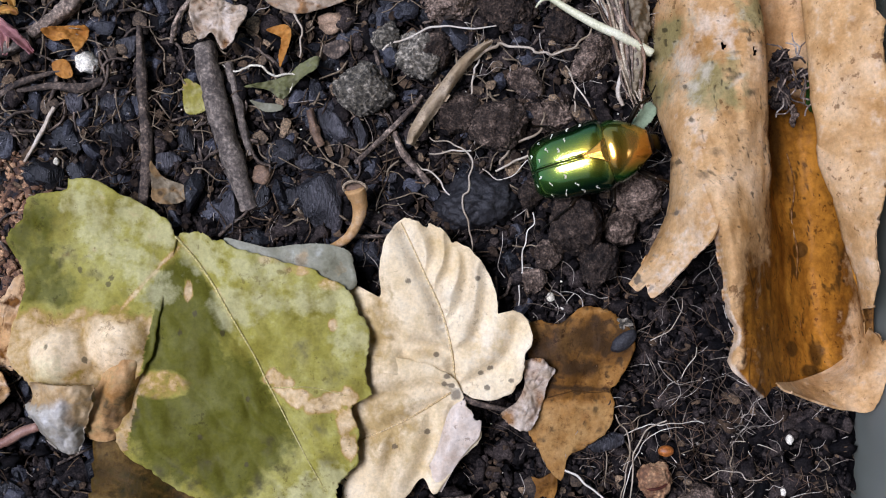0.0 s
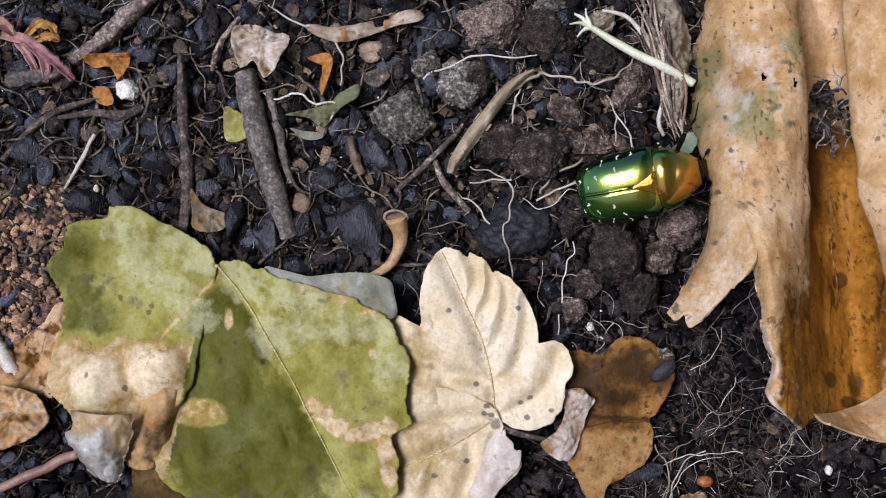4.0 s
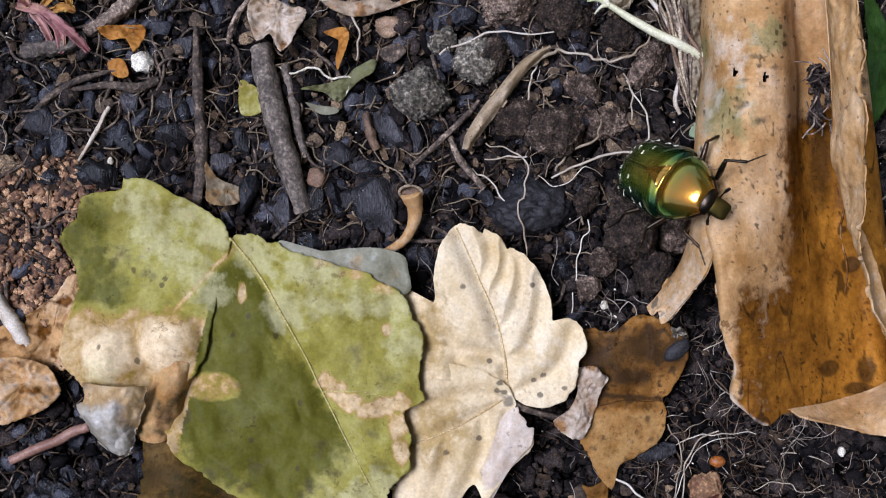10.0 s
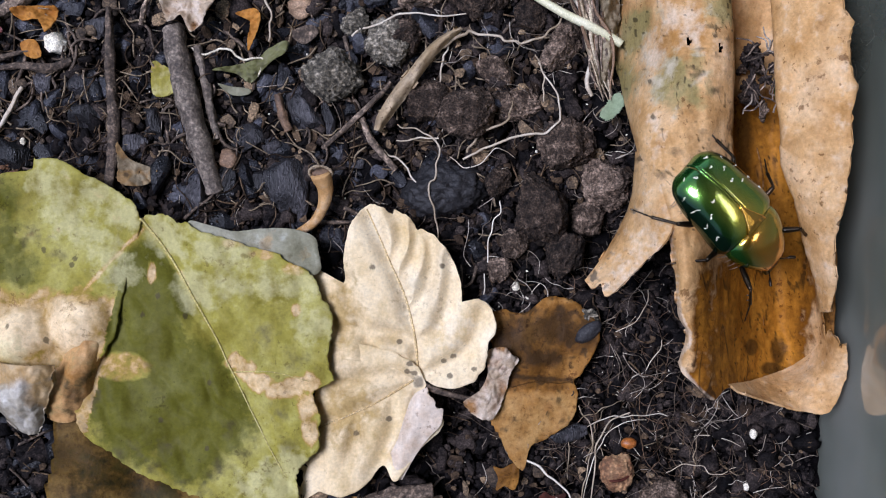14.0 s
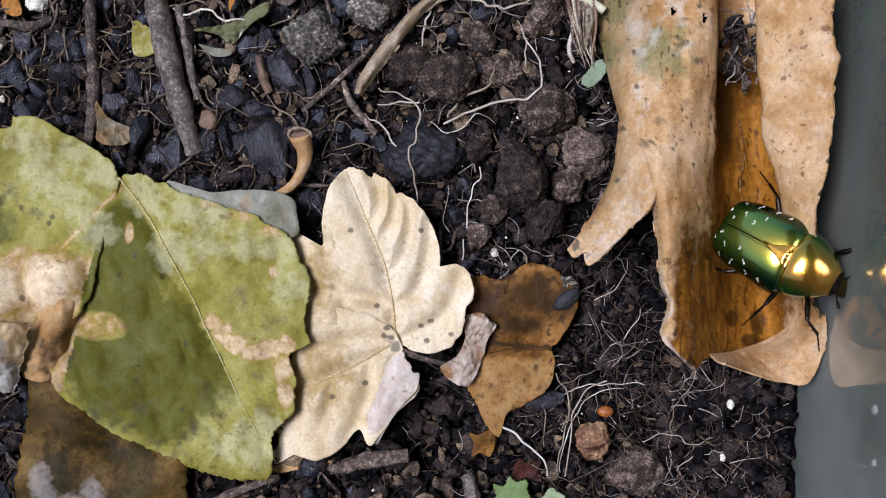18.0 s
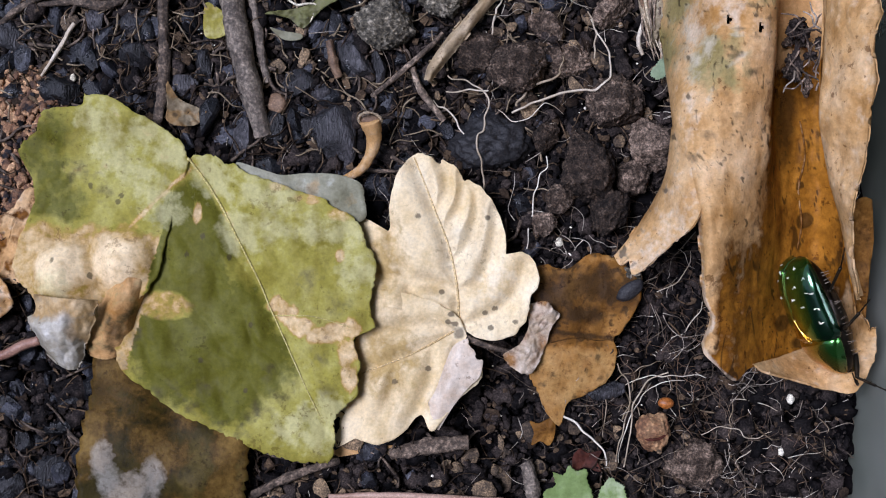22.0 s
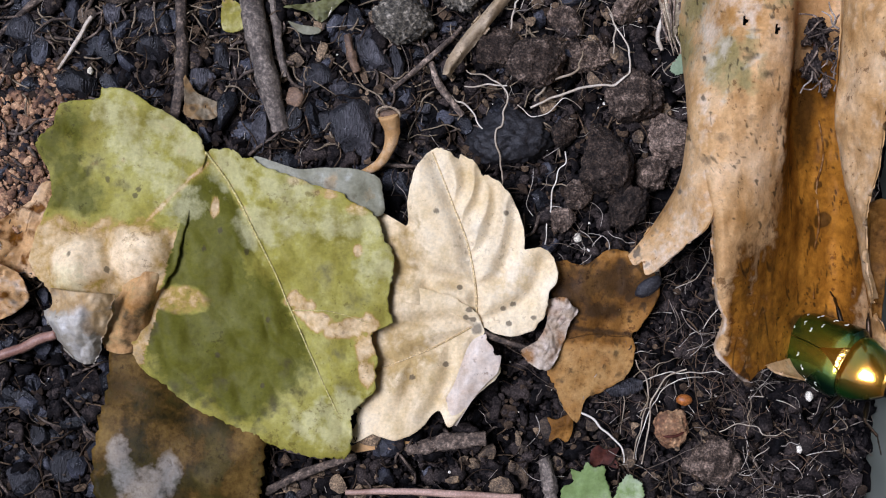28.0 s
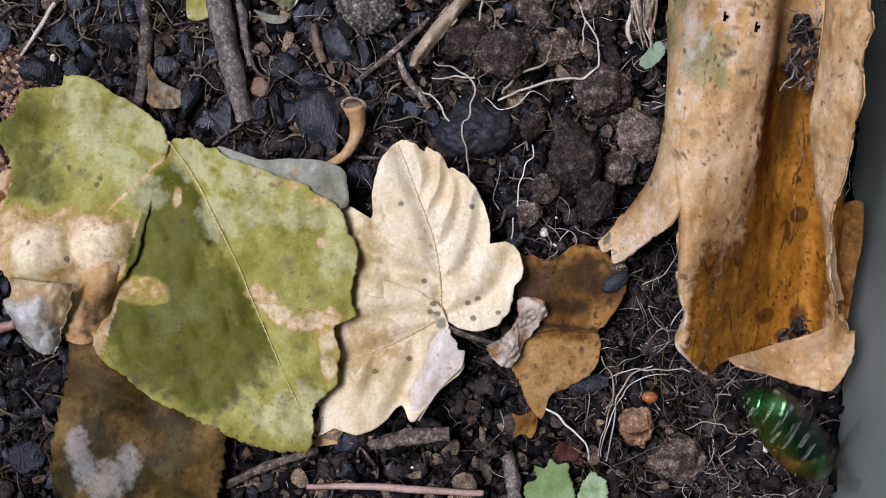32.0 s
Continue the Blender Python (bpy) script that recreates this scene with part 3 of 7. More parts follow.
# ---- the big curled leaf beside the glass
def curled_leaf():
    leaf = thing("curled_leaf", 44, 0, 0, "large dry orange-brown leaf curled into a trough beside the glass", "leaf")
    P0 = [(27.9, 48.1, 5), (27.7, 47.2, 8), (28.3, 46.6, 10), (29.8, 46.3, 11), (32.7, 46.6, 10), (35.4, 47.6, 7), (37.6, 48.6, 4), (39, 48.6, 4), (40, 48, 6), (39.3, 46.7, 10), (38.7, 46.1, 12), (38.5, 45.8, 13), (39.8, 44.9, 16), (42.1, 44.6, 17)]
    P1 = [(24.8, 36.9, -1), (25.1, 35.8, 4), (26.3, 34.6, 9), (28.5, 34.1, 11.5), (32, 33.9, 12.5), (34.9, 34.4, 10.5), (35.9, 35.2, 7), (36.9, 35.9, 4.2), (41, 36.3, 2.6), (42.9, 35.6, 5.6), (42.1, 34.8, 9), (39.9, 34.1, 12), (39.6, 33.8, 13.4), (45.4, 32.6, 19)]
    P2 = [(23.3, 27.4, -1), (24.6, 26.7, 3.5), (26.2, 25.9, 8.5), (28.5, 25.2, 12.5), (32.3, 24.9, 14.5), (35.2, 25.3, 12.5), (36.4, 26.1, 8), (37.3, 26.8, 4), (41.9, 27.2, 2.2), (44.2, 26.6, 5.4), (43.6, 26, 9), (40.5, 25.4, 12.2), (40.2, 25.2, 13.8), (46.5, 24.2, 20)]
    P3 = [(25.1, 13.8, 6), (24.6, 13.4, 10), (25.1, 13.1, 13.5), (27.6, 12.9, 16), (31.9, 13, 15.5), (35.5, 13.4, 12), (36.5, 13.8, 8), (37.7, 14.1, 4), (42.6, 14.4, 1.8), (45.5, 14.1, 5.2), (44.7, 13.8, 9), (41.2, 13.4, 12.6), (40.9, 13.3, 14.2), (46.8, 12.9, 20)]
    P4 = [(27.4, 3.5, 15.5), (27.6, 3.5, 18), (28.5, 3.5, 19), (30.5, 3.5, 18), (33.4, 3.6, 14.5), (36.1, 3.8, 10.5), (37.8, 3.9, 7), (39.8, 3.9, 3.8), (43.8, 4.1, 1.2), (46.3, 4, 4.8), (46.4, 4, 8.5), (44.1, 3.8, 12), (43.7, 3.8, 13.5), (45.9, 3.7, 18.5)]
    P5 = [(28.6, -5.8, 16.5), (28.8, -5.8, 18), (29.7, -5.7, 18), (31.5, -5.8, 16.5), (34.1, -5.9, 13), (36.9, -6.1, 9), (38.7, -6.2, 6), (40.7, -6.3, 3.4), (44.7, -6.4, 0.6), (46.8, -6.2, 4), (47.7, -6, 7.5), (46.9, -5.9, 10.5), (46.5, -5.8, 12), (47, -5.7, 14)]
    P6 = [(29.0, -11.8, 15), (29.3, -12.9, 16), (30.8, -14.2, 16), (33.2, -16.1, 15), (35.2, -14.9, 12.8), (37.6, -15, 9), (40.2, -15.3, 5.5), (43.2, -15.4, 2.6), (45.7, -14.3, 1.2), (47.4, -13, 2.6), (48.3, -11.1, 5), (48.5, -10, 7), (48.3, -9.2, 9), (48.4, -8.2, 10)]
    Q5 = [tuple(0.6 * a + 0.4 * b for a, b in zip(p, q)) for p, q in zip(P5, P6)]
    Q5 = [(x + (0.9, 0.8, 0.6, 0.3)[k], y, z) if k < 4 else (x, y, z) for k, (x, y, z) in enumerate(Q5)]
    dark_spots = [(42.3, 10.7), (41.7, 3.6), (43.2, -2), (40.1, -7.7), (46.5, -7.6), (43.7, -11.2), (40, -2.1)]
    stains = [(29.5, 17.1), (31.1, 14.6), (28, 12.3), (32.9, 19.8), (26.4, 9.8), (30.5, 21.7)] + [(45.8, 18.6), (44.3, 24)]
    holes = [(29.8, 25.5), (33.4, 24.7)]
    bites = [(29, 25.7), (31.2, 24.5), (33, 23.7), (34.3, 25.9), (32, 27.2)]
    rim = np.concatenate([spline(l, n) for l, n in (([(32.8, 24), (29.8, 23.8), (27.4, 22.2), (25.6, 19.3), (24.4, 15.7), (23.8, 12.1), (23.6, 7.8), (22.9, 3.8), (21, -0.1)], 60), ([(31.8, 21.8), (29.6, 19.6), (28.0, 16.6), (26.6, 12.6)], 30), ([(27, 28.4), (25.7, 25.7), (24.8, 23.1)], 20))])
    brim = np.array(spline([(27.4, 3.5), (28.5, -5.4), (29.9, -8.6), (29.0, -11.8), (30.8, -14.2), (33.2, -16.1)], 60))
    green = [(24.5, 26.9), (23.3, 23.9), (25.5, 28.6), (28.9, 22.3), (27.3, 19.9), (30.3, 20.7), (33.8, 29.4), (24, 21.9)]
    def tone(x, y):
        dry = max(0.0, min(1.0, (x - P4[5][0] + 2.5) / 4.0)) * max(0.0, min(1.0, (P5[10][0] - x + 0.5) / 2.0)) * max(0.0, min(1.0, (24 - y) / 6))
        dark = max(0.22 * near(x, y, [(a, b, 2.6, 4.6) for a, b in dark_spots]) ** 0.5, 0.5 * near(x, y, [(a, b, 1.3, 0.9) for a, b in stains]) ** 0.5, 0.45 * near(x, y, [(a, b, 1.4, 0.5) for a, b in bites]) ** 0.5)
        streak = math.exp(-(np.min(np.hypot(rim[:, 0] - x, rim[:, 1] - y)) / 0.55) ** 2)
        pale = max(0.38 * streak * (0.8 + 0.6 * noise.noise(V((x * 0.6, y * 0.6, 2)))), 0.42 * near(x, y, [(P3[2][0] + 1.0, P3[2][1] + 2, 2.6, 13), (22.5, -0.5, 2.5, 4)]), 0.5 * near(x, y, [(a, b, 3.4, 2.4) for a, b in holes]))
        dry = max(dry, 0.75 * max(0.0, min(1.0, (P4[4][1] - y) / 6)) * max(0.0, min(1.0, (P5[10][0] - x + 1) / 2)) * max(0.0, min(1.0, (x - P5[0][0] - 0.4) / 2)))
        inside = min(1.0, dry * 1.4)
        dry *= 0.86 + 0.3 * noise.noise(V((x * 0.35, y * 0.22, 4)))
        crack = 1 - min(1.0, 9 * abs(noise.noise(V((x * 0.75 + 3, y * 0.13, 5)))))
        peck = max(0.0, noise.noise(V((x * 3.4, y * 2.4, 11))) - 0.22) * 1.6 + 0.5 * max(0.0, noise.noise(V((x * 0.9, y * 0.6, 19))) - 0.2)
        # the ellipse at (39, 15) paints the deep gap's shade and soil dirt
        dark = max(dark, inside * (0.95 * crack * max(0.0, 0.45 + noise.noise(V((x * 0.3, y * 0.3, 8)))) + 1.2 * peck * max(0.0, min(1.0, 0.4 + 2.2 * noise.noise(V((x * 0.33, y * 0.2, 23)))))), inside * 0.75 * near(x, y, [(39.0, 15, 2.4, 9)]) ** 0.7)
        dark = max(dark, 1.1 * near(x, y, [(42.6, 1.9, 1.3, 1.3), (41.6, 6.4, 0.7, 0.6)]) ** 0.5 * inside)
        dark = max(dark, inside * 0.34 * near(x, y, [(40.3, -7.5, 4.6, 10)]) ** 0.5, 1.0 * near(x, y, [(44.4, -11.3, 1.5, 2.2), (43.2, -13.4, 2.2, 1.0), (40.0, -10.6, 1.6, 1.3)]) ** 0.6)
        dirt = noise.noise(V((x * 2.3, y * 1.9, 31))) + 0.5 * noise.noise(V((x * 0.5, y * 0.35, 33)))
        dark = max(dark, (0.25 + 0.9 * (dirt - 0.3)) if dirt > 0.3 and y > 2 and x < 37 else 0.0)
        pale = max(pale, 0.5 * near(x, y, [(29.5, 28.5, 4.5, 5), (26.5, 24, 3, 6)]) ** 0.6 + 0.3 * noise.noise(V((x * 0.7, y * 0.4, 35))) if y > 18 else 0.0)
        # the brim gets a pale line, its edge highlight put into the colour
        pale = max(pale, 0.62 * math.exp(-(np.min(np.hypot(brim[:, 0] - x, brim[:, 1] - y)) / 0.34) ** 2))
        return dry, dark, pale, near(x, y, [(a, b, 3.4, 4.4) for a, b in green]) * (0.62 + 0.9 * noise.noise(V((x * 0.5, y * 0.25, 6))))
    def local(geo):
        return moved(geo, -44, 0, 0)
    def ltone(x, y):
        return tone(x + 44, y)
    rows = [P0, P1, P2, P3, P4, P5, Q5, P6]
    verts, faces = loft([p[:12] for p in rows], 190, 190, 0.7, 3, teeth=(0.5, 0.0), crisp=0.13)
    eaten = set(i for i, p in enumerate(verts) if p[2] > 9 and near(p[0], p[1], [(a, b, 0.5 + 0.35 * noise.noise(V(p) * 3), 0.8) for a, b in holes]) > 0)
    part("blade", local((verts, [f for f in faces if not eaten.issuperset(f)])), curl_leaf_mat, leaf, tone=ltone)
    hinge = V(P3[12])
    sheet = loft([[p[11], p[12], tuple((V(p[12]) * 0.6 + V(p[13]) * 0.4) + V((0, 0, 0.8))), p[13]] for p in rows[:6]], 60, 150, 0.9, 6, teeth=(0.0, 1.3), crisp=0.2)
    flap = part("side_flap", moved(sheet, -hinge.x, -hinge.y, -hinge.z), curl_leaf_mat, leaf, "pale curled-over side of the leaf", tone=lambda x, y: (0.05, 0.14 * max(0, noise.noise(V((x * 0.5, y * 0.35, 2)))), 0.2 + 0.16 * noise.noise(V((x * 0.25, y * 0.12, 12)))))
    flap_hinge = hinge - V((44, 0, 0)), (V(P2[12]) - V(P5[12])).normalized()
    def torn(x, y):
        x, inner = x + 44, max(0.0, min(1.0, (26.2 - (x + 44) - 0.32 * (10 - y)) / 2.0))
        speck = noise.noise(V((x * 1.1, y * 0.8, 3))) + 0.6 * noise.noise(V((x * 2.6, y * 2.2, 4)))
        # inner side dirty; right side pale, its lit look put into the colour too
        return 0.1 * inner, inner * (0.22 + 0.6 * speck) + 0.3 * max(0.0, speck - 0.35), 0.24 + 0.2 * max(0.0, min(1.0, (6 - y) / 8)) + 0.25 * speck - 0.2 * inner
    T0 = [(25.2, 13.2, 5.6), (24.6, 12.9, 9.5), (25.2, 12.6, 13), (26.5, 12.5, 14.9), (27.7, 12.4, 15.6)]
    T1 = [(24.6, 7.8, 6.5), (24.2, 7.6, 10.5), (24.8, 7.4, 14.2), (26.1, 7.2, 16.4), (28.2, 7.2, 17)]
    T2 = [(22.8, 3.4, 8), (22.9, 3.1, 11), (23.8, 2.7, 13.5), (25.2, 2.4, 16), (27, 2.6, 18.4)]
    T3 = [(20.3, -0.5, 9.5), (20.8, -1, 11), (21.7, -1.3, 12.5), (23, -1.3, 14), (24.7, -0.4, 15.5)]
    T4 = [(18.6, -2.6, 10.6), (19.3, -3.5, 11.8), (20.2, -2.8, 12.6), (20.7, -4.4, 13.2), (21.8, -3.8, 13.8)]
    part("torn_lobe", local(loft([T0, T1, T2, T3, T4], 60, 90, 0.7, 3, teeth=(0.4, 0.5), crisp=0.13)), curl_leaf_mat, leaf, tone=torn)
    F0 = [(35.6, -14.4, 12.3), (40.0, -14.5, 6.2), (44.2, -13.7, 3.2), (46.8, -12.2, 3.2), (48.0, -10.2, 5.4), (48.3, -8.0, 8.8)]
    F1 = [(36.6, -15.2, 11.5), (40.7, -16, 7.8), (44.4, -16.1, 6.8), (47.2, -14.6, 7.6), (48.7, -12.2, 9), (49.1, -9.6, 10.4)]
    F2 = [(37.8, -15.6, 11), (41.7, -16.9, 9), (45.4, -17.9, 8.2), (48.9, -18.0, 8.2), (50.2, -13.4, 9.8), (49.9, -9.7, 10.6)]
    part("folded_tip", local(loft([F0, F1, F2], 80, 50, 0.7, 9, teeth=(0.2, 0.9), crisp=0.25)), curl_leaf_mat, leaf, "pale underside of the folded leaf tip", tone=lambda x, y: (0.15, 0.1, 0.2))
    L0 = [(46.2, 5, 9), (46.9, 0.2, 8), (47.6, -4.6, 7), (48, -8.8, 7)]
    L1 = [(47.8, 5.7, 9), (48.9, 0.2, 8), (49, -4.6, 8), (49.1, -9, 8)]
    L2 = [(49, 5.4, 8), (49.5, 0.9, 8), (49.4, -3.2, 8), (49.4, -9.4, 8)]
    part("lower_lobe", local(loft([L0, L1, L2], 30, 12, 0.6, 12, teeth=(0, 0))), brown_leaf_mat, leaf, tone=lambda x, y: (0.35, 0.1, 0))
    rib = [(40.9, 14.3, 2.6), (41.9, 10.1, 2.3), (41.4, 5.8, 2.2), (42.2, 1.5, 2), (41.7, -3.5, 2.1), (42.3, -7.7, 2.2), (40.9, -11.2, 3.2)]
    part("midrib", local(tube(rib, [0.08, 0.15, 0.13, 0.06], 6)), curl_leaf_mat, leaf, "raised brown midrib", tone=lambda x, y: (0.5, 0.3, 0))
    return leaf, flap, flap_hinge


curled, side_flap, flap_hinge = curled_leaf()


# ---- the green leaf and its neighbours
def green_leaf():
    leaf = thing("green_leaf", -25, -8, 0, "wilted olive-green leaf with tan dead patches lying on the soil", "leaf")
    ridge = [(-36, 4.2)][0]
    puffs = [(-50.1, -11.4), (-43.5, -8.9)]
    cream = [(-23.8, -13.7, 1.8, 1.4), (-22.6, -14.9, 2.1, 1.7), (-20.8, -16.2, 2.3, 1.7), (-18.4, -17.2, 2.4, 1.5), (-16.3, -16.7, 2.2, 1.8), (-14.6, -16.2, 1.9, 2.0), (-14.7, -19.0, 1.7, 2.6), (-14.3, -22.2, 1.4, 2.4), (-34.4, -2.9, 0.8, 1.8), (-16.4, -7.1, 0.7, 1.2)]
    edge = [(-24.3, 1.1, 2.6, 1.0), (-20.7, -0.2, 2.8, 1.1), (-16.6, -2.0, 2.4, 1.4)]
    deep = [(-33.1, -13.3), (-31.0, -19.8), (-35.9, -18.6), (-37.4, -9.6), (-29.6, -24.3), (-34.6, -7.4), (-28.3, -15.9), (-39.5, -17.5), (-26.0, -21.0), (-34.9, -3.5), (-36.2, -22.0)]
    shade = [(-54.8, 3.5), (-53.4, 6.0), (-53.4, -3.0), (-52.4, 0.7), (-50.4, -3.4)]
    grey = [(-20.2, -10.3), (-18.5, -19.6), (-16.4, -13.2), (-17.1, -23.8), (-23.0, -25.3), (-25.5, -27.2), (-24.3, -22.4), (-48.6, 1.2), (-46.3, -0.9), (-50.0, 1.9), (-42.8, -21.9), (-37.9, -25.8), (-30.0, -29.6), (-40.6, -22.6), (-36.4, -24.6), (-33.6, -27.2), (-27.6, -29.8), (-32.4, -24.4), (-41.6, -18.4), (-51.0, -15.6), (-45.3, -15.4)]
    dots = [(-47.8, -0.2), (-44.3, -2.0), (-43.9, -1.2), (-33.5, -5.6), (-30.1, -8.1), (-51.5, -9.6), (-46.9, -11.3), (-27.0, -16.3), (-33.0, -21.1), (-27.2, -24.6), (-35.4, -8.0)]
    blooms = [(-41.6, 1.7), (-38.8, 4.3), (-46.0, 5.1), (-41.3, 7.2), (-37.9, -2.8), (-44.5, 3.0), (-39.6, -1.4), (-47.6, 8.2), (-32.1, 2.2), (-27.8, 0.1), (-24.3, 0.3), (-15.7, -3.9), (-28.7, -4.9), (-25.0, -4.0), (-20.0, -4.0), (-21.0, -28.8), (-18.0, -29.8), (-16.0, -26.5), (-14.0, -9.0), (-51.4, -13.0)]
    creases = [spline(l, 24) for l in ([(-35.7, 2.6), (-39.1, -1.1), (-42.5, -4.9)], [(-36.2, 3.9), (-41.5, 3.6), (-47.0, 2.0), (-51.0, 1.6)], [(-36.3, 4.3), (-40.5, 6.4), (-45.5, 9.0)])]
    axis = spline([(-36, 4), (-32.9, 0.2), (-30.2, -4.1), (-27, -9.7), (-24.3, -15.1), (-21.4, -20.6), (-17.8, -27.4)], 40)
    def side(x, y):
        return np.min(np.hypot(axis[:, 0] - x, axis[:, 1] - y))
    def zl(x, y):
        z = 4.1 + 0.05 * (ridge[1] - y) + 0.9 * noise.noise(V((x * 0.12, y * 0.12, 1))) + 0.3 * noise.noise(V((x * 0.4, y * 0.4, 1))) + 0.1 * noise.noise(V((x * 1.1, y * 1.1, 6)))
        return z + 2.6 * near(x, y, [(a, b, 4.4, 4.2) for a, b in puffs]) ** 0.8
    def zr(x, y):
        d = side(x, y)
        quilt = 0.35 * abs(math.sin(0.62 * (x + 0.8 * y) + 1.5 * noise.noise(V((x * 0.2, y * 0.2, 2)))))
        return 3.4 - 0.015 * (ridge[1] - y) + 0.9 * (1 - math.exp(-(d / 1.6) ** 2)) + quilt + 0.9 * noise.noise(V((x * 0.11, y * 0.11, 3))) + 0.3 * noise.noise(V((x * 0.4, y * 0.4, 7))) + 0.1 * noise.noise(V((x * 1.1, y * 1.1, 6)))
    def tone(x, y):
        fray = 0.35 * noise.noise(V((x * 0.9, y * 0.9, 3))) + 0.2 * noise.noise(V((x * 2.0, y * 2.0, 5)))
        k = max(0.0, min(1.0, (-5.0 - y + 1.6 * noise.noise(V((x * 0.25, y * 0.25, 13)))) / 3.0 + 0.35)) if x < -38.6 + 0.2 * (y + 5.5) and y < -2.5 else 0.0
        k = min(k, 0.56 + 1.1 * near(x, y, [(-50.6, -10.4, 4.0, 3.4), (-43.8, -9.2, 3.8, 4.4)]))
        k = max(k, 0.44 * min(1.0, max(0.0, 3.0 * near(x, y, [(-37.9, -14.6, 4.6, 2.3)]) + fray)) if x > -44 else 0.0)
        heart = near(x, y, cream)
        k = max(k, 0.70 * min(1.0, max(0.0, 2.2 * heart + 1.6 * fray)) if heart > 0 else 0.0, 0.46 * min(1.0, 2 * near(x, y, edge)))
        fold = max(w * math.exp(-(np.min(np.hypot(c[:, 0] - x, c[:, 1] - y)) / 0.45) ** 2) for c, w in zip(creases, (0.62, 0.34, 0.30)))
        rib = side(x, y)
        k = max(k, fold, 0.5 * math.exp(-(rib / 0.5) ** 2) * max(0.0, min(1.0, (y + 16) / 12)))
        dk = max(0.42 * near(x, y, [(a, b, 3.0, 2.6) for a, b in grey]) ** 0.7, 0.75 * min(1.0, 2 * near(x, y, [(a, b, 0.42, 0.5) for a, b in dots]))) + 0.2 * fray
        pl = 0.62 * near(x, y, [(a, b, 4.2, 3.4) for a, b in blooms]) ** 0.6 + 0.3 * fray + 0.22 * math.exp(-((rib - 1.1) / 0.7) ** 2)
        right_of = x > axis[int(np.argmin(np.abs(axis[:, 1] - y)))][0]
        return k, dk, pl, max(near(x, y, [(a, b, 6.0, 6.0) for a, b in deep]) ** 0.6 * (0.5 if right_of and y < -14 else 0.35 if right_of else 1.0), 0.62 * near(x, y, [(a, b, 3.6, 4.4) for a, b in shade]) ** 0.6) + 0.3 * fray - 1.4 * k
    def local(g):
        return moved(g, 25, 8, 0)
    def ltone(x, y):
        return tone(x - 25, y - 8)
    left = part("left_lobe", local(blade([(-46.5, -2.4)][0], [(-36, 4.2), (-39.4, 7.5), (-45.6, 10.7), (-49.2, 11.2), (-49.8, 9.9), (-54.1, 8.9), (-55.2, 6.2), (-56.8, 3.4), (-54.8, -0.1), (-54.9, -3.7), (-56.4, -8), (-56.4, -11.5), (-52.7, -15.5), (-49.2, -15.9), (-44.9, -16.6), (-42.2, -14.8), (-39.2, -11.8), (-38.1, -6.8), (-37.1, -1.3)], zl, 40, 260, -0.3, 2, n_teeth=13, jag=0.02)), green_leaf_mat, leaf, tone=ltone)
    right = part("right_lobe", local(blade([(-27.3, -15.3)][0], [(-35.8, 4.2), (-32.8, 4.3), (-29.2, 2.9), (-23.5, 1.3), (-18.4, -0.5), (-14.4, -2.9), (-12.8, -5.9), (-11.7, -8.7), (-12.3, -13), (-11.7, -15.7), (-13.8, -17.4), (-13.2, -20.8), (-13.4, -24.3), (-15.7, -27.3), (-15.7, -30.8), (-16.5, -32.9), (-19.5, -33), (-23.1, -32.5), (-26.3, -31.4), (-28.5, -30.2), (-33.5, -28.7), (-37.9, -26.2), (-42.7, -22.6), (-43.7, -18.5), (-42.7, -12.1), (-39.9, -6.2), (-37.6, -0.5)], zr, 54, 320, -0.3, 4, n_teeth=19, jag=0.02)), green_leaf_mat, leaf, tone=ltone)
    part("folded_edge", local(blade([(-19.9, 1.3)][0], [(-29.9, 3.8), (-24.9, 2.6), (-19.3, 3.1), (-15.1, 2.5), (-13.8, 0.7), (-13.8, -2.6), (-17.6, -1.8), (-23.3, -0.3), (-27.6, 1)], lambda x, y: zr(x, y) - 0.6 + 0.3 * noise.noise(V((x * 0.3, y * 0.3, 0))), 12, 120, -0.12, 6, n_teeth=9)), bloom_mat, leaf, "grey bloom on the folded leaf edge", tone=lambda x, y: (0.12 + 0.4 * noise.noise(V((x * 0.3, y * 0.3, 3))), 0.12 + 0.35 * noise.noise(V((x * 0.4, y * 0.4, 8))), 0.08 + 0.5 * noise.noise(V((x * 0.45, y * 0.45, 1))), 0.1))
    tip = [[(-53.2, -14, 7), (-49.9, -14.1, 8.6), (-47.1, -14.1, 8.8), (-45.1, -14.2, 7.6)], [(-53.3, -16.2, 6), (-50.3, -16.3, 8.2), (-47.5, -16.4, 8.4), (-45.6, -16.5, 7)], [(-54.4, -17, 5.4), (-51.3, -18, 7.8), (-48.5, -18.4, 8), (-46.3, -18.6, 6.4)], [(-53.4, -18.7, 5), (-50.7, -19.8, 6.8), (-48.3, -20.1, 7), (-47, -20.2, 5.6)], [(-51.9, -20.9, 4.4), (-50.1, -21.7, 5.4), (-48.4, -21.9, 5.6), (-47.5, -21.8, 4.6)], [(-50.3, -22.8, 4), (-49.4, -23.2, 4.4), (-48.7, -23.2, 4.4), (-48.3, -23.1, 4)]]
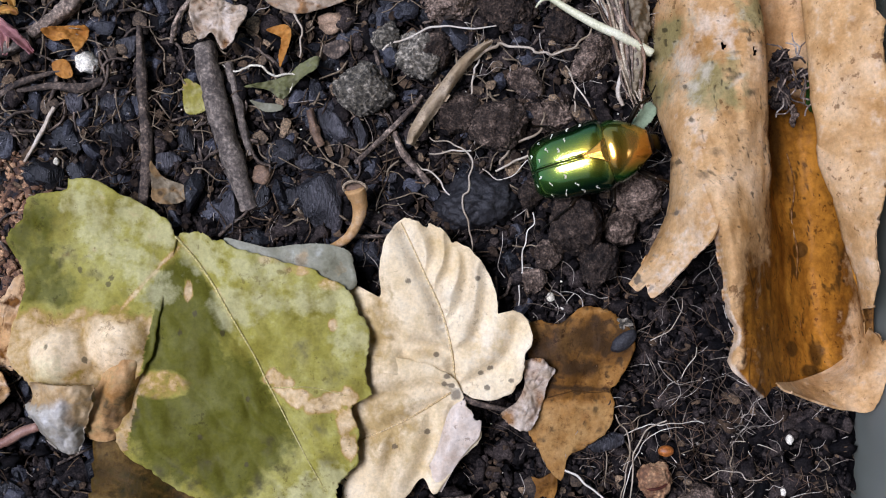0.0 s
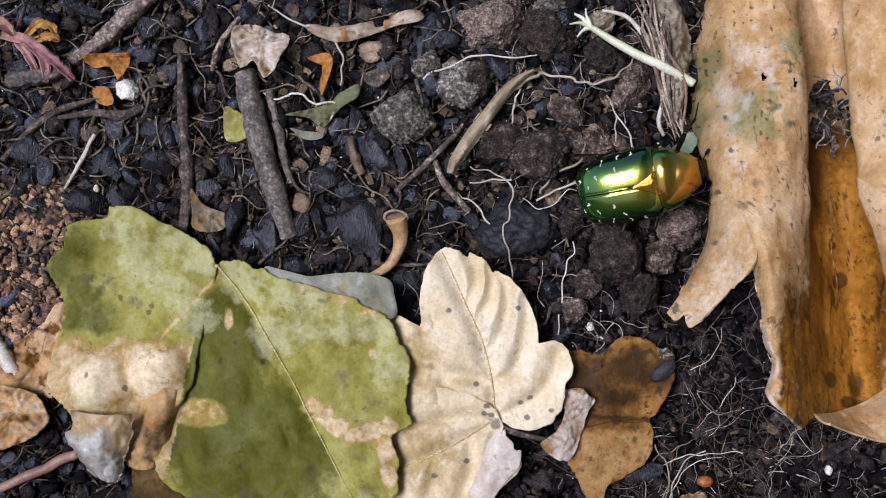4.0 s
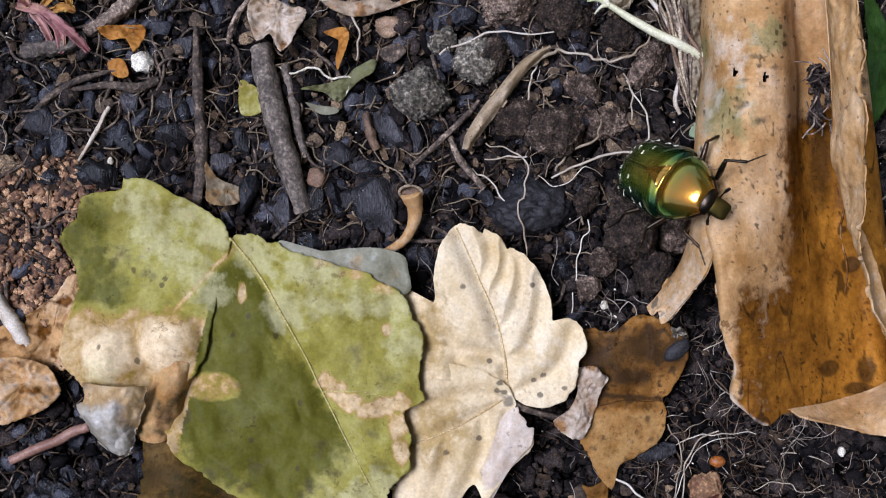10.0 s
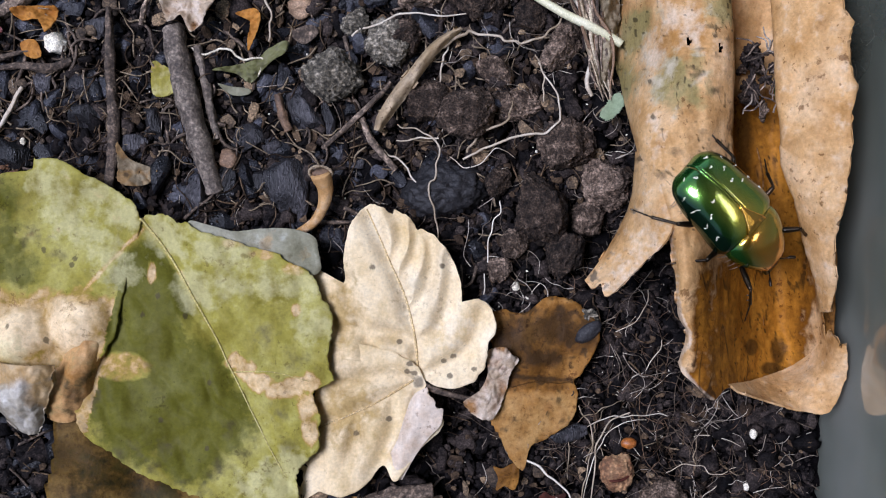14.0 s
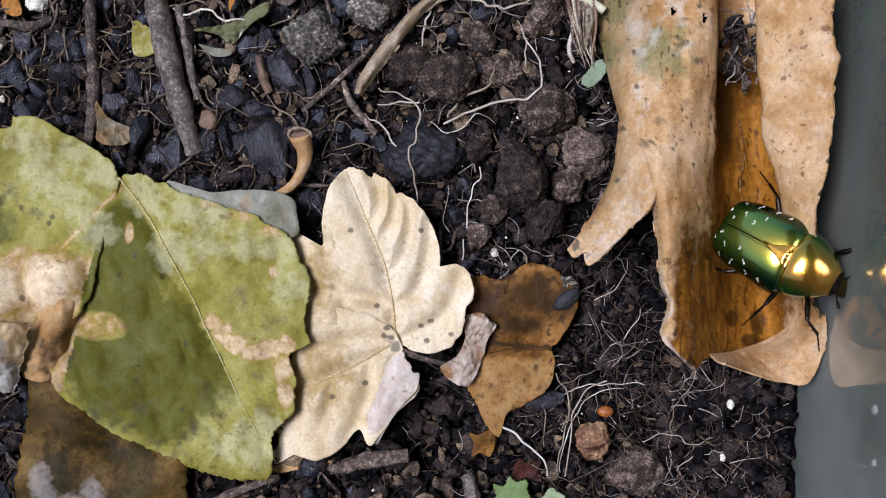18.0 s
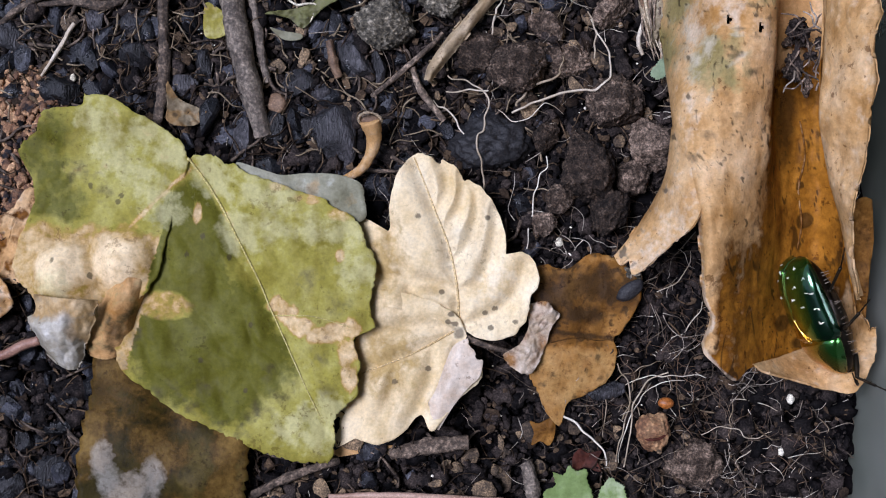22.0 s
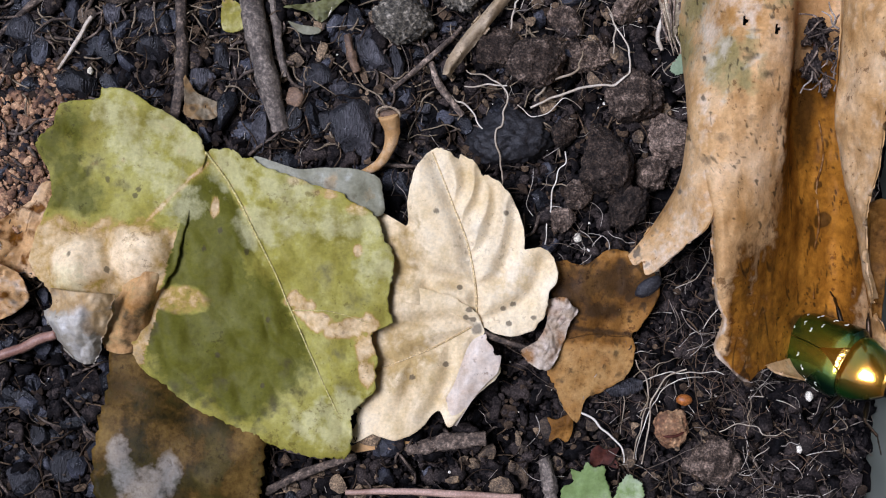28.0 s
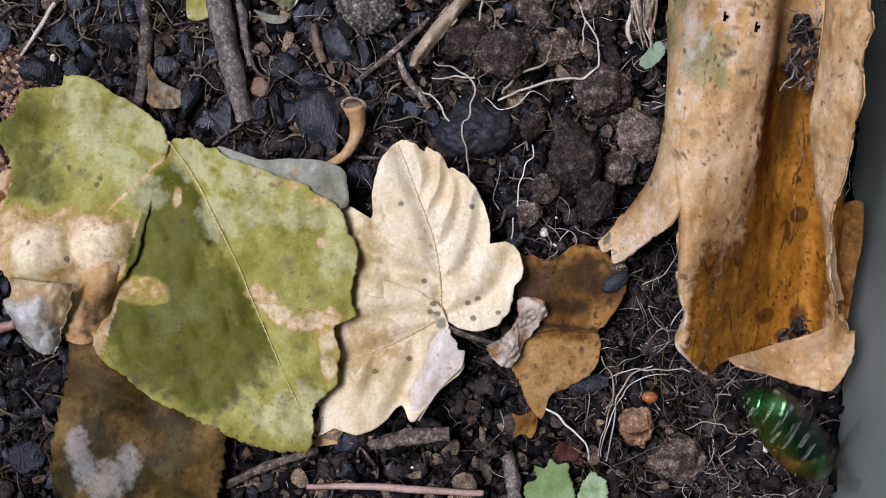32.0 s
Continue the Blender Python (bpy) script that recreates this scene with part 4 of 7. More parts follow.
    part("curled_tip", local(loft(tip, 60, 70, 0.9, 7, 0.22, (0.9, 0.9), 0.22)), tip_mat, leaf, "shrivelled grey-white leaf tip", tone=lambda x, y: (0.9 * near(x - 25, y - 8, [(a, b, 4, 3.4) for a, b in [(-47.3, -14.7), (-50.1, -14.5), (-52.5, -15), (-46.1, -17.7)]]), 0.2 + 0.6 * noise.noise(V((x * 0.45, y * 0.25, 9))), 0.5 * near(x - 25, y - 8, [(a, b, 2.6, 3) for a, b in [(-51.2, -18.7), (-49.6, -21.1), (-48.9, -16.5)]]), 0))
    fold = [[(-44.7, -7.2, 3), (-42.6, -6.8, 4.4), (-40.7, -6.3, 4.4), (-39.3, -6.1, 3)], [(-45, -10.8, 3.6), (-42.7, -10.5, 5.2), (-40.6, -10.1, 5.2), (-39.5, -9.7, 3.6)], [(-45.6, -14, 4.4), (-43, -13.7, 6), (-41.2, -13.3, 5.6), (-40.3, -13, 3.6)], [(-46.7, -16.9, 4.6), (-44, -16.8, 6), (-42.1, -16.6, 5.4), (-41.2, -16.4, 3.4)], [(-47.5, -19.4, 4.2), (-45.1, -19.6, 5), (-43.1, -19.5, 4.6), (-42, -19.3, 3.2)], [(-46.8, -21.4, 3.6), (-45.4, -21.7, 4), (-44.1, -21.6, 4), (-43.3, -21.3, 3)]]
    part("brown_fold", local(loft(fold, 50, 70, 0.9, 15, 0.22, (0.7, 0.7), 0.15)), curl_leaf_mat, leaf, "orange-brown folded edge of the leaf", tone=lambda x, y: (0.0, -0.1 + 0.4 * noise.noise(V((x * 0.3, y * 0.2, 9))) + 0.6 * near(x - 25, y - 8, [(a, b, 3.4, 4) for a, b in [(-43.6, -18.3), (-43.8, -20.4), (-41.3, -16.1)]]), 0.3 * near(x - 25, y - 8, [(a, b, 2.4, 4) for a, b in [(-42.9, -8.6), (-43, -11.3)]]), 0.2))
    for line, r in (([(-36, 3.9), (-32.9, 0.2), (-30.2, -4.1), (-27, -9.7), (-24.3, -15.1), (-21.4, -20.6), (-17.8, -27.4)], 0.18), ([(-24.3, -15.1), (-19.6, -14.8), (-14.6, -15.9)], 0.1)):
        pts = [(x + 25, y + 8, (zr(x, y) if x > ridge[0] else zl(x, y)) + 0.10) for x, y in spline(line, 50)]
        part("vein", tube(pts, [r * 0.9, r * 0.35], 7, 1), green_vein_mat, right if line[-1][0] > ridge[0] - 3 else left)
    return leaf


green_leaf()


def under_leaf():
    leaf = thing("lower_leaf", -35, -30, 0, "decayed olive and tan leaf under the green leaf", "leaf")
    g = blade([(-35.7, -35.2)][0], [(-46, -19.4), (-41.7, -18.5), (-35.8, -22.4), (-30.5, -27), (-26.9, -31.1), (-26.7, -36.8), (-27.1, -39.6), (-27.6, -43.9), (-34.2, -46.5), (-42.2, -44.9), (-47.5, -39.5), (-47.9, -31.7), (-46.9, -26.6)], lambda x, y: 2.2 + 1.6 * noise.noise(V((x * 0.15, y * 0.15, 9))), 16, 140, 0.6, 8)
    spots = [(-45, -34.7), (-44.1, -37.2), (-40.1, -38), (-38.4, -36.4), (-41.8, -39.1)]
    part("blade", moved(g, 35, 30, 0.2), rotten_leaf_mat, leaf, tone=lambda x, y: (0.45 + 0.6 * noise.noise(V((x * 0.22, y * 0.22, 4))), 0.05 + 0.5 * noise.noise(V((x * 0.25, y * 0.12, 1))), 0.75 * near(x - 35, y - 30, [(a, b, 2.2, 3.8) for a, b in spots]) ** 0.6, 0))


under_leaf()


def tan_leaf():
    leaf = thing("tan_leaf", -2, -12, 0, "dry creamy tan leaf with raised veins lying on the soil", "leaf")
    hub = [(-0.9, -16)][0]
    def ribs(x, y, z):
        return z + 0.8 + 0.45 * noise.noise(V((x * 0.16, y * 0.16, 21))) + 0.1 * noise.noise(V((x * 0.5, y * 0.5, 2)))
    main = [(-1.1, -15.4), (-1.5, -10.7), (-2.8, -5.5), (-4.9, -0.8), (-6.7, 3.2), (-7.9, 5.7)]
    upper = [(main, 0.3), ([(-0.7, -15.2), (3.1, -13.4), (5.8, -10.6), (6.9, -7.0)], 0.2), ([(-1.3, -10.7), (1.0, -9.4), (2.4, -6.6), (2.9, -2.6), (2.7, -0.5)], 0.18), ([(-2.0, -6.7), (-0.4, -4.7), (0.3, -1.1), (0.1, 1.7), (-1.1, 3.0)], 0.16), ([(-3.4, -2.7), (-2.1, -0.9), (-1.5, 1.7), (-1.8, 3.6)], 0.14), ([(-4.7, -0.6), (-3.6, 1.4), (-3.6, 3.6), (-4.4, 5.2)], 0.12), ([(-1.1, -14.8), (-3.7, -13.5), (-7.1, -12.9)], 0.12), ([(-1.9, -10.7), (-4.9, -9.9), (-8.9, -9.6), (-11.3, -9.2)], 0.1), ([(-6.9, -12.9), (-7.9, -9.6), (-9.5, -6.8), (-10.0, -3.6)], 0.14)]
    lower = [([(-1.7, -15.8), (-6.4, -18.7), (-12.7, -21.7), (-14.7, -22.8)], 0.25), ([(-4.4, -17.9), (-4.2, -21.8), (-5.3, -25.4), (-6.3, -27.4)], 0.14), ([(-1.0, -17.4), (-0.9, -19.0), (-1.6, -21.4), (-4.3, -25.0)], 0.16), ([(-8.8, -20.1), (-8.9, -23.1), (-10.2, -27.1)], 0.12), ([(-2.5, -15.4), (-7.2, -15.5), (-11.6, -16.8)], 0.1)]
    puff_u, puff_d = vein_relief([l for l, r in upper], 1.15), vein_relief([l for l, r in lower], 1.2)
    spots = [(3.3, -12.6), (2.9, -15.0), (5.9, -14.1), (2.1, -13.2), (-2.1, -13.6), (-3.5, -10.9), (-7.0, -1.6), (-1.5, -14.8), (-4.6, -20.6), (-2.5, -14.6), (1.7, -1.3), (-8.7, -22.5)]
    def zu(x, y):
        return ribs(x, y, 1.3 - 0.5 * max(0.0, -9.5 - x) + 1.25 * puff_u(x, y) + 0.05 * math.hypot(x - hub[0], y - hub[1]))
    def zd(x, y):
        d = math.hypot(x - hub[0], y - hub[1])
        return ribs(x, y, 1.3 - 0.5 * max(0.0, -10.5 - x) + 1.0 * puff_d(x, y) + 0.03 * d)
    def tone(x, y):
        # the tanner left side also has the green leaf's shadow put into its colour
        return 0.62 * near(x, y, [(hub[0] - 9, hub[1] - 4, 9, 10), (hub[0] - 10, hub[1] + 8, 5, 10)]), max(0.9 * near(x, y, [(hub[0], hub[1], 1.2, 1.2)]), 0.85 * near(x, y, [(a, b, 0.5, 0.42) for a, b in spots]) ** 0.4), 0.5 * near(x, y, [(hub[0] + 4, hub[1] + 7, 6, 7)]) + 0.35 * near(x, y, [(hub[0] - 3, hub[1] - 9, 4, 5)])
    def local(g):
        return moved(g, 2, 12, 0)
    def ltone(x, y):
        return tone(x - 2, y - 12)
    high = part("upper_lobe", local(blade([(-3.2, -7.5)][0], [(-8.0, 6.0), (-6.4, 6.1), (-4.7, 5.1), (-4.3, 5.6), (-2.4, 4.6), (-1.5, 3.2), (-0.8, 3.3), (1.5, 1.7), (3.0, -0.5), (4.0, -3.0), (4.5, -5.9), (6.1, -5.3), (7.7, -6.2), (8.6, -8.9), (7.6, -11.0), (7.5, -12.9), (6.3, -15.3), (3.9, -16.5), (1.5, -16.4), (-0.5, -15.6), (-1.6, -15.6), (-4.9, -14.1), (-9.9, -13.2), (-13.5, -13.1), (-15.6, -8.3), (-15.3, -2.2), (-13.1, -2.4), (-10.6, -3.7), (-10.6, -0.1), (-9.9, 3.5)], zu, 44, 300, 0.0, 11, jag=0.006)), tan_leaf_mat, leaf, tone=ltone)
    low = part("lower_lobe", local(blade([(-7.3, -20.9)][0], [(-1.4, -13.8), (0.1, -16.5), (0.8, -19.2), (2, -20), (2, -21.6), (-0.7, -24.4), (-3.6, -28.3), (-5.2, -26.5), (-7.5, -29), (-10.3, -30.4), (-13.2, -30.1), (-16, -31.1), (-15.6, -24.7), (-14, -17.4), (-13.6, -11.7), (-10.1, -11.1), (-5, -11.9)], zd, 32, 200, 0.0, 12, jag=0.008)), tan_leaf_mat, leaf, tone=ltone)
    for line, r, zf in ((main, 0.26, zu), (lower[0][0], 0.22, zd)):
        part("vein", local(tube([(x, y, zf(x, y) + 0.1) for x, y in spline(line, 60)], [r * 0.6, r * 0.3], 6, 1)), vein_mat, high if zf is zu else low)
    pink = [[(0.1, -16.4, 3.6), (-1.5, -17.4, 3.4), (-2.4, -19.4, 3.2), (-3.5, -23.1, 3), (-4.4, -24.9, 2.6)], [(1, -18.4, 4.4), (-0.2, -19.2, 4.6), (-1.3, -21, 4.4), (-2.5, -24, 4), (-3.7, -27, 3.2)], [(2.2, -19.1, 3.6), (1.9, -21.1, 4), (0.5, -22.7, 3.8), (-1.2, -25.1, 3.4), (-2.9, -28.4, 2.6)]]
    part("pale_fold", local(loft(pink, 30, 40, 0.5, 17, 0.22, (0.5, 0.7))), pale_leaf_mat, leaf, "pinkish white folded lobe", tone=lambda x, y: (0, 0.05, 0.4))
    stalk = [(-0.1, -16.5, 2.6), (2.1, -17.2, 2.6), (4.6, -17.8, 2.2), (7.2, -18.4, 1.6)]
    part("stalk", local(tube(stalk, [0.5, 0.35, 0.3], 6)), twig_mat, leaf, "thin dark leaf stalk")


tan_leaf()


def brown_leaf():
    leaf = thing("brown_leaf", 18, -12, 0, "rotting orange-brown leaf with black patches flat on the soil", "leaf")
    blacks = [(20.4, -9.2), (14.3, -8.6), (17.1, -7.7), (12.1, -8.7), (16, -12.8), (13.8, -12.9)]
    def z(x, y):
        return 0.5 + 0.45 * noise.noise(V((x * 0.2, y * 0.2, 31))) + 0.15 * noise.noise(V((x * 0.7, y * 0.7, 3))) - 0.02 * (x - 18)
    g = blade([(15, -14.6)][0], [(9.4, -6.7), (12, -7.2), (15.4, -5), (18.4, -5.4), (20, -6.6), (21.8, -8.8), (21.6, -11.3), (19.7, -14.7), (18.8, -15.6), (19.3, -17.6), (18.6, -20.5), (15.8, -22.9), (13.4, -24.1), (12.5, -27), (10.8, -25.7), (9.3, -22.6), (8.1, -20.5), (9.4, -17.5), (8.3, -11.8), (7.7, -8.2)], z, 26, 150, 0.001, 14, jag=0.03, n_teeth=11)
    def tone(x, y):
        x, y = x + 18, y - 12
        low = max(0.0, min(1.0, (-15.6 - y) / 2.0))
        rim = near(x, y, [(17, -5.6, 4, 1.3), (20.3, -15.5, 1.6, 5), (11, -25, 3, 2.5)])
        band = near(x, y, [(15.5, -9.2, 7.5, 2.6), (11.0, -10.5, 4.5, 4.0), (20.4, -9.4, 2.2, 2.4)]) ** 0.5
        crease = math.exp(-((y + 15.4 + 0.05 * (x - 14)) / 0.45) ** 2) + 0.3 * math.exp(-((x - 16.2 - 0.12 * (y + 12)) / 0.5) ** 2)
        return max(0.75 * low, 0.8 * rim) + 0.3 * noise.noise(V((x * 0.4, y * 0.4, 3))), max(0.74 * band, 0.75 * near(x, y, [(a, b, 2.4, 1.8) for a, b in blacks]) ** 0.6, 0.6 * crease, 0.22 + 0.75 * noise.noise(V((x * 0.8, y * 0.8, 3))) + 0.3 * noise.noise(V((x * 2.1, y * 2.1, 6))) - 0.2 * low), 0.5 * near(x, y, [(21.0, -7.0, 1.8, 1.5)])
    part("blade", moved(g, -18, 12, 0), brown_leaf_mat, leaf, tone=tone)
    for line in ([(10.8, -16.6), (13.9, -15.8), (16.9, -16), (18.8, -15.6)],):
        part("vein", moved(tube([(x, y, z(x, y) + 0.03) for x, y in spline(line, 20)], [0.1, 0.06], 5, 1), -18, 12, 0), brown_leaf_mat, leaf, tone=lambda x, y: (0.0, 0.5, 0.0))


brown_leaf()


def scrap(name, centre, outline, z, material, label, crinkle=0.8, tone=(0, 0, 0), seed=0, lift=0.0, rings=14):
    """A small dead leaf or scrap of one; it is bowed and crinkled."""
    cx, cy = centre
    ob = thing(name, cx, cy, 0, label, "leaf")
    h = lambda x, y: z + lift * ((x - cx) ** 2 + (y - cy) ** 2) / 20 + crinkle * noise.noise(V((x * 0.35, y * 0.35, seed))) + 0.35 * crinkle * abs(noise.noise(V((x * 0.9, y * 0.9, seed + 5)))) + 0.12 * crinkle * noise.noise(V((x * 2.2, y * 2.2, seed)))
    def shades(x, y):
        a, b = noise.noise(V((x * 0.55, y * 0.55, seed + 2))), noise.noise(V((x * 1.3, y * 1.3, seed + 4)))
        return tuple(max(0.0, q + w * a + v * b) for q, w, v in zip(tuple(tone) + (0.0,) * (4 - len(tone)), (0.55, 0.3, -0.3, 0.0), (0.2, 0.45, 0.25, 0.0)))
    part("blade", moved(blade(centre, outline, h, rings, 130, 0.001, seed, 0.2, jag=0.045, n_teeth=9), -cx, -cy, 0), material, ob, tone=shades)
    return ob


def rod(name, line, radii, material, label, category, sides=8, rough=0.15, steps=5, seed=1):
    cx, cy = line[0][:2]
    kink = 0.55 if name == "root" else 0.15
    radii = [r * 0.8 for r in radii] if name == "root" else radii
    fine = spline(line, 3 * len(line) - 2)
    line = [tuple(p + kink * np.array([noise.noise(V((p[0] * 0.8, p[1] * 0.8, 3))), noise.noise(V((p[0] * 0.8, p[1] * 0.8, 9))), 0.8 * noise.noise(V((p[0] * 0.6, p[1] * 0.6, 5)))])) for p in fine]
    steps, woody = 4, name in ("stick", "twig")
    if woody:
        sides, rough = 16, 0.14 if name == "stick" else 0.26
        radii = [0.92 * q * (1 + 0.3 * noise.noise(V((i * 1.3, line[0][0], 1)))) for i, q in enumerate(np.interp(np.linspace(0, 1, 14), np.linspace(0, 1, len(radii)), radii))]
    ob = tagged(part(name, moved(tube(line, radii, sides, steps, rough, seed), -cx, -cy, 0), material), label, category)
    ob.location = (cx * MM, cy * MM, 0)
    return ob


# ---- dead leaf scraps
loose_scrap = scrap("leaf_scrap", [(8.5, -16)][0], [(4.7, -18.4), (6.7, -17), (7.7, -14.7), (7.5, -12.2), (9.6, -11.3), (10.7, -12.3), (11.6, -13), (10.5, -14.8), (10, -17.4), (8.4, -20.5), (6.2, -20.1)], 2.0, crumpled_mat, "curled pinkish tan scrap of dry leaf", 2.0, tone=(0.25, 0.0, 0.4), seed=3, rings=20)
scrap("leaf_scrap", [(-30.8, 31.9)][0], [(-34.4, 32.9), (-32.2, 34), (-29.4, 33.3), (-26.9, 32.3), (-28, 29.8), (-30.1, 27.3), (-31.5, 29.4), (-33.3, 28.7)], 3, crumpled_mat, "pale curled scrap of dry leaf by a stick", 3.2, tone=(0.1, 0.05, 0.35), seed=5, lift=1.2)
scrap("leaf_scrap", [(-19.6, 33.5)][0], [(-25.3, 34.2), (-21.7, 34), (-18.1, 34.5), (-14.6, 35.7), (-11, 36.2), (-10.6, 35), (-14.6, 33.9), (-19.5, 32.1), (-23.1, 32.5)], 2, crumpled_mat, "long tan scrap of crumpled dry leaf", 1.8, tone=(0.25, 0.15, 0.05), seed=6)
scrap("leaf_scrap", [(-50, 29.2)][0], [(-53.2, 29.9), (-51.1, 30.6), (-47.8, 30.6), (-47.6, 29.2), (-48.5, 27), (-49.3, 28.8), (-51.8, 28.7)], 1.8, orange_scrap_mat, "small orange-brown scrap of dry leaf", 1.8, seed=7, lift=1.6)
scrap("leaf_scrap", [(-51.2, 25.2)][0], [(-52.3, 26), (-50.5, 26.4), (-49.6, 24.6), (-50.5, 24), (-51.8, 24.6)], 1.2, orange_scrap_mat, "small orange-brown scrap of dry leaf", 0.7, seed=8)
scrap("leaf_scrap", [(-22.8, 29)][0], [(-24.9, 30), (-22.8, 30.7), (-21.7, 29.8), (-22.3, 27.5), (-23, 25.2), (-23.4, 26.8), (-23.1, 29.1)], 2, orange_scrap_mat, "narrow orange scrap of curled leaf", 1.6, seed=9, lift=2.0)
scrap("leaf_scrap", [(-23.2, 22.9)][0], [(-27.8, 22.9), (-25.3, 23.6), (-22.5, 24.4), (-21, 25.8), (-18.5, 26.9), (-18.7, 25.1), (-21, 23.7), (-23, 21.5), (-25, 22.6)], 1.4, bloom_mat, "pale grey-green shrivelled leaf scrap", 2.0, tone=(0.1, 0.15, 0.1, 0.5), seed=10)
scrap("leaf_scrap", [(-25, 20.4)][0], [(-27.2, 21.3), (-25.7, 21), (-23.2, 20.7), (-23.3, 20), (-25.4, 19.9)], 1, bloom_mat, "pale grey-green shrivelled leaf scrap", 0.4, seed=11)
scrap("leaf_scrap", [(-34, 22)][0], [(-35.6, 23.8), (-34.2, 23.6), (-32.6, 22.2), (-32.9, 20), (-35.4, 19.8)], 0.9, green_leaf_mat, "faded yellow-green leaf scrap beside a stick", 0.4, tone=(0.2, 0, 0.3), seed=12)
scrap("leaf_scrap", [(-37.1, 9.9)][0], [(-39.4, 13.5), (-38.8, 12.3), (-37.6, 11.3), (-35.7, 10.6), (-34.3, 10), (-35, 9.3), (-35.5, 8.4), (-37.3, 8), (-39.2, 8.6), (-39.5, 11)], 2.4, dull_leaf_mat, "dull pinkish brown scrap of leaf", 1.6, tone=(0.45, 0.15, 0), seed=13)
scrap("leaf_scrap", [(-58.8, -8.8)][0], [(-66, -8.6), (-61.8, -6.2), (-58.4, -3.8), (-55.7, -0.8), (-53.8, -2.8), (-53.9, -7.1), (-55.1, -10.7), (-57.1, -13), (-61.4, -12.6), (-65.6, -13.6)], 2.4, curl_leaf_mat, "orange-tan leaf showing from under the green leaf", 1.4, tone=(0.3, 0.15, 0.1), seed=14)
scrap("leaf_scrap", [(-61.2, -14.2)][0], [(-69.1, -13.3), (-66.3, -12.0), (-62.8, -11.2), (-59.9, -11.7), (-57.8, -13.2), (-57.0, -15.2), (-58.2, -17.3), (-61.0, -18.7), (-64.8, -20.0), (-68.7, -20.3)], 4.2, curl_leaf_mat, "small orange-brown curled leaf edge with a pinkish face", 1.6, tone=(0.2, 0.1, 0.3), seed=24, lift=-0.4)
scrap("leaf_scrap", [(-7.8, -30.9)][0], [(-16.8, -31.1), (-14.7, -30.5), (-13.2, -31.4), (-15.3, -32.7)], 0.6, curl_leaf_mat, "small orange scrap of leaf", 0.3, seed=15)
scrap("leaf_scrap", [(11.1, -27.9)][0], [(8.7, -26.8), (9.8, -27), (11.7, -26.2), (12, -28.2), (11.4, -29.8), (10.2, -29.3), (9.1, -29.8), (9.3, -28.2)], 0.2, brown_leaf_mat, "brown scrap of rotten leaf", 0.4, seed=16)
scrap("leaf_scrap", [(16, -31.2)][0], [(14.4, -31.1), (15.3, -29.9), (16.3, -30.4), (18, -30), (17.6, -31.3), (18.1, -32.7), (16, -32.3), (14.8, -32.9)], 0.3, berry_leaf_mat, "dark reddish scrap of leaf", 0.4, tone=(0, 0.4, 0), seed=17)
scrap("green_leaf", [(44.3, 27.8)][0], [(42.4, 36.9), (44.2, 34.1), (46, 29.2), (46.5, 24.3), (44.4, 20), (42.8, 20.3), (42.9, 27.1)], 4, dark_green_mat, "dark green leaf standing against the glass", 0.8, seed=18)
scrap("leaf_scrap", [(-17.5, 27.7)][0], [(-18.2, 28), (-15.7, 29.1), (-14.6, 28.1), (-16.4, 26.6)], 0.5, twig_mat, "small brown crumb of leaf", 0.3, seed=19)

# ---- twigs, straw and roots
rod("stick", [(-33, 28.2, 1.6), (-32, 23.9, 1.8), (-30.6, 18.2, 1.8), (-28.9, 12.8, 1.5), (-27.3, 7.5, 0.6)], [1.5, 1.75, 1.6, 1.5, 1.3], bark_mat, "straight grey-brown bark-covered stick lying on soil", "stick", 12, 0.12)
rod("twig", [(-41.2, 30.7, 1.4), (-40.9, 26, 1.5), (-40.6, 21, 1.5), (-40.1, 16, 1.5), (-40.3, 11.7, 1.4), (-40.9, 6.7, 1)], [0.35, 0.7, 0.8, 0.85, 0.8, 0.7], twig_mat, "thin brown twig on charcoal and soil", "twig", 8, 0.3)
rod("twig", [(-55.1, 29.6, 1), (-51, 32.3, 1.8), (-47.4, 35.5, 2), (-44.2, 38.8, 2)], [0.8, 1.1, 1.2, 1.2], twig_mat, "thick brown twig on the soil", "twig", 9, 0.2)
rod("twig", [(-63, 27, 1), (-59.2, 27.7, 1.6), (-55, 29, 1.4)], [1.2, 1.3, 1.0], bark_mat, "short pale broken twig", "twig", 9, 0.2)
rod("twig", [(-63.7, 17, 1), (-59.7, 21.3, 1.3), (-55.4, 23.8, 1.2), (-51.2, 25, 0.9)], [0.4, 0.5, 0.45, 0.3], twig_mat, "thin dark twig lying on the soil", "twig", 7, 0.2)
rod("twig", [(-56.9, 22.4, 1), (-52.6, 23.1, 1.2), (-48.6, 22.8, 1.2), (-45.8, 23.9, 0.9)], [0.3, 0.5, 0.7, 0.5], twig_mat, "thin dark twig lying on the soil", "twig", 7, 0.2)
rod("twig", [(-55.8, 13.4, 1), (-53.9, 16.6, 1.4), (-52, 20.3, 1.2)], [0.2, 0.3, 0.3], root_mat, "thin pale stem fragment on charcoal", "stem", 6)
rod("twig", [(-30, 26.1, 0.8), (-28.9, 21.8, 0.9), (-28.2, 18.2, 0.8), (-27.1, 14.3, 0.6)], [0.6, 0.7, 0.6, 0.5], bark_mat, "thin dark twig beside the stick", "twig", 8, 0.2)
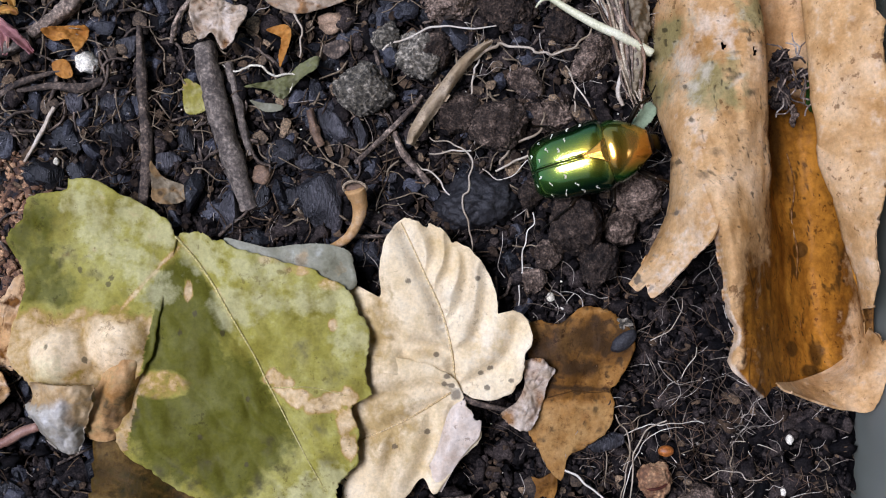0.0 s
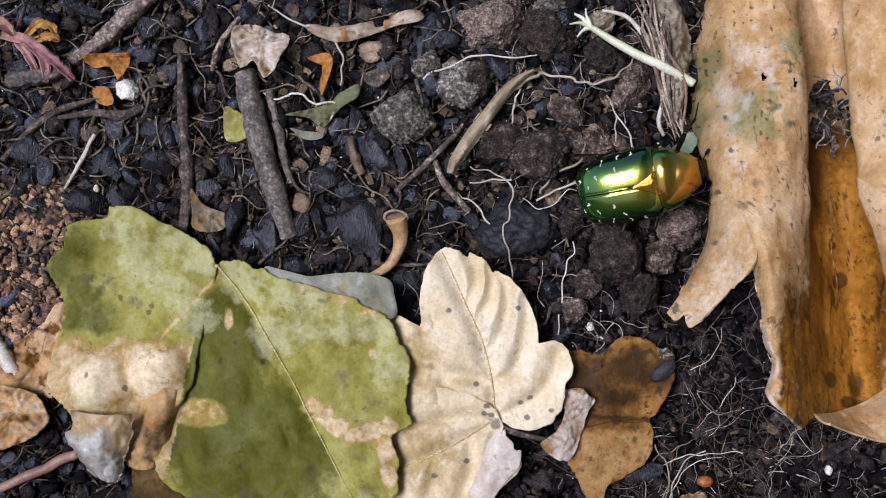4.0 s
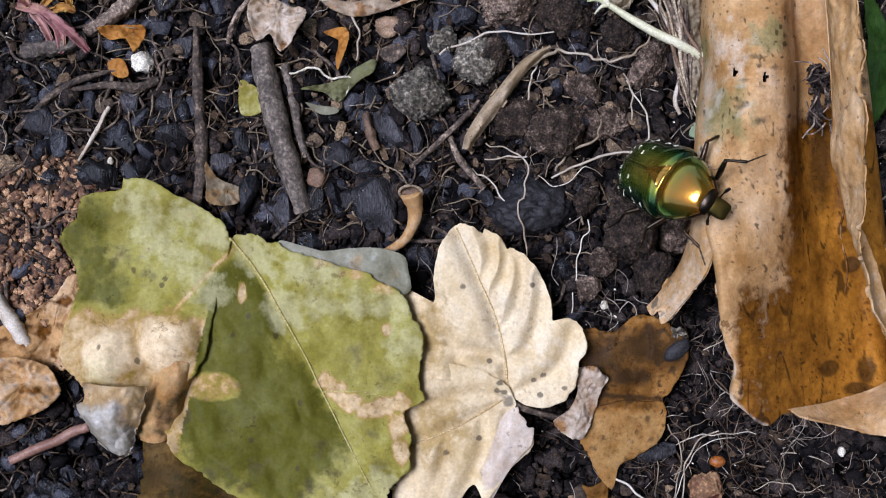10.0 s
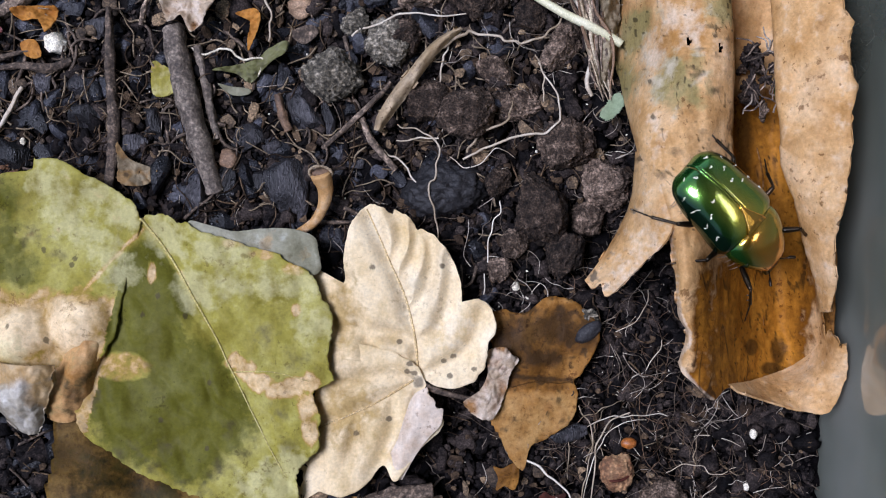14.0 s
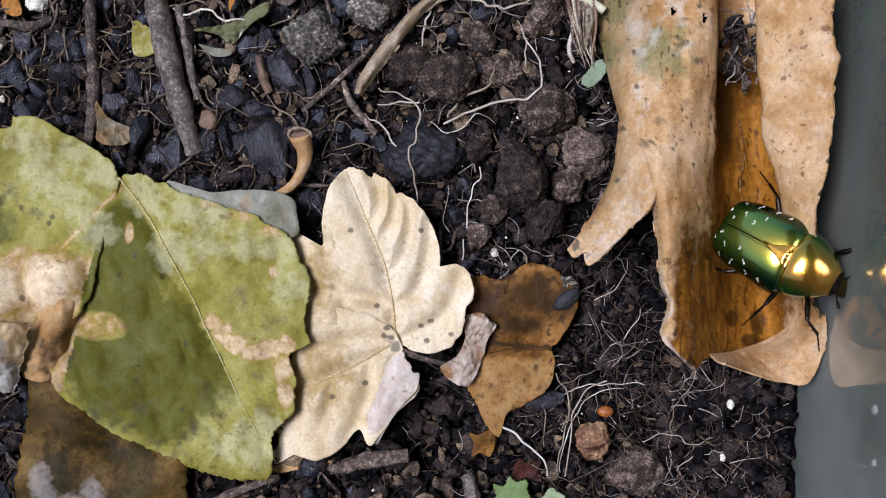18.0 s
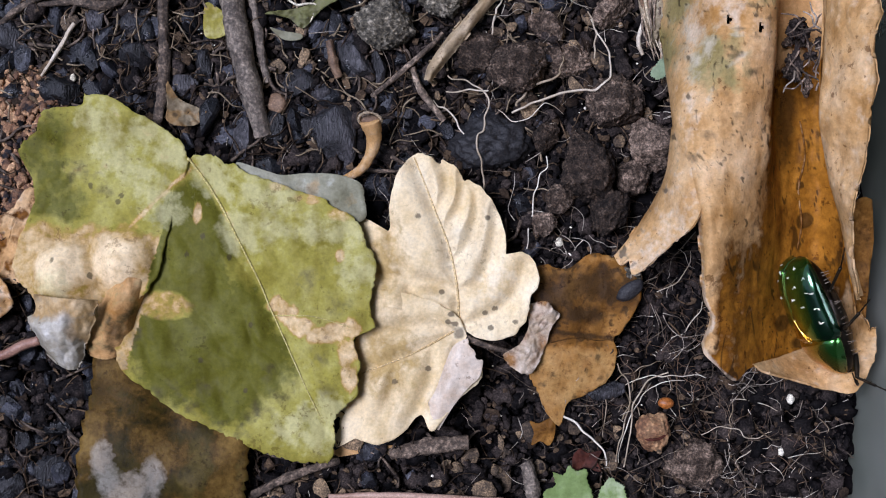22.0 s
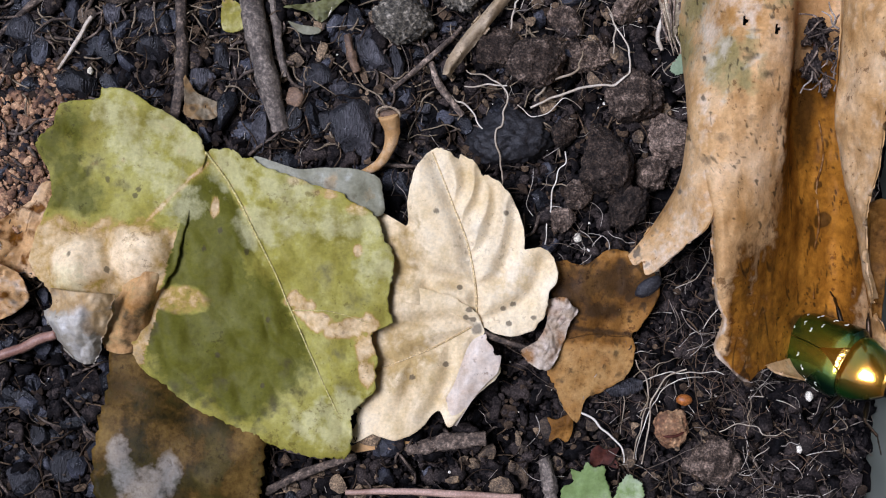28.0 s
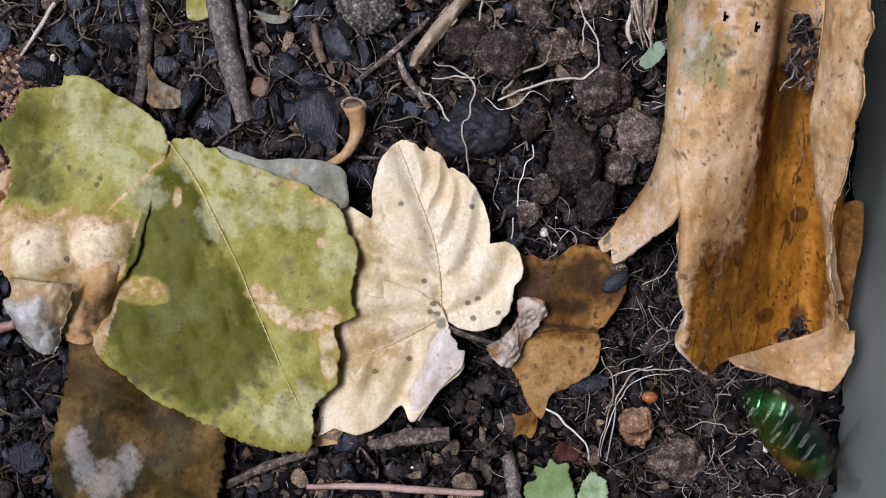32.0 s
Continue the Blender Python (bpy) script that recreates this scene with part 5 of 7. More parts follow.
rod("twig", [(-13.8, 13.3, 0.8), (-10.6, 16.2, 1.2), (-7.3, 19.4, 1.4), (-5.2, 21.9, 1)], [0.3, 0.4, 0.4, 0.3], twig_mat, "thin grey-brown twig on the soil", "twig", 7, 0.2)
rod("twig", [(-8.9, 17.3, 0.8), (-7.3, 14, 1), (-4.4, 10.8, 0.8)], [0.4, 0.5, 0.4], twig_mat, "thin grey-brown twig on the soil", "twig", 7, 0.2)
rod("twig", [(-19.6, 20.1, 0.8), (-19, 17.6, 1), (-18.1, 15.4, 0.8)], [0.5, 0.7, 0.5], husk_mat, "splinter of pale brown wood", "twig", 7, 0.3)
rod("twig", [(-11.3, 27.7, 0.6), (-10.2, 23.4, 0.6)], [0.3, 0.3], twig_mat, "thin dark twig lying on the soil", "twig", 6)
rod("twig", [(-33.6, 35.4, 1), (-36.1, 32.1, 1.3), (-37.2, 28.6, 1)], [0.35, 0.4, 0.3], twig_mat, "thin grey twig on the soil", "twig", 6)
rod("twig", [(-8.8, -32, 0), (-3.9, -30.7, 0.6), (1.1, -29.9, 0.4)], [0.9, 1.2, 0.9], twig_mat, "short thick brown twig", "twig", 8, 0.3)
rod("twig", [(-26.5, -38.6, 0), (-21.5, -35.6, 0.6), (-15.2, -33.1, 0.4)], [0.5, 0.7, 0.5], twig_mat, "brown twig on the dark soil", "twig", 8, 0.3)
rod("twig", [(8.5, -32.1, -0.2), (9.4, -34.8, 0.2), (10, -38.1, 0)], [0.9, 1.1, 1.0], bark_mat, "short dark twig in the soil", "twig", 8, 0.3)
rod("splinter", [(-65.5, -3.7, 2.4), (-63.2, -7.2, 2.8), (-61.0, -10.9, 2.4)], [0.7, 1.1, 0.8], root_mat, "pale weathered splinter of wood on the grit", "wood", 7, 0.3)
rod("straw", [(10.4, 34.4, 2), (14.6, 31.7, 2.6), (19.2, 29.3, 3), (23.8, 27.1, 2.4)], [0.35, 0.55, 0.6, 0.55], straw_mat, "pale green-yellow straw lying over roots", "straw", 8, 0.05)
rod("straw", [(12.3, 36.4, 1.2), (15.4, 35.5, 1.8), (18.3, 32, 1.8), (20.6, 27, 1.4), (19.6, 22.8, 0.8), (20.4, 20.7, 0.4)], [0.22, 0.29, 0.32, 0.32, 0.25], root_mat, "looped pale dry stem", "stem", 7)
rod("straw", [(20.6, 26.7, 1), (21.7, 23.5, 1), (23.3, 20.3, 0.6)], [0.14, 0.18, 0.11], root_mat, "thin pale dry stem on soil", "stem", 6)
for dx, dy, r in ((-1.5, 1.6, 0.25), (-2.2, 0.3, 0.2), (-1.2, -1.4, 0.2), (-0.2, 2.2, 0.16)):
    rod("straw", [(10.8, 34.1, 2.2), (10.4 + 0.5 * dx, 34.4 + 0.5 * dy, 2.5), (10.3 + dx, 34.3 + dy, 2.0)], [0.4, r, 0.5 * r], straw_mat, "frayed pale green end of a straw", "straw", 6)


def pale_strip():
    ob = thing("pale_stem", 0, 12, 0, "flattened pale bark-like strip of dead stem on soil", "stem")
    line = spline([(3.5, 28.6, 1.8), (0.8, 26.7, 2.2), (-1.7, 23.6, 2), (-3.9, 20.6, 1.8), (-6.1, 17.4, 1.5), (-6.8, 15.6, 0.9)], 12)
    wide = spline([(0.25,), (0.7,), (0.8,), (0.95,), (0.8,), (0.5,)], 12)
    sections = []
    for i, (p, w) in enumerate(zip(line, wide)):
        d = line[min(i + 1, 11)] - line[max(i - 1, 0)]
        n = np.array([-d[1], d[0], 0]) / np.hypot(d[0], d[1])
        sections.append([tuple(p + n * w[0] * q + np.array([0, -12, 1.0 * (1 - q * q) + 0.5 * noise.noise(V((i * 0.9, q * 1.5, 3)))])) for q in (-1, -0.55, -0.1, 0.4, 0.8, 1)])
    part("strip", loft(sections, 30, 80, 0.3, 8, 0.3, (0.35, 0.35), 0.2), strip_mat, ob, tone=lambda x, y: (0.1, 0.25, 0.1))


pale_strip()


def withered_leaf():
    ob = thing("withered_leaf", 30, 22, 0, "crumpled grey-brown withered leaf under the straw", "leaf")
    for sections, tn in (([[(16.8, 39.3, 1), (18, 38.8, 3.5), (20.4, 38.7, 4), (22.4, 39.3, 1)], [(18.4, 35, 1), (19.5, 34.8, 4), (21.9, 35.3, 3.4), (24.2, 35.4, 1)], [(19.9, 31.4, 0.8), (20.8, 31.3, 3.8), (22.6, 31.7, 3.4), (24.7, 31.5, 1.2)], [(20.5, 27.8, 0.8), (21.1, 27.5, 3), (22.5, 27.5, 3.2), (24.1, 27.8, 1)], [(20.7, 24.3, 0.6), (21.1, 23.9, 2.4), (22.2, 23.9, 2.4), (23.2, 24.4, 0.8)], [(20.9, 21.8, 0.4), (21.1, 21.5, 1.2), (21.5, 21.5, 1.2), (22.1, 21.7, 0.4)]], (0.25, 0.3, 0.15)), ([[(13.8, 37.2, 0.5), (14, 35.6, 1.6), (13.6, 34, 0.5)], [(12, 36.5, 0.6), (12.4, 35.1, 2.2), (12.1, 33.6, 0.8)], [(10.5, 35.8, 0.4), (10.9, 34.6, 1.2), (11.3, 33.1, 0.6)]], (0.1, 0.2, 0.3))):
        sections = [[(0.62 * x + 0.38 * sum(p[0] for p in q) / len(q) - 30, y - 22, 0.7 * z) for x, y, z in q] for q in sections]
        part("fold", loft(sections, 44, 90, 1.5, 4, 0.25, (1.0, 1.0), 0.7), dull_leaf_mat, ob, tone=lambda x, y: tn)


withered_leaf()


def shredded_bundle():
    ob = thing("dry_grass_bundle", 20, 30, 0, "shredded bundle of pale dry grass fibres under the straw", "grass")
    rng = random.Random(77)
    for k in range(22):
        u, lean = rng.uniform(-1, 1), rng.uniform(-0.6, 0.6)
        top, end = rng.uniform(33, 39), rng.uniform(19.5, 24.5)
        line = []
        for i in range(6):
            y = top + (end - top) * i / 5
            x = 17.6 + (39 - y) * 0.24 + u * (1.7 - 0.2 * i) + 1.3 * lean * math.sin(i * 1.3 + k) + 0.45 * rng.uniform(-1, 1)
            line.append((x - 20, y - 30, 2.2 + 1.6 * rng.random() - 0.25 * i))
        part("fibre", tube(line, [0.08, rng.uniform(0.14, 0.34), 0.2, 0.06], 6, 4, 0.5, k), pale_bark_mat if k % 3 == 1 else husk_mat if k % 3 else twig_mat, ob)


shredded_bundle()
rod("root", [(-0.6, 25.9, 1.4), (2.6, 27.2, 2), (4.7, 28.3, 2.2), (8.3, 27.7, 2.2), (11.5, 27.1, 2), (14.8, 28.7, 1.8), (16.9, 31.3, 1.5)], [0.29, 0.29, 0.2, 0.18, 0.18, 0.14], root_mat, "pale curving root lying on soil", "root", 7, 0.1)
rod("root", [(-10.3, 27.7, 0.8), (-6.7, 29.4, 1.4), (-3.1, 30.5, 1.5), (0.5, 30.3, 1.4), (4.1, 30.8, 1)], [0.18, 0.18, 0.14, 0.11], root_mat, "pale thin root lying on dark soil", "root", 6)
rod("root", [(-30.4, 36.9, 1), (-26, 34.6, 2), (-23.8, 33.8, 2.2), (-21.3, 32.1, 2), (-20.7, 29.7, 1.4), (-21, 26.9, 0.8)], [0.14, 0.2, 0.18, 0.14], root_mat, "pale thin root lying on dark soil", "root", 6)
rod("root", [(-31.1, 25.8, 0.8), (-28.9, 25, 1.2), (-26.7, 25.7, 1.5), (-23.9, 24.5, 1.3), (-21.7, 24.7, 1), (-22.3, 22.2, 0.8)], [0.14, 0.18, 0.18, 0.14], white_mat, "white kinked root fibre", "root", 6)
rod("root", [(3.3, 28.4, 1.6), (1.8, 26.2, 1.4), (1.1, 23.7, 1.2), (1, 21.3, 0.6)], [0.14, 0.16, 0.13], root_mat, "pale thin root lying on dark soil", "root", 6)
rod("root", [(-4.5, 16.4, 0.6), (-0.9, 15.6, 1.2), (0.9, 13.7, 1.4), (0.6, 10.5, 1.6), (-0.2, 8.3, 2.2), (0.9, 4.7, 2), (1, 1.8, 0.8)], [0.11, 0.14, 0.16, 0.11], root_mat, "thin branching root over a stone", "root", 6)
rod("root", [(-4.4, 14.4, 0.6), (-1.6, 14.8, 1), (0.9, 14.9, 1.2)], [0.11, 0.14, 0.11], root_mat, "pale thin root lying on dark soil", "root", 6)
rod("root", [(-6.2, 13, 0.7), (-3.7, 11.7, 1), (-2.1, 9.6, 0.9), (-0.8, 8.7, 0.6)], [0.14, 0.14, 0.088], root_mat, "pale thin root lying on dark soil", "root", 6)
rod("root", [(4.1, 12.1, 1.2), (6.5, 13.7, 1.6), (10.1, 15, 1.8), (14.4, 15.8, 1.6), (16.1, 17.2, 1.5), (16.1, 19.8, 1.4), (14.3, 23, 1.2), (13.2, 24.9, 0.6)], [0.18, 0.2, 0.18, 0.14, 0.11], root_mat, "long pale looping root", "root", 6)
rod("root", [(4.4, 13, 1), (6.1, 15.3, 1.6), (9.7, 17.5, 1.8), (10, 19.7, 1.4)], [0.18, 0.23, 0.18, 0.11], root_mat, "pale forked root on a clod", "root", 6)
rod("root", [(13.1, 25.6, 0.8), (14.2, 22.7, 1.2), (14.1, 19.9, 0.8)], [0.11, 0.14, 0.11], root_mat, "pale thin root lying on dark soil", "root", 6)
rod("root", [(7.2, -5.1, -0.3), (7.3, -0.4, 0.6), (7.9, 3.2, 0.8), (9.2, 6.8, 0.6)], [0.1, 0.11, 0.1], root_mat, "straight pale root fibre", "root", 6)
rod("root", [(21.2, -32, -0.5), (21.5, -27.5, 0.4), (22.2, -22.4, 0.6), (25.7, -19.4, 0.4)], [0.11, 0.13, 0.11], root_mat, "white root fibre on dark soil", "root", 6)
rod("root", [(20.1, -31.4, -0.5), (20.6, -27.7, 0), (21.2, -22.5, 0.5), (19.2, -19, 0.4)], [0.1, 0.11, 0.1], root_mat, "white root fibre on dark soil", "root", 6)
rod("root", [(12.7, -25.6, 0.5), (15.4, -27.5, 0.6), (18.1, -29.9, 0.4), (19, -32.1, 0)], [0.2, 0.18, 0.14, 0.11], root_mat, "tail-like pale stalk of the rotting leaf", "stalk", 6)
rod("root", [(19.4, -22, 0), (22.9, -20.4, 0.4), (26.5, -20, 0.4), (30.8, -19.6, 0)], [0.07, 0.09, 0.06], root_mat, "pale thin root lying on dark soil", "root", 6)
for line in ([(18.6, -28.5), (18.2, -24.5), (19.6, -21.5), (22.5, -19.4), (25.6, -18.2)], [(20.6, -31.5), (21.0, -27.0), (22.6, -23.6), (24.6, -21.4), (28.0, -20.6)], [(22.8, -25.2), (21.4, -22.6), (22.0, -20.4), (24.4, -18.8)], [(26.5, -15.2), (29.0, -13.6), (30.4, -10.6)], [(24.2, -9.5), (27.0, -7.6), (28.6, -4.2)], [(33.0, -24.2), (36.4, -22.8), (40.5, -23.6)], [(31.0, -27.6), (34.6, -26.4), (37.6, -27.6), (40.0, -26.6)], [(35.6, -31.0), (38.6, -29.6), (41.2, -31.4)], [(2.4, 12.6), (5.6, 11.2), (8.2, 13.6), (11.0, 13.0)], [(12.4, 10.4), (14.0, 8.2), (13.6, 5.0)], [(16.2, 2.0), (17.6, 1.5), (18.8, 2.2)]):
    rod("root", [(x, y, ground(x, y) + 2.4) for x, y in line], [0.07, 0.09, 0.08, 0.05], root_mat, "thin pale curved root hair on dark soil", "root", 6)
rod("stalk", [(-16.3, -37.7, 1.2), (-9.9, -37.1, 1.3), (-2.7, -37, 1.2), (5.9, -37, 1)], [0.35, 0.45, 0.5, 0.4], stalk_mat, "long thin pinkish leaf stalk", "stalk", 7)
rod("stalk", [(-63.5, -24.5, 2), (-59.1, -22.5, 2.5), (-55.9, -20.9, 3), (-53.3, -19.8, 3.5)], [0.6, 0.65, 0.65, 0.6], stalk_mat, "pinkish stalk of the green leaf", "stalk", 8)


def cut_stalk():
    ob = thing("cut_stalk", -14, 10, 0, "cut tan leaf stalk with a flared hollow end", "stem")
    line = [(-17.3, 2.3, 0.6), (-14.6, 3.9, 2), (-13.3, 6.1, 2.8), (-13.1, 8.2, 3.4), (-13.6, 9.9, 4.2)]
    part("stem", moved(tube(line, [0.42, 0.6, 0.75, 0.95, 1.35], 20, 8, 0.12, 3), 14, -10, 0), curl_leaf_mat, ob, tone=lambda x, y: (0.25 + 0.04 * y, 0.1, 0.02 * (8 - y)))
    cx, cy = [(-13.6, 10)][0]
    ring = [(cx + 14 + 1.42 * math.cos(a), cy - 10 + 0.75 * math.sin(a), 4.3 + 1.0 * math.sin(a) + 0.2 * math.cos(3 * a)) for a in [2 * math.pi * k / 14 for k in range(15)]]
    part("flared_rim", moved(tube(ring, [0.2, 0.14, 0.24, 0.16, 0.2], 6, 3, 0.4, 2), 0, 0, 0), pale_bark_mat, ob, "pale flared rim")
    part("hollow", moved(lump((1.25, 0.6, 0.5), 9, 3, 0.15), cx + 14, cy - 10, 4.0), husk_mat, ob, "dark brown hollow end")


cut_stalk()


# ---- seedlings
def seedling(name, leaves, material, label, z):
    x0, y0 = leaves[0][0]
    ob = thing(name, x0, y0, 0, label, "seedling")
    for i, (c, o) in enumerate(leaves):
        part("leaflet", moved(blade(c, o, lambda x, y: z + 0.4 * noise.noise(V((x * 0.4, y * 0.4, i))), 8, 70, 0.3, i), -x0, -y0, 0), material, ob, tone=lambda x, y: (0, 0.2, 0.15 + 0.2 * (i % 2)))
    return ob


seedling("seedling", [([(14, -34.4)][0], [(11.6, -37.4), (10.9, -35.3), (12.2, -34.6), (11.9, -32.9), (13.2, -33.1), (13.8, -31.9), (14.9, -32.5), (16, -32.2), (16.4, -33.9), (17.1, -35.6), (16.7, -37.4)]), ([(19.5, -35.5)][0], [(17.7, -37.4), (17.9, -34.8), (19.1, -33.1), (20, -33.6), (20.9, -34.1), (21.3, -36.1), (20.6, -37.9)])], lively_mat, "small fresh green lobed seedling leaves", 2.0)
seedling("seedling", [([(22.8, 18.8)][0], [(21.2, 18.1), (22.3, 19.9), (23.5, 21), (24.4, 19.9), (23.7, 18.5), (22.3, 17.4)])], pale_green_mat, "pale green succulent seedling leaf beside the curled leaf", 2.0)
def red_seedling():
    ob = thing("red_seedling", -52, 26, 0, "withered pink, orange and yellow seedling with narrow leaflets", "seedling")
    for i, (line, w) in enumerate((([(-63.6, 32.8, 2), (-60.4, 32, 3.4), (-58.5, 30.7, 3.2), (-57.7, 28.8, 2.6), (-57.9, 26.8, 1.6)], 1.1), ([(-60.2, 32.4, 3), (-58.2, 33.8, 3.8), (-56.8, 33.6, 3.2), (-56.5, 32.8, 2.4)], 0.9), ([(-59.5, 31.7, 3), (-57, 29.9, 3.6), (-55.5, 28.4, 3), (-54.4, 27.1, 2.2)], 1.0), ([(-65.7, 33.9, 2.5), (-63.5, 34.1, 4.4), (-62.2, 33.5, 4), (-61.6, 32.5, 3.2)], 1.3), ([(-59, 32, 3), (-56.8, 32.3, 3.4), (-56, 31.9, 2.8)], 0.8), ([(-61.5, 32, 2.4), (-60, 30.3, 3), (-59.2, 28.5, 2.4), (-59, 27.4, 1.4)], 0.7))):
        fine = spline(line, 9)
        sections = []
        for j, p in enumerate(fine):
            d = fine[min(j + 1, 8)] - fine[max(j - 1, 0)]
            n = np.array([-d[1], d[0], 0]) / max(1e-6, np.hypot(d[0], d[1]))
            half = 0.58 * w * (0.25 + 0.75 * math.sin(math.pi * min(0.97, 0.12 + j / 9)))
            sections.append([tuple(p + n * half * q + np.array([52, -26, 0.5 * abs(q)])) for q in (-1, -0.5, 0, 0.5, 1)])
        part("leaflet", loft(sections, 16, 50, 0.5, i, 0.18, (0.4, 0.4), 0.12), seedling_mat, ob, tone=lambda x, y, i=i: (0.3 + 0.35 * math.sin(i * 2.1), 0.15 + 0.4 * noise.noise(V((x * 0.5, y * 0.5, i))), 0.3 if i % 3 == 0 else 0.1))


red_seedling()

# ---- stones, clods and bits that stand out
def clod(size, seed, turn):
    """A blunt-edged crumbly block of soil."""
    rng = random.Random(seed)
    planes = [(V((rng.gauss(0, 1), rng.gauss(0, 1), rng.gauss(0.2, 0.7))).normalized(), rng.uniform(0.62, 0.9)) for k in range(11)]
    ca, sa, o, out = math.cos(turn), math.sin(turn), V((seed * 3.1, seed * 1.7, seed)), []
    for p in ICO[5][0]:
        q = V(p)
        for n, d in planes:
            e = q.dot(n) - d
            if e > 0:
                q = q - n * (0.85 * e)
        crag = abs(noise.noise(q * 2.6 + o)) * 0.20 + abs(noise.noise(q * 6 + o)) * 0.17 + noise.noise(q * 13 + o) * 0.10 + noise.noise(q * 27 + o) * 0.07
        q = q * (1.16 + 0.14 * noise.noise(q * 1.2 + o) - crag)
        x, y = q.x * size[0] * 1.12, q.y * size[1] * 1.12
        out.append((x * ca - y * sa, x * sa + y * ca, q.z * size[2] * 1.15))
    return out, ICO[5][1]


def stone(name, at, size, material, label, category, seed, level=3, rough=0.35, flat=0.0, turn=0.0, sink=0.35, group=""):
    (x, y) = at
    z = (max(ground(x, y), -3.2) if name == "soil_clod" else ground(x, y)) + 1.2 + size[2] * (1 - 2 * sink)
    geo = chip(size, seed, 4, turn, 12) if flat else clod(size, seed, turn) if name in ("soil_clod", "grit_lump") else lump(size, seed, level, rough, 0, 1.3, turn)
    ob = tagged(part(name, geo, material, at=(x, y, z)), label, category, group)
    return ob


stone("stone", [(1.8, 8.3)][0], (5.4, 3.6, 3.2), slate_mat, "large dark grey stone with root hairs across it", "stone", 93, 5, 0.26, 0, 0.2, group="dark stones in the soil")
for at, size, seed, turn in (([(-18.1, 9.3)][0], (3.4, 5.6, 2.2), 2, 0.2), ([(-16.2, 18)][0], (2.3, 4.4, 1.8), 3, 0.3), ([(-23.6, 14.4)][0], (2.6, 2.2, 1.8), 4, 0), ([(-21, 8.9)][0], (3.0, 2.2, 1.6), 5, 0.5), ([(-29.7, 6.7)][0], (2.4, 3.2, 1.8), 6, -0.2), ([(-53.6, 12)][0], (4.0, 2.4, 1.8), 7, -0.5), ([(-45.6, 34.5)][0], (2.2, 2.4, 1.8), 8, 0), ([(-13.1, 17.3)][0], (1.2, 3.2, 1.2), 9, 0.4), ([(-49.3, 21.5)][0], (1.7, 2.0, 1.3), 10, 0), ([(-44.9, 20.8)][0], (3.4, 2.6, 1.5), 11, 0.2), ([(-44.2, 16.8)][0], (2.8, 2.0, 1.4), 12, -0.4), ([(-35.5, 16.1)][0], (1.8, 2.4, 1.4), 13, 0.1), ([(-37.7, 13.2)][0], (2.0, 1.8, 1.2), 14, 0), ([(-60.1, 18.5)][0], (3.2, 2.4, 1.5), 15, 0.3), ([(-9.5, 11.5)][0], (1.4, 1.1, 1.0), 16, 0.5), ([(-20.3, 13.7)][0], (1.5, 1.0, 1.0), 17, 0.5), ([(-53.7, 36.2)][0], (3, 1.3, 1.2), 18, -0.4), ([(18.4, -22.4)][0], (2.8, 1.6, 1.0), 19, 0.4), ([(-26.5, 8.9)][0], (2.4, 2.6, 1.4), 36, 0.3), ([(-42.8, 28.4)][0], (2.8, 2.0, 1.2), 37, 0.1), ([(-57.5, -29)][0], (2.6, 2, 1.4), 38, 0.1), ([(-55.4, -33.2)][0], (1.6, 2.3, 1.2), 39, 0.4), ([(-51.9, -36.6)][0], (2.6, 2, 1.4), 40, 0.9), ([(-57.2, -39.1)][0], (2.6, 2.4, 1.4), 41, 0.1)):
    stone("stone", at, tuple(0.82 * q for q in size), chip_mat, "dark blue-grey charcoal-like stone in the soil", "stone", seed, 3, 0.3, 0.12, turn, 0.52, group="dark stones in the soil")
CLODS = [
    (14.0, 6.2, 3.0, 4.2, 3.2, 21, 0.12), (4.4, 18.2, 3.1, 2.8, 2.6, 22, 0.25), (22.6, 9.3, 3.0, 3.3, 2.6, 23, 0.25), (17.2, 0.6, 2.9, 2.2, 2.2, 24, 0.12),
    (17.0, 14.4, 3.2, 2.9, 2.6, 25, 0.25), (20.2, 5.2, 2.0, 2.1, 2.0, 36, 0.25), (-0.6, 19.4, 2.6, 2.4, 2.0, 26, 0.4), (-4.1, 27.6, 2.6, 2.3, 2.0, 27, 0.4),
    (30.6, -31.4, 3.2, 3.0, 1.8, 28, 0.6), (10.1, 19.8, 3.4, 2.0, 1.6, 30, 0.5), (-1.6, 35.1, 4.2, 3.2, 2.4, 33, 0.4),
    (4.9, 33.7, 3.6, 3.2, 2.2, 34, 0.4), (16.5, 27.2, 2.2, 3.4, 2.0, 35, 0.5), (8.6, 9.6, 1.7, 1.5, 1.3, 38, 0.3), (10.6, 1.9, 1.6, 1.9, 1.3, 39, 0.3),
    (9.0, -1.6, 1.5, 1.4, 1.2, 40, 0.3), (26.8, 3.0, 2.2, 2.4, 1.6, 47, 0.4),
    (8.0, 23.6, 2.4, 1.8, 1.6, 48, 0.4), (12.6, 31.0, 2.0, 1.7, 1.4, 49, 0.4),
]
for x, y, sx, sy, sz, seed, sink in CLODS:
    stone("soil_clod", (x, y), (sx, sy, sz), clod_mat, "rough crumbly brown clod of soil", "clod", seed, 5, 0.42, 0, seed * 0.7 if sx < 3 else 0.0, sink, group="clods of soil")
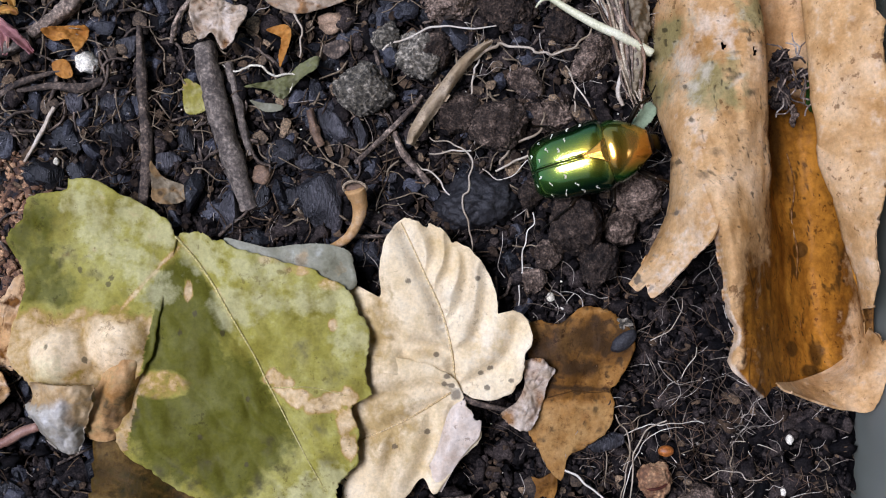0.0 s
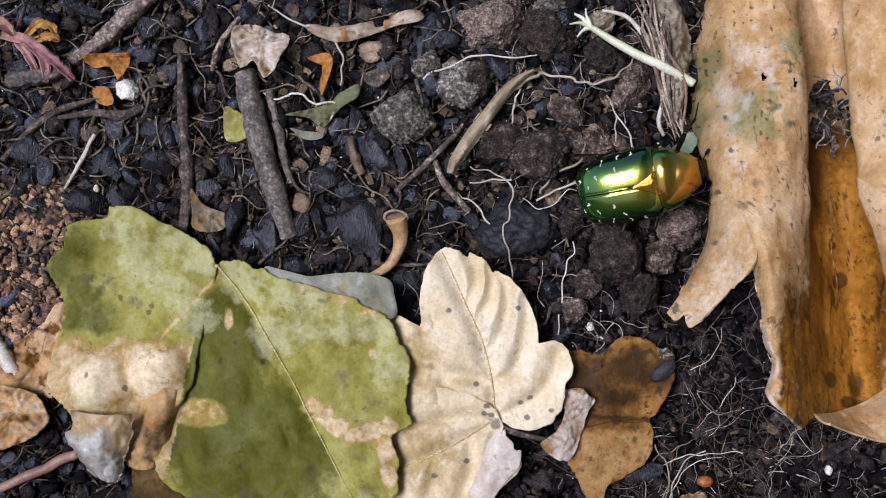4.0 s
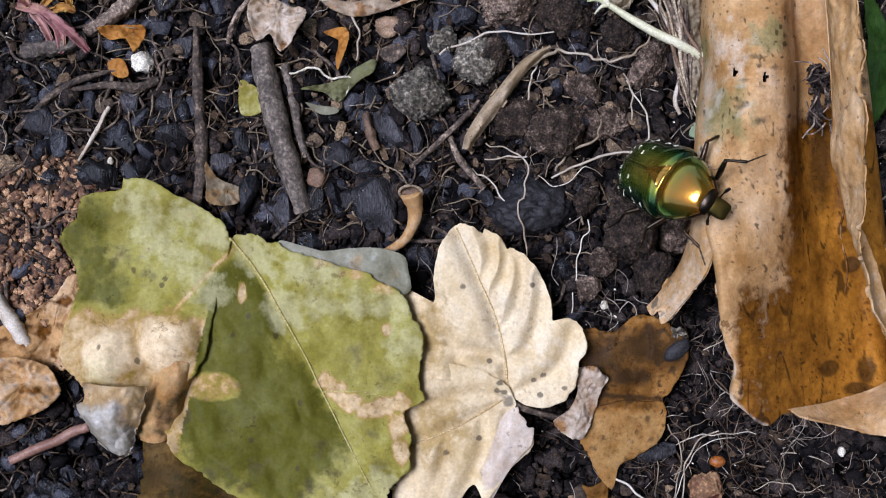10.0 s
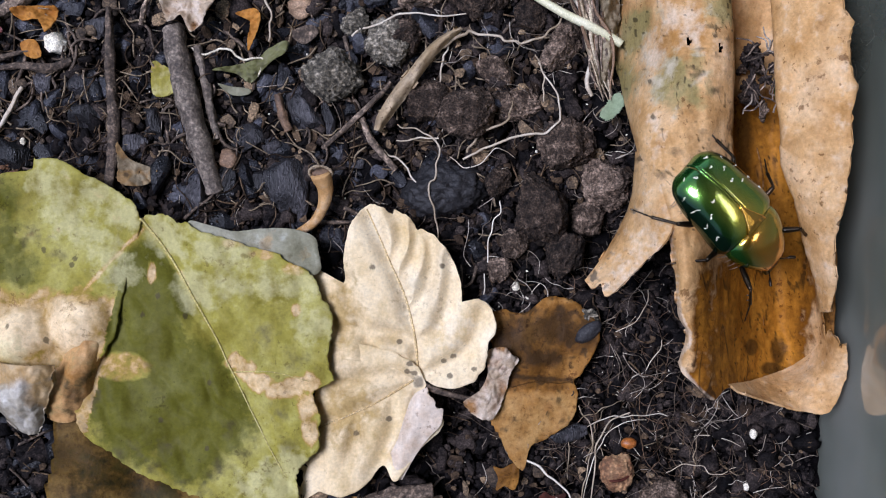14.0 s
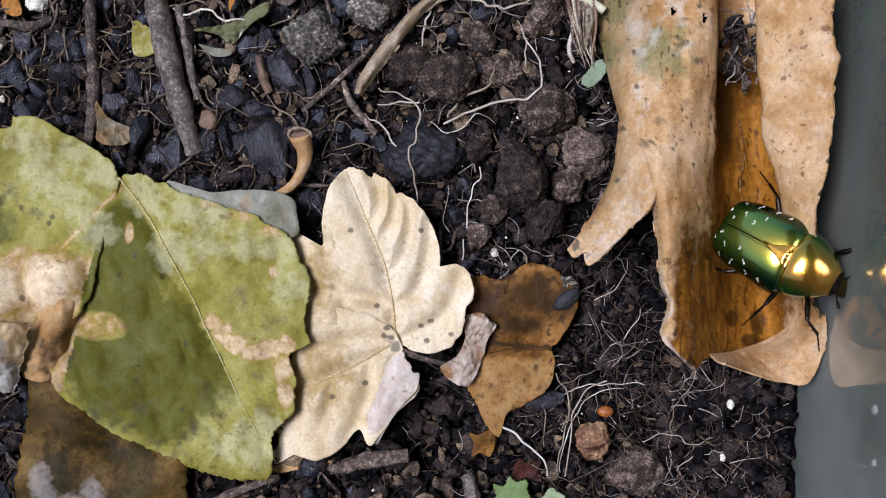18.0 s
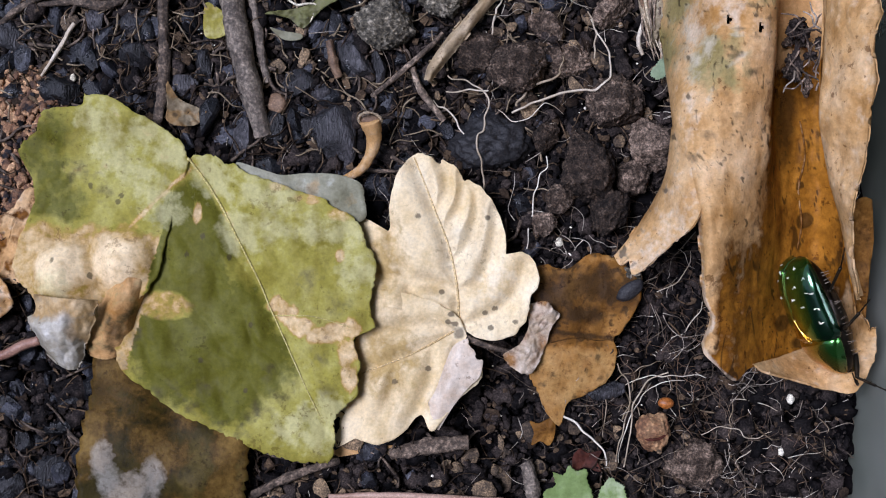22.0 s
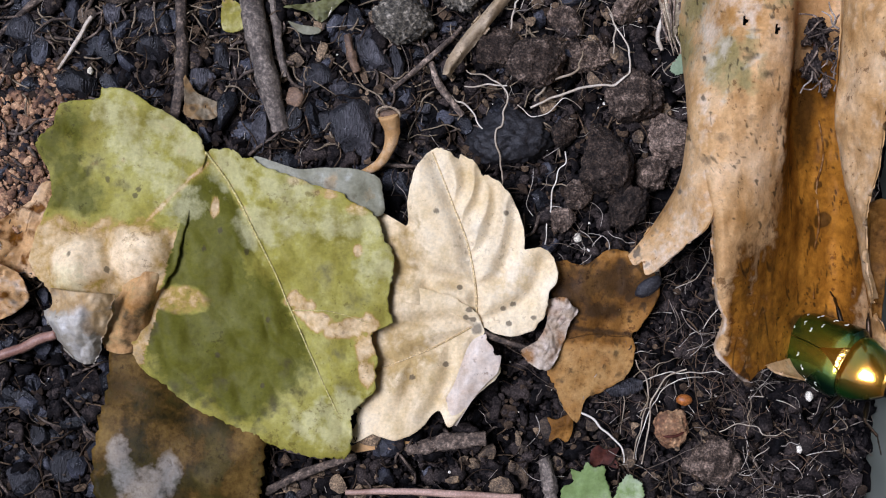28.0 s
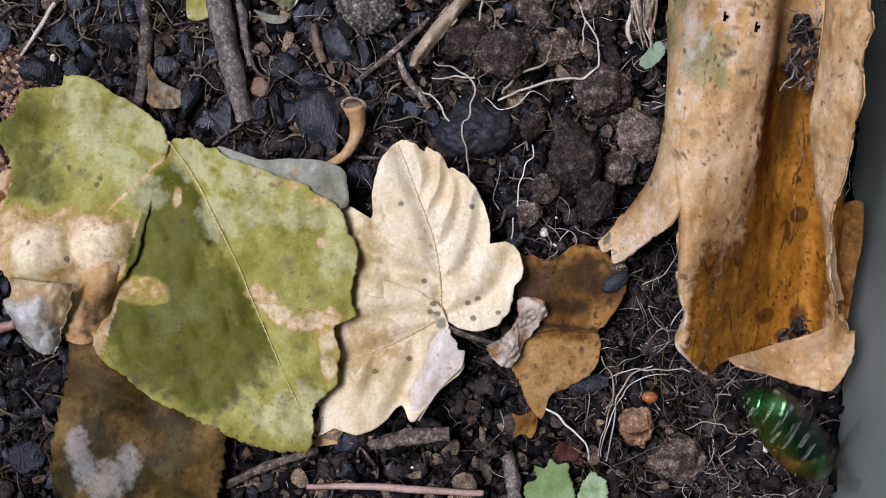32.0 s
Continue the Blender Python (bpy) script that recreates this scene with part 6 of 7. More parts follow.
for at, size, seed in (([(-12.8, 23.1)][0], (3.4, 3.0, 2.0), 41), ([(-5.6, 27.1)][0], (2.6, 2.6, 2.2), 42), ([(-9.9, 29.4)][0], (1.8, 1.9, 1.4), 43), ([(5.9, 37.3)][0], (2.2, 2.0, 1.6), 44)):
    stone("grit_lump", at, size, grit_mat, "speckled grey gritty lump of soil", "stone", seed, 5, 0.4, 0, seed)
stone("brown_pebble", [(-25.7, 11.8)][0], (1.3, 1.4, 1.2), husk_mat, "small rounded brown pebble", "pebble", 51)
stone("brown_pebble", [(-16.8, 31.4)][0], (1.9, 1.4, 1.4), husk_mat, "small rounded brown pebble", "pebble", 52)
stone("white_pebble", [(-48, 26.2)][0], (1.4, 1.3, 1.2), white_mat, "creamy white perlite granule", "granule", 53, sink=0.2)
for at, r, seed in (([(42, -22.1)][0], 0.55, 54), ([(41.5, -29.2)][0], 0.45, 55), ([(11.1, -3.8)][0], 0.5, 56), ([(-51.8, 13.5)][0], 0.4, 57), ([(-21.8, -9.4)][0], 0.3, 58)):
    stone("white_granule", at, (r, r * 1.2, r), white_mat, "tiny white perlite granule", "granule", seed, 2, 0.5, sink=0.1)
stone("orange_seed", [(25.9, -23.5)][0], (1.05, 0.75, 0.7), berry_mat, "small glossy orange-brown seed", "seed", 59, 3, 0.08, sink=-0.6)
def husk():
    x, y = [(24.4, -26.7)][0]
    ob = thing("husk", x, y, 0, "wrinkled open pale brown seed husk on dark soil", "husk")
    shell = part("shell", moved(lump((2.2, 2.3, 1.6), 61, 5, 0.28, 0, 1.1, 0.5), 0, -0.4, 0.7), shell_mat, ob)
    part("slit", tube([(-1.9, -0.9, 1.3), (-0.8, -1.3, 2.1), (0.6, -1.1, 2.15), (1.8, -0.4, 1.5)], [0.1, 0.2, 0.18, 0.1], 6), berry_leaf_mat, shell, "dark reddish slit")


husk()
for dx, dy, r, seed in ((0, 0, 0.8, 81), (0.7, -0.7, 0.6, 82), (-0.8, 0.3, 0.55, 83)):
    mx, my = [(20.4, -7.2)][0]
    stone("mould_speck", (mx + dx, my + dy), (r, r * 0.8, r * 0.4), grit_mat, "grey-white mouldy crumb on the rotting leaf", "mould", seed, 3, 0.9, sink=-1.6)
stone("pellet", [(20.5, -9.4)][0], (2.0, 1.0, 0.8), slate_mat, "smooth dark grey oval pellet on the rotting leaf", "pellet", 61, 4, 0.1, turn=0.65, sink=-0.9)


# ---- countless crumbs, fibres and gravel
def crumbs(count, xr, yr, sizes, seed, level=1, rough=0.45, squash=0.7, lift=0.0, keep=None, power=2.5, chips=False):
    rng = random.Random(seed)
    verts, faces = [], []
    while count > 0:
        x, y = rng.uniform(*xr), rng.uniform(*yr)
        if keep and rng.random() > keep(x, y):
            continue
        count -= 1
        r = sizes[0] + (sizes[1] - sizes[0]) * rng.random() ** power
        size = (r * rng.uniform(0.6, 1.5), r * rng.uniform(0.6, 1.2), r * squash)
        g = chip(size, rng.random(), level, rng.uniform(0, 3), 7) if chips else lump(size, rng.uniform(0, 900), level, rough, 0, 1.3, rng.uniform(0, 3))
        z = ground(x, y) + lift + r * rng.uniform(-0.2, 0.9) + 0.5 * rng.random()
        k = len(verts)
        verts += [(p[0] + x, p[1] + y, p[2] + z) for p in g[0]]
        faces += [tuple(i + k for i in q) for q in g[1]]
    return verts, faces


def leftness(x, y):
    return min(1, max(0.0, (8 - x + 0.3 * y) / 34)) + (0.04 if y > -10 else 0.0)


VIEW_X, VIEW_Y = (-72, 50), (-42.5, 44)
tagged(part("soil_crumbs", crumbs(7500, VIEW_X, VIEW_Y, (0.35, 1.4), 1, 2, 1.0, keep=lambda x, y: 1.1 - 0.1 * leftness(x, y)), crumb_mat), "fine dark brown soil crumbs", "soil", kind="stuff")
tagged(part("fine_soil_grains", crumbs(50000, VIEW_X, VIEW_Y, (0.12, 0.55), 7, 1, 0.5, lift=0.25, power=1.6, chips=True), crumb_mat, smooth=False), "finest grains of dark brown soil", "soil", kind="stuff")
tagged(part("gravel_crumbs", crumbs(1700, VIEW_X, VIEW_Y, (0.35, 1.6), 2, 2, 0.35, keep=leftness, power=2.0, chips=True), chipstuff_mat, smooth=False), "dark blue-grey charcoal gravel mixed into the soil", "gravel", kind="stuff")
red = [(-59.3, 8.8)][0]
tagged(part("terracotta_crumbs", crumbs(2600, (red[0] - 10, red[0] + 7), (red[1] - 18, red[1] + 6), (0.16, 0.65), 3, 2, 0.6, lift=0.9, keep=lambda x, y: 1 if math.hypot((x - red[0]) / 8, (y - red[1] + 5) / 11) < 1 else 0), brick_mat), "heap of orange-brown crumbly brick or bark grit", "grit", kind="stuff")


def fibres(count, seed, keep, length, radius):
    rng = random.Random(seed)
    geos = []
    while len(geos) < count:
        x, y = rng.uniform(*VIEW_X), rng.uniform(*VIEW_Y)
        if rng.random() > keep(x, y):
            continue
        a, l = rng.uniform(0, 6.28), rng.uniform(*length)
        pts = []
        for k in range(5):
            pts.append((x, y, ground(x, y) + 0.9 + rng.uniform(0, 1.5)))
            a += rng.uniform(-0.9, 0.9)
            x, y = min(50.5, x + math.cos(a) * l / 4), y + math.sin(a) * l / 4
        geos.append(tube(pts, [radius * rng.uniform(0.6, 1.3), radius * 0.5], 4, 3))
    return join(*geos)


tagged(part("root_fibres", fibres(1100, 5, lambda x, y: min(1, max(0.12, (x + 12) / 40)) * (0.35 if y < -22 and x < 10 else 1), (2, 8), 0.055), fibre_mat), "tangle of fine pale root hairs on the soil", "roots", kind="stuff")
tagged(part("leaf_litter", crumbs(2600, VIEW_X, VIEW_Y, (0.2, 0.8), 17, 1, 0.5, squash=0.2, lift=0.9, chips=True), litter_mat, smooth=False), "small brown bits of leaf litter and bark in the soil", "litter", kind="stuff")
tagged(part("pale_specks", crumbs(420, VIEW_X, VIEW_Y, (0.05, 0.2), 27, 1, 0.5, lift=0.9, power=2.0, chips=True), white_mat, smooth=False), "tiny white mineral specks strewn over the soil", "grit", kind="stuff")
tagged(part("dry_fibres", fibres(250, 36, lambda x, y: 1.0 if y > 6 and x < 24 else 0.06, (2, 9), 0.13), pale_bark_mat), "thin pale dry stems and bark shreds on the soil", "fibres", kind="stuff")
tagged(part("bark_chips", crumbs(480, VIEW_X, (6, 44), (0.3, 1.1), 37, 2, 0.5, squash=0.3, lift=0.7, keep=lambda x, y: 1.0 if x < 26 else 0.2, chips=True), chipbark_mat, smooth=False), "small chips of brown bark on the soil", "litter", kind="stuff")
tagged(part("leaf_bits", crumbs(160, (-30, 34), (-42.5, -26), (0.4, 1.3), 47, 2, 0.5, squash=0.3, lift=0.7, chips=True), chipbark_mat, smooth=False), "brown bits of rotten leaf and bark on dark soil", "litter", kind="stuff")
tagged(part("root_tangle", fibres(170, 56, lambda x, y: 1.0 if 15 < x < 46 and -36 < y < 2 else 0.0, (2, 8), 0.05), husk_mat), "fine tan root hairs tangled on the soil", "roots", kind="stuff")
tagged(part("bark_fibres", fibres(190, 16, lambda x, y: min(1, max(0.15, (12 - x) / 50)), (4, 12), 0.26), twig_mat), "thin brown twiglets and bark fibres lying on the soil", "fibres", kind="stuff")
tagged(part("dark_fibres", fibres(1000, 6, lambda x, y: min(1, max(0.25, (20 - x) / 50)), (2, 9), 0.12), litter_mat), "thin dark plant fibres on the soil", "fibres", kind="stuff")


# ---- the debris caught in the curled leaf
def debris():
    ob = thing("soil_debris", 44, 0, 0, "clump of dark soil and root hairs caught in the curled leaf", "soil")
    mid = [(40.1, 22.3)][0]
    rng = random.Random(12)
    for k in range(15):
        x, y = mid[0] + rng.uniform(-1.8, 1.8), mid[1] + rng.uniform(-4.2, 4.2)
        part("crumb", moved(lump((rng.uniform(0.35, 1.0), rng.uniform(0.4, 1.2), rng.uniform(0.4, 1.1)), k + 70, 4, 0.9), x - 44, y, rng.uniform(4.4, 8.0)), crumb_mat if k % 3 else clod_mat, ob)
    for k in range(24):
        x, y, a = mid[0] + rng.uniform(-1.5, 1.5), mid[1] + rng.uniform(-4.5, 4.5), rng.uniform(0, 6.3)
        pts = [(x - 44, y, 8.6)]
        for i in range(3):
            a += rng.uniform(-0.7, 0.7)
            x, y = x + 1.0 * math.cos(a), y + 1.0 * math.sin(a)
            pts.append((x - 44, y, 8.8 + rng.uniform(-0.5, 0.9)))
        part("root_hair", tube(pts, [0.14, 0.08], 5), fibre_mat if k % 6 == 0 else twig_mat, ob)
    return ob


debris_clump = debris()


# ---- the beetle: a rose chafer, head towards +x
def dome(stations, across, n_side, cut=0.0, side=0, power=2.4):
    """A rounded shell over stations (x, half width, height, base z); side -1 or 1 takes one half, cut mm clear of the middle."""
    S = spline(stations, across)
    verts, faces = [], []
    lo, hi = (-1.0, 1.0) if side == 0 else ((0.0, 1.0) if side > 0 else (-1.0, 0.0))
    for x, w, h, z in S:
        for k in range(n_side + 1):
            v = lo + (hi - lo) * k / n_side
            v = math.copysign(abs(v) ** 0.8, v)
            y = v * w + (cut * side if abs(v) < 0.999 else 0)
            verts.append((x, y, z + h * max(0.0, 1 - abs(v) ** power) ** 0.55))
    m = n_side + 1
    for i in range(across - 1):
        for k in range(n_side):
            a = i * m + k
            faces.append((a, a + m, a + m + 1, a + 1))
    n = len(verts)
    verts += [(x * 0.98, y * 0.97, z - 0.25) for x, y, z in verts]
    faces += [tuple(n + q for q in reversed(f)) for f in faces]
    rim = [k for k in range(m)] + [i * m + n_side for i in range(1, across)] + [(across - 1) * m + k for k in range(n_side - 1, -1, -1)] + [i * m for i in range(across - 2, 0, -1)]
    for a, b in zip(rim, rim[1:] + rim[:1]):
        faces.append((a, b, n + b, n + a))
    return verts, faces


ELYTRA = [(-8.7, 1.7, 0.3, -1.1), (-8.4, 2.7, 1.2, -0.9), (-7.5, 3.65, 2.1, -0.7), (-5.4, 4.3, 2.75, -0.6), (-2.6, 4.5, 3.0, -0.6), (-0.6, 4.75, 3.0, -0.6), (0.8, 4.7, 2.75, -0.6), (1.5, 4.2, 2.35, -0.6)]
LEGS = []


BODY = 0.98


def piece(name, geo, material, parent, label="", at=None):
    """A part of the beetle, at its true size."""
    return part(name, ([tuple(BODY * c for c in p) for p in geo[0]], geo[1]), material, parent, label, at=tuple(BODY * c for c in at) if at else None)


def beetle():
    bug = thing("rose_chafer", 0, 0, 5, "shiny metallic green and gold rose chafer beetle with white flecks", "beetle")
    for side in (-1, 1):
        el = piece("wing_case", dome(ELYTRA, 44, 18, 0.05, side), green_shell, bug, "metallic green-gold wing case with white flecks")
        S = spline(ELYTRA, 60)
        rng = random.Random(40 + side)
        for fx, fv, l in ((-7.9, 0.60, 0.55), (-7.2, 0.26, 0.5), (-6.7, 0.84, 0.5), (-6.0, 0.52, 0.7), (-4.9, 0.80, 0.75), (-4.5, 0.38, 0.5), (-3.1, 0.64, 0.55), (-2.7, 0.90, 0.4), (-0.9, 0.86, 0.35)):
            fx, fv = fx + rng.uniform(-0.25, 0.25), fv + rng.uniform(-0.05, 0.05)
            pts = []
            for q in (-0.5, -0.15, 0.2, 0.5):
                xx, vv = fx + rng.uniform(-0.22, 0.22), min(0.96, fv + q * l / 4.5)
                j = int(np.argmin(np.abs(S[:, 0] - xx)))
                pts.append((xx, side * vv * S[j][1], S[j][3] + S[j][2] * max(0, 1 - vv ** 2.4) ** 0.55 + 0.01))
            piece("white_fleck", tube(pts, [0.04, rng.uniform(0.07, 0.13), 0.06, rng.uniform(0.08, 0.14), 0.04], 5, 3, 0.7, fx), white_mat, el)
        piece("seam", tube([(x, side * 0.16, h - 0.66) for x, h in ((-8.0, 2.05), (-5, 2.9), (-3, 3.0), (-1.6, 2.97))], [0.1, 0.14, 0.1], 5), green_shell, el)
    piece("scutellum", blade((0.4, 0), [(1.55, 1.55), (1.6, 0.8), (1.6, -0.8), (1.55, -1.55), (0.5, -1.0), (-0.7, -0.45), (-1.7, 0), (-0.7, 0.45), (0.5, 1.0)], lambda x, y: 2.47 - 0.1 * abs(y) + 0.03 * (1 - x) - (0.3 if x > 1.2 else 0), 6, 60, 0, 1, 0.3, jag=0.0), copper_shell, bug, "copper triangular plate between the wing cases")
    piece("pronotum", dome([(1.25, 3.6, 2.2, -0.5), (1.6, 4.05, 2.6, -0.5), (2.6, 4.1, 2.7, -0.5), (4.0, 3.6, 2.45, -0.6), (5.4, 2.75, 1.85, -0.75), (6.4, 1.95, 1.2, -0.85), (6.8, 1.6, 0.7, -0.9)], 32, 34), copper_shell, bug, "coppery gold pronotum")
    head = piece("head", dome([(5.7, 1.35, 0.4, -1.2), (6.5, 1.25, 0.7, -1.7), (7.1, 1.15, 0.75, -2.3), (7.6, 1.1, 0.6, -2.9), (7.95, 0.95, 0.35, -3.3), (8.05, 0.6, 0.05, -3.5)], 20, 14), head_shell, bug, "small squared green-gold head")
    for side in (-1, 1):
        piece("eye", moved(lump((0.42, 0.36, 0.38), 3, 2, 0), 6.6, side * 1.3, -1.5), dark_shell, head)
        piece("antenna", tube([(7.3, side * 1.0, -1.8), (7.8, side * 1.6, -1.5), (8.1, side * 2.0, -1.4), (8.5, side * 2.4, -1.3)], [0.1, 0.08, 0.22, 0.18], 6), dark_shell, head)
    piece("abdomen", moved(lump((8.0, 4.0, 2.4), 11, 3, 0.06), -0.6, 0, -1.3), dark_shell, bug, "dark hairy underside")
    for side in (-1, 1):
        rng = random.Random(60 + side)
        for k in range(22):
            x, l, a = -6.5 + 0.5 * k + rng.uniform(-0.35, 0.35), rng.uniform(0.35, 1.0), rng.uniform(-0.6, 0.2)
            piece("pale_hair", tube([(x, side * 3.6, -1.5), (x + 0.5 * a * l, side * (3.6 + 0.45 * l), -1.8), (x + a * l, side * (3.6 + 0.7 * l), -2.0 - 0.5 * l)], [0.05, 0.02], 4, 2), fibre_mat, bug)
        for x0, knee, ankle, toe in ((4.6, (6.6, 4.9, -0.6), (8.2, 5.6, -2.2), (9.4, 7.2, -3.4)), (1.2, (0.6, 6.2, -0.7), (-0.6, 7.6, -2.4), (-1.8, 9.2, -3.6)), (-2.4, (-5.0, 5.4, -0.9), (-7.4, 6.3, -2.6), (-9.8, 7.0, -3.6))):
            hip = (x0, side * 3.0, -2.2)
            rel = lambda p: (p[0] - hip[0], side * p[1] - hip[1], p[2] - hip[2])
            leg = piece("leg", tube([(0, 0, 0), tuple(0.5 * c for c in rel(knee)), rel(knee)], [0.30, 0.38, 0.24], 8), dark_shell, bug, "bronze-brown jointed leg", at=hip)
            shin = [rel(knee), tuple(0.5 * (a + b) for a, b in zip(rel(knee), rel(ankle))), rel(ankle)]
            piece("shin", tube(shin, [0.16, 0.18, 0.22], 7), dark_shell, leg)
            mid = [tuple(a + (b - a) * q for a, b in zip(rel(ankle), rel(toe))) for q in (0, 0.25, 0.5, 0.75, 1)]
            piece("foot", tube(mid, [0.13, 0.08, 0.13, 0.08, 0.12, 0.07, 0.11, 0.04], 6, 5), dark_shell, leg)
            for q in (0.35, 0.7):
                p = tuple(a + (b - a) * q for a, b in zip(rel(knee), rel(ankle)))
                piece("spine", tube([p, (p[0] - 0.35, p[1] + side * 0.35, p[2] - 0.1)], [0.14, 0.03], 4, 2), dark_shell, leg)
            LEGS.append((leg, tuple(BODY * c for c in hip), side, x0))
    return bug


chafer = beetle()

# ---- what moves
# seconds, place (mm), turn about x, y, z (degrees): the curled leaf tips as the beetle climbs it
LEAF_ROWS = [
    (0, 44.32, 0.18, -1.30, -4.2, 2.9, 0.1),
    (0.5, 44.24, 0.17, -1.15, -4.2, 2.8, 0.0),
    (1, 44.22, 0.12, -1.45, -4.6, 2.7, 0.0),
    (1.5, 44.31, 0.13, -1.18, -4.5, 2.3, 0.1),
    (2, 44.27, 0.08, -1.30, -4.1, 2.4, 0.0),
    (2.5, 44.29, 0.11, -1.20, -4.2, 2.5, 0.0),
    (3, 44.26, 0.15, -1.34, -4.0, 2.2, 0.0),
    (3.5, 44.08, 0.10, -1.00, -4.4, 1.9, 0.0),
    (4, 44.31, 0.15, -1.24, -4.8, 1.0, -0.3),
    (4.5, 44.19, 0.02, -1.23, -4.6, 0.8, -0.1),
    (6.5, 43.94, -0.10, -1.15, -4.7, 0.2, -1.0),
    (7, 43.67, -0.16, -0.80, -3.3, -0.8, -0.5),
    (7.5, 43.71, -0.13, 0.20, -0.6, -5.2, 0.5),
    (8, 43.47, 0.29, 2.03, 3.3, -18.7, 1.4),
    (8.5, 43.48, 0.21, 2.08, 3.0, -18.8, 1.5),
    (9, 43.45, 0.17, 2.18, 2.6, -19.0, 1.7),
    (9.5, 43.40, 0.05, 2.13, 2.6, -18.5, 1.4),
    (10, 43.24, 0.08, 2.53, 3.4, -19.0, 1.2),
    (10.5, 43.19, -0.01, 2.59, 3.6, -16.5, 1.8),
    (11, 43.92, 0.10, 1.48, 3.0, -11.1, 2.1),
    (11.5, 44.06, -0.43, -0.32, -2.3, -1.2, -0.6),
    (12, 44.10, -0.01, 0.00, 0.0, -1.3, -0.0),
    (12.5, 44.02, -0.00, 0.00, 0.0, -0.4, 0.0),
    (13, 44.00, -0.00, -0.00, -0.0, 0.0, -0.0),
    (13.5, 44.00, -0.00, 0.00, 0.0, 0.3, -0.1),
    (14, 44.00, -0.00, 0.00, 0.0, 0.4, -0.1),
    (14.5, 43.98, 0.00, 0.00, 0.0, 0.6, -0.1),
    (16.5, 44.28, -0.34, -0.51, -1.2, 0.6, -0.2),
    (17, 44.35, -0.28, -0.95, 0.0, 1.1, 0.1),
    (17.5, 44.41, -0.18, -1.21, 0.7, 1.4, 0.2),
    (18, 44.34, -0.29, -1.11, 0.1, 1.7, 0.3),
    (18.5, 44.15, -0.25, -1.42, 0.2, 2.1, 0.1),
    (19, 42.75, -0.00, 0.43, 10.0, -1.0, 0.9),
    (19.5, 42.54, -0.65, 0.37, 9.9, -0.9, 0.5),
    (20, 42.80, -0.68, 0.46, 9.1, -1.4, 0.7),
    (20.5, 42.68, -0.78, 0.39, 8.7, -1.5, 0.7),
    (21, 42.34, -1.24, 1.16, 7.4, -2.7, 0.4),
    (21.5, 42.85, -1.14, 1.47, 7.1, -3.9, 0.3),
    (22, 42.95, -1.06, 1.30, 7.2, -4.3, 0.4),
    (22.5, 42.78, -1.14, 1.36, 7.6, -4.2, 0.4),
    (23, 42.86, -1.05, 1.60, 6.9, -4.4, 0.3),
    (23.5, 42.90, -1.05, 1.24, 6.6, -4.9, 0.0),
    (24, 42.83, -0.98, 1.54, 6.1, -4.8, 0.1),
    (24.5, 42.85, -1.04, 1.30, 6.6, -4.9, 0.2),
    (25, 42.91, -1.06, 1.13, 7.0, -4.6, 0.3),
    (25.5, 42.90, -1.15, 1.23, 7.8, -5.2, 0.2),
    (27.5, 42.81, -1.37, 1.22, 9.4, -6.5, -0.1),
    (28, 42.78, -1.38, 1.30, 9.3, -6.5, -0.0),
    (28.5, 42.52, -1.61, 1.37, 9.2, -5.7, -0.3),
    (29, 42.11, -1.78, 1.03, 10.1, -4.9, -0.5),
    (29.5, 42.08, -1.80, 1.16, 9.7, -4.7, -0.6),
    (30, 42.48, -1.48, 1.52, 9.7, -4.7, -0.4),
    (30.5, 42.51, -1.70, 1.19, 11.1, -5.4, -1.1),
    (31, 42.90, -1.64, 1.47, 10.8, -6.3, -1.2),
    (31.5, 43.70, -3.22, 1.02, 15.5, -11.1, -6.0),
    (32, 44.11, -0.87, 0.12, 13.8, -9.1, -3.0),
]
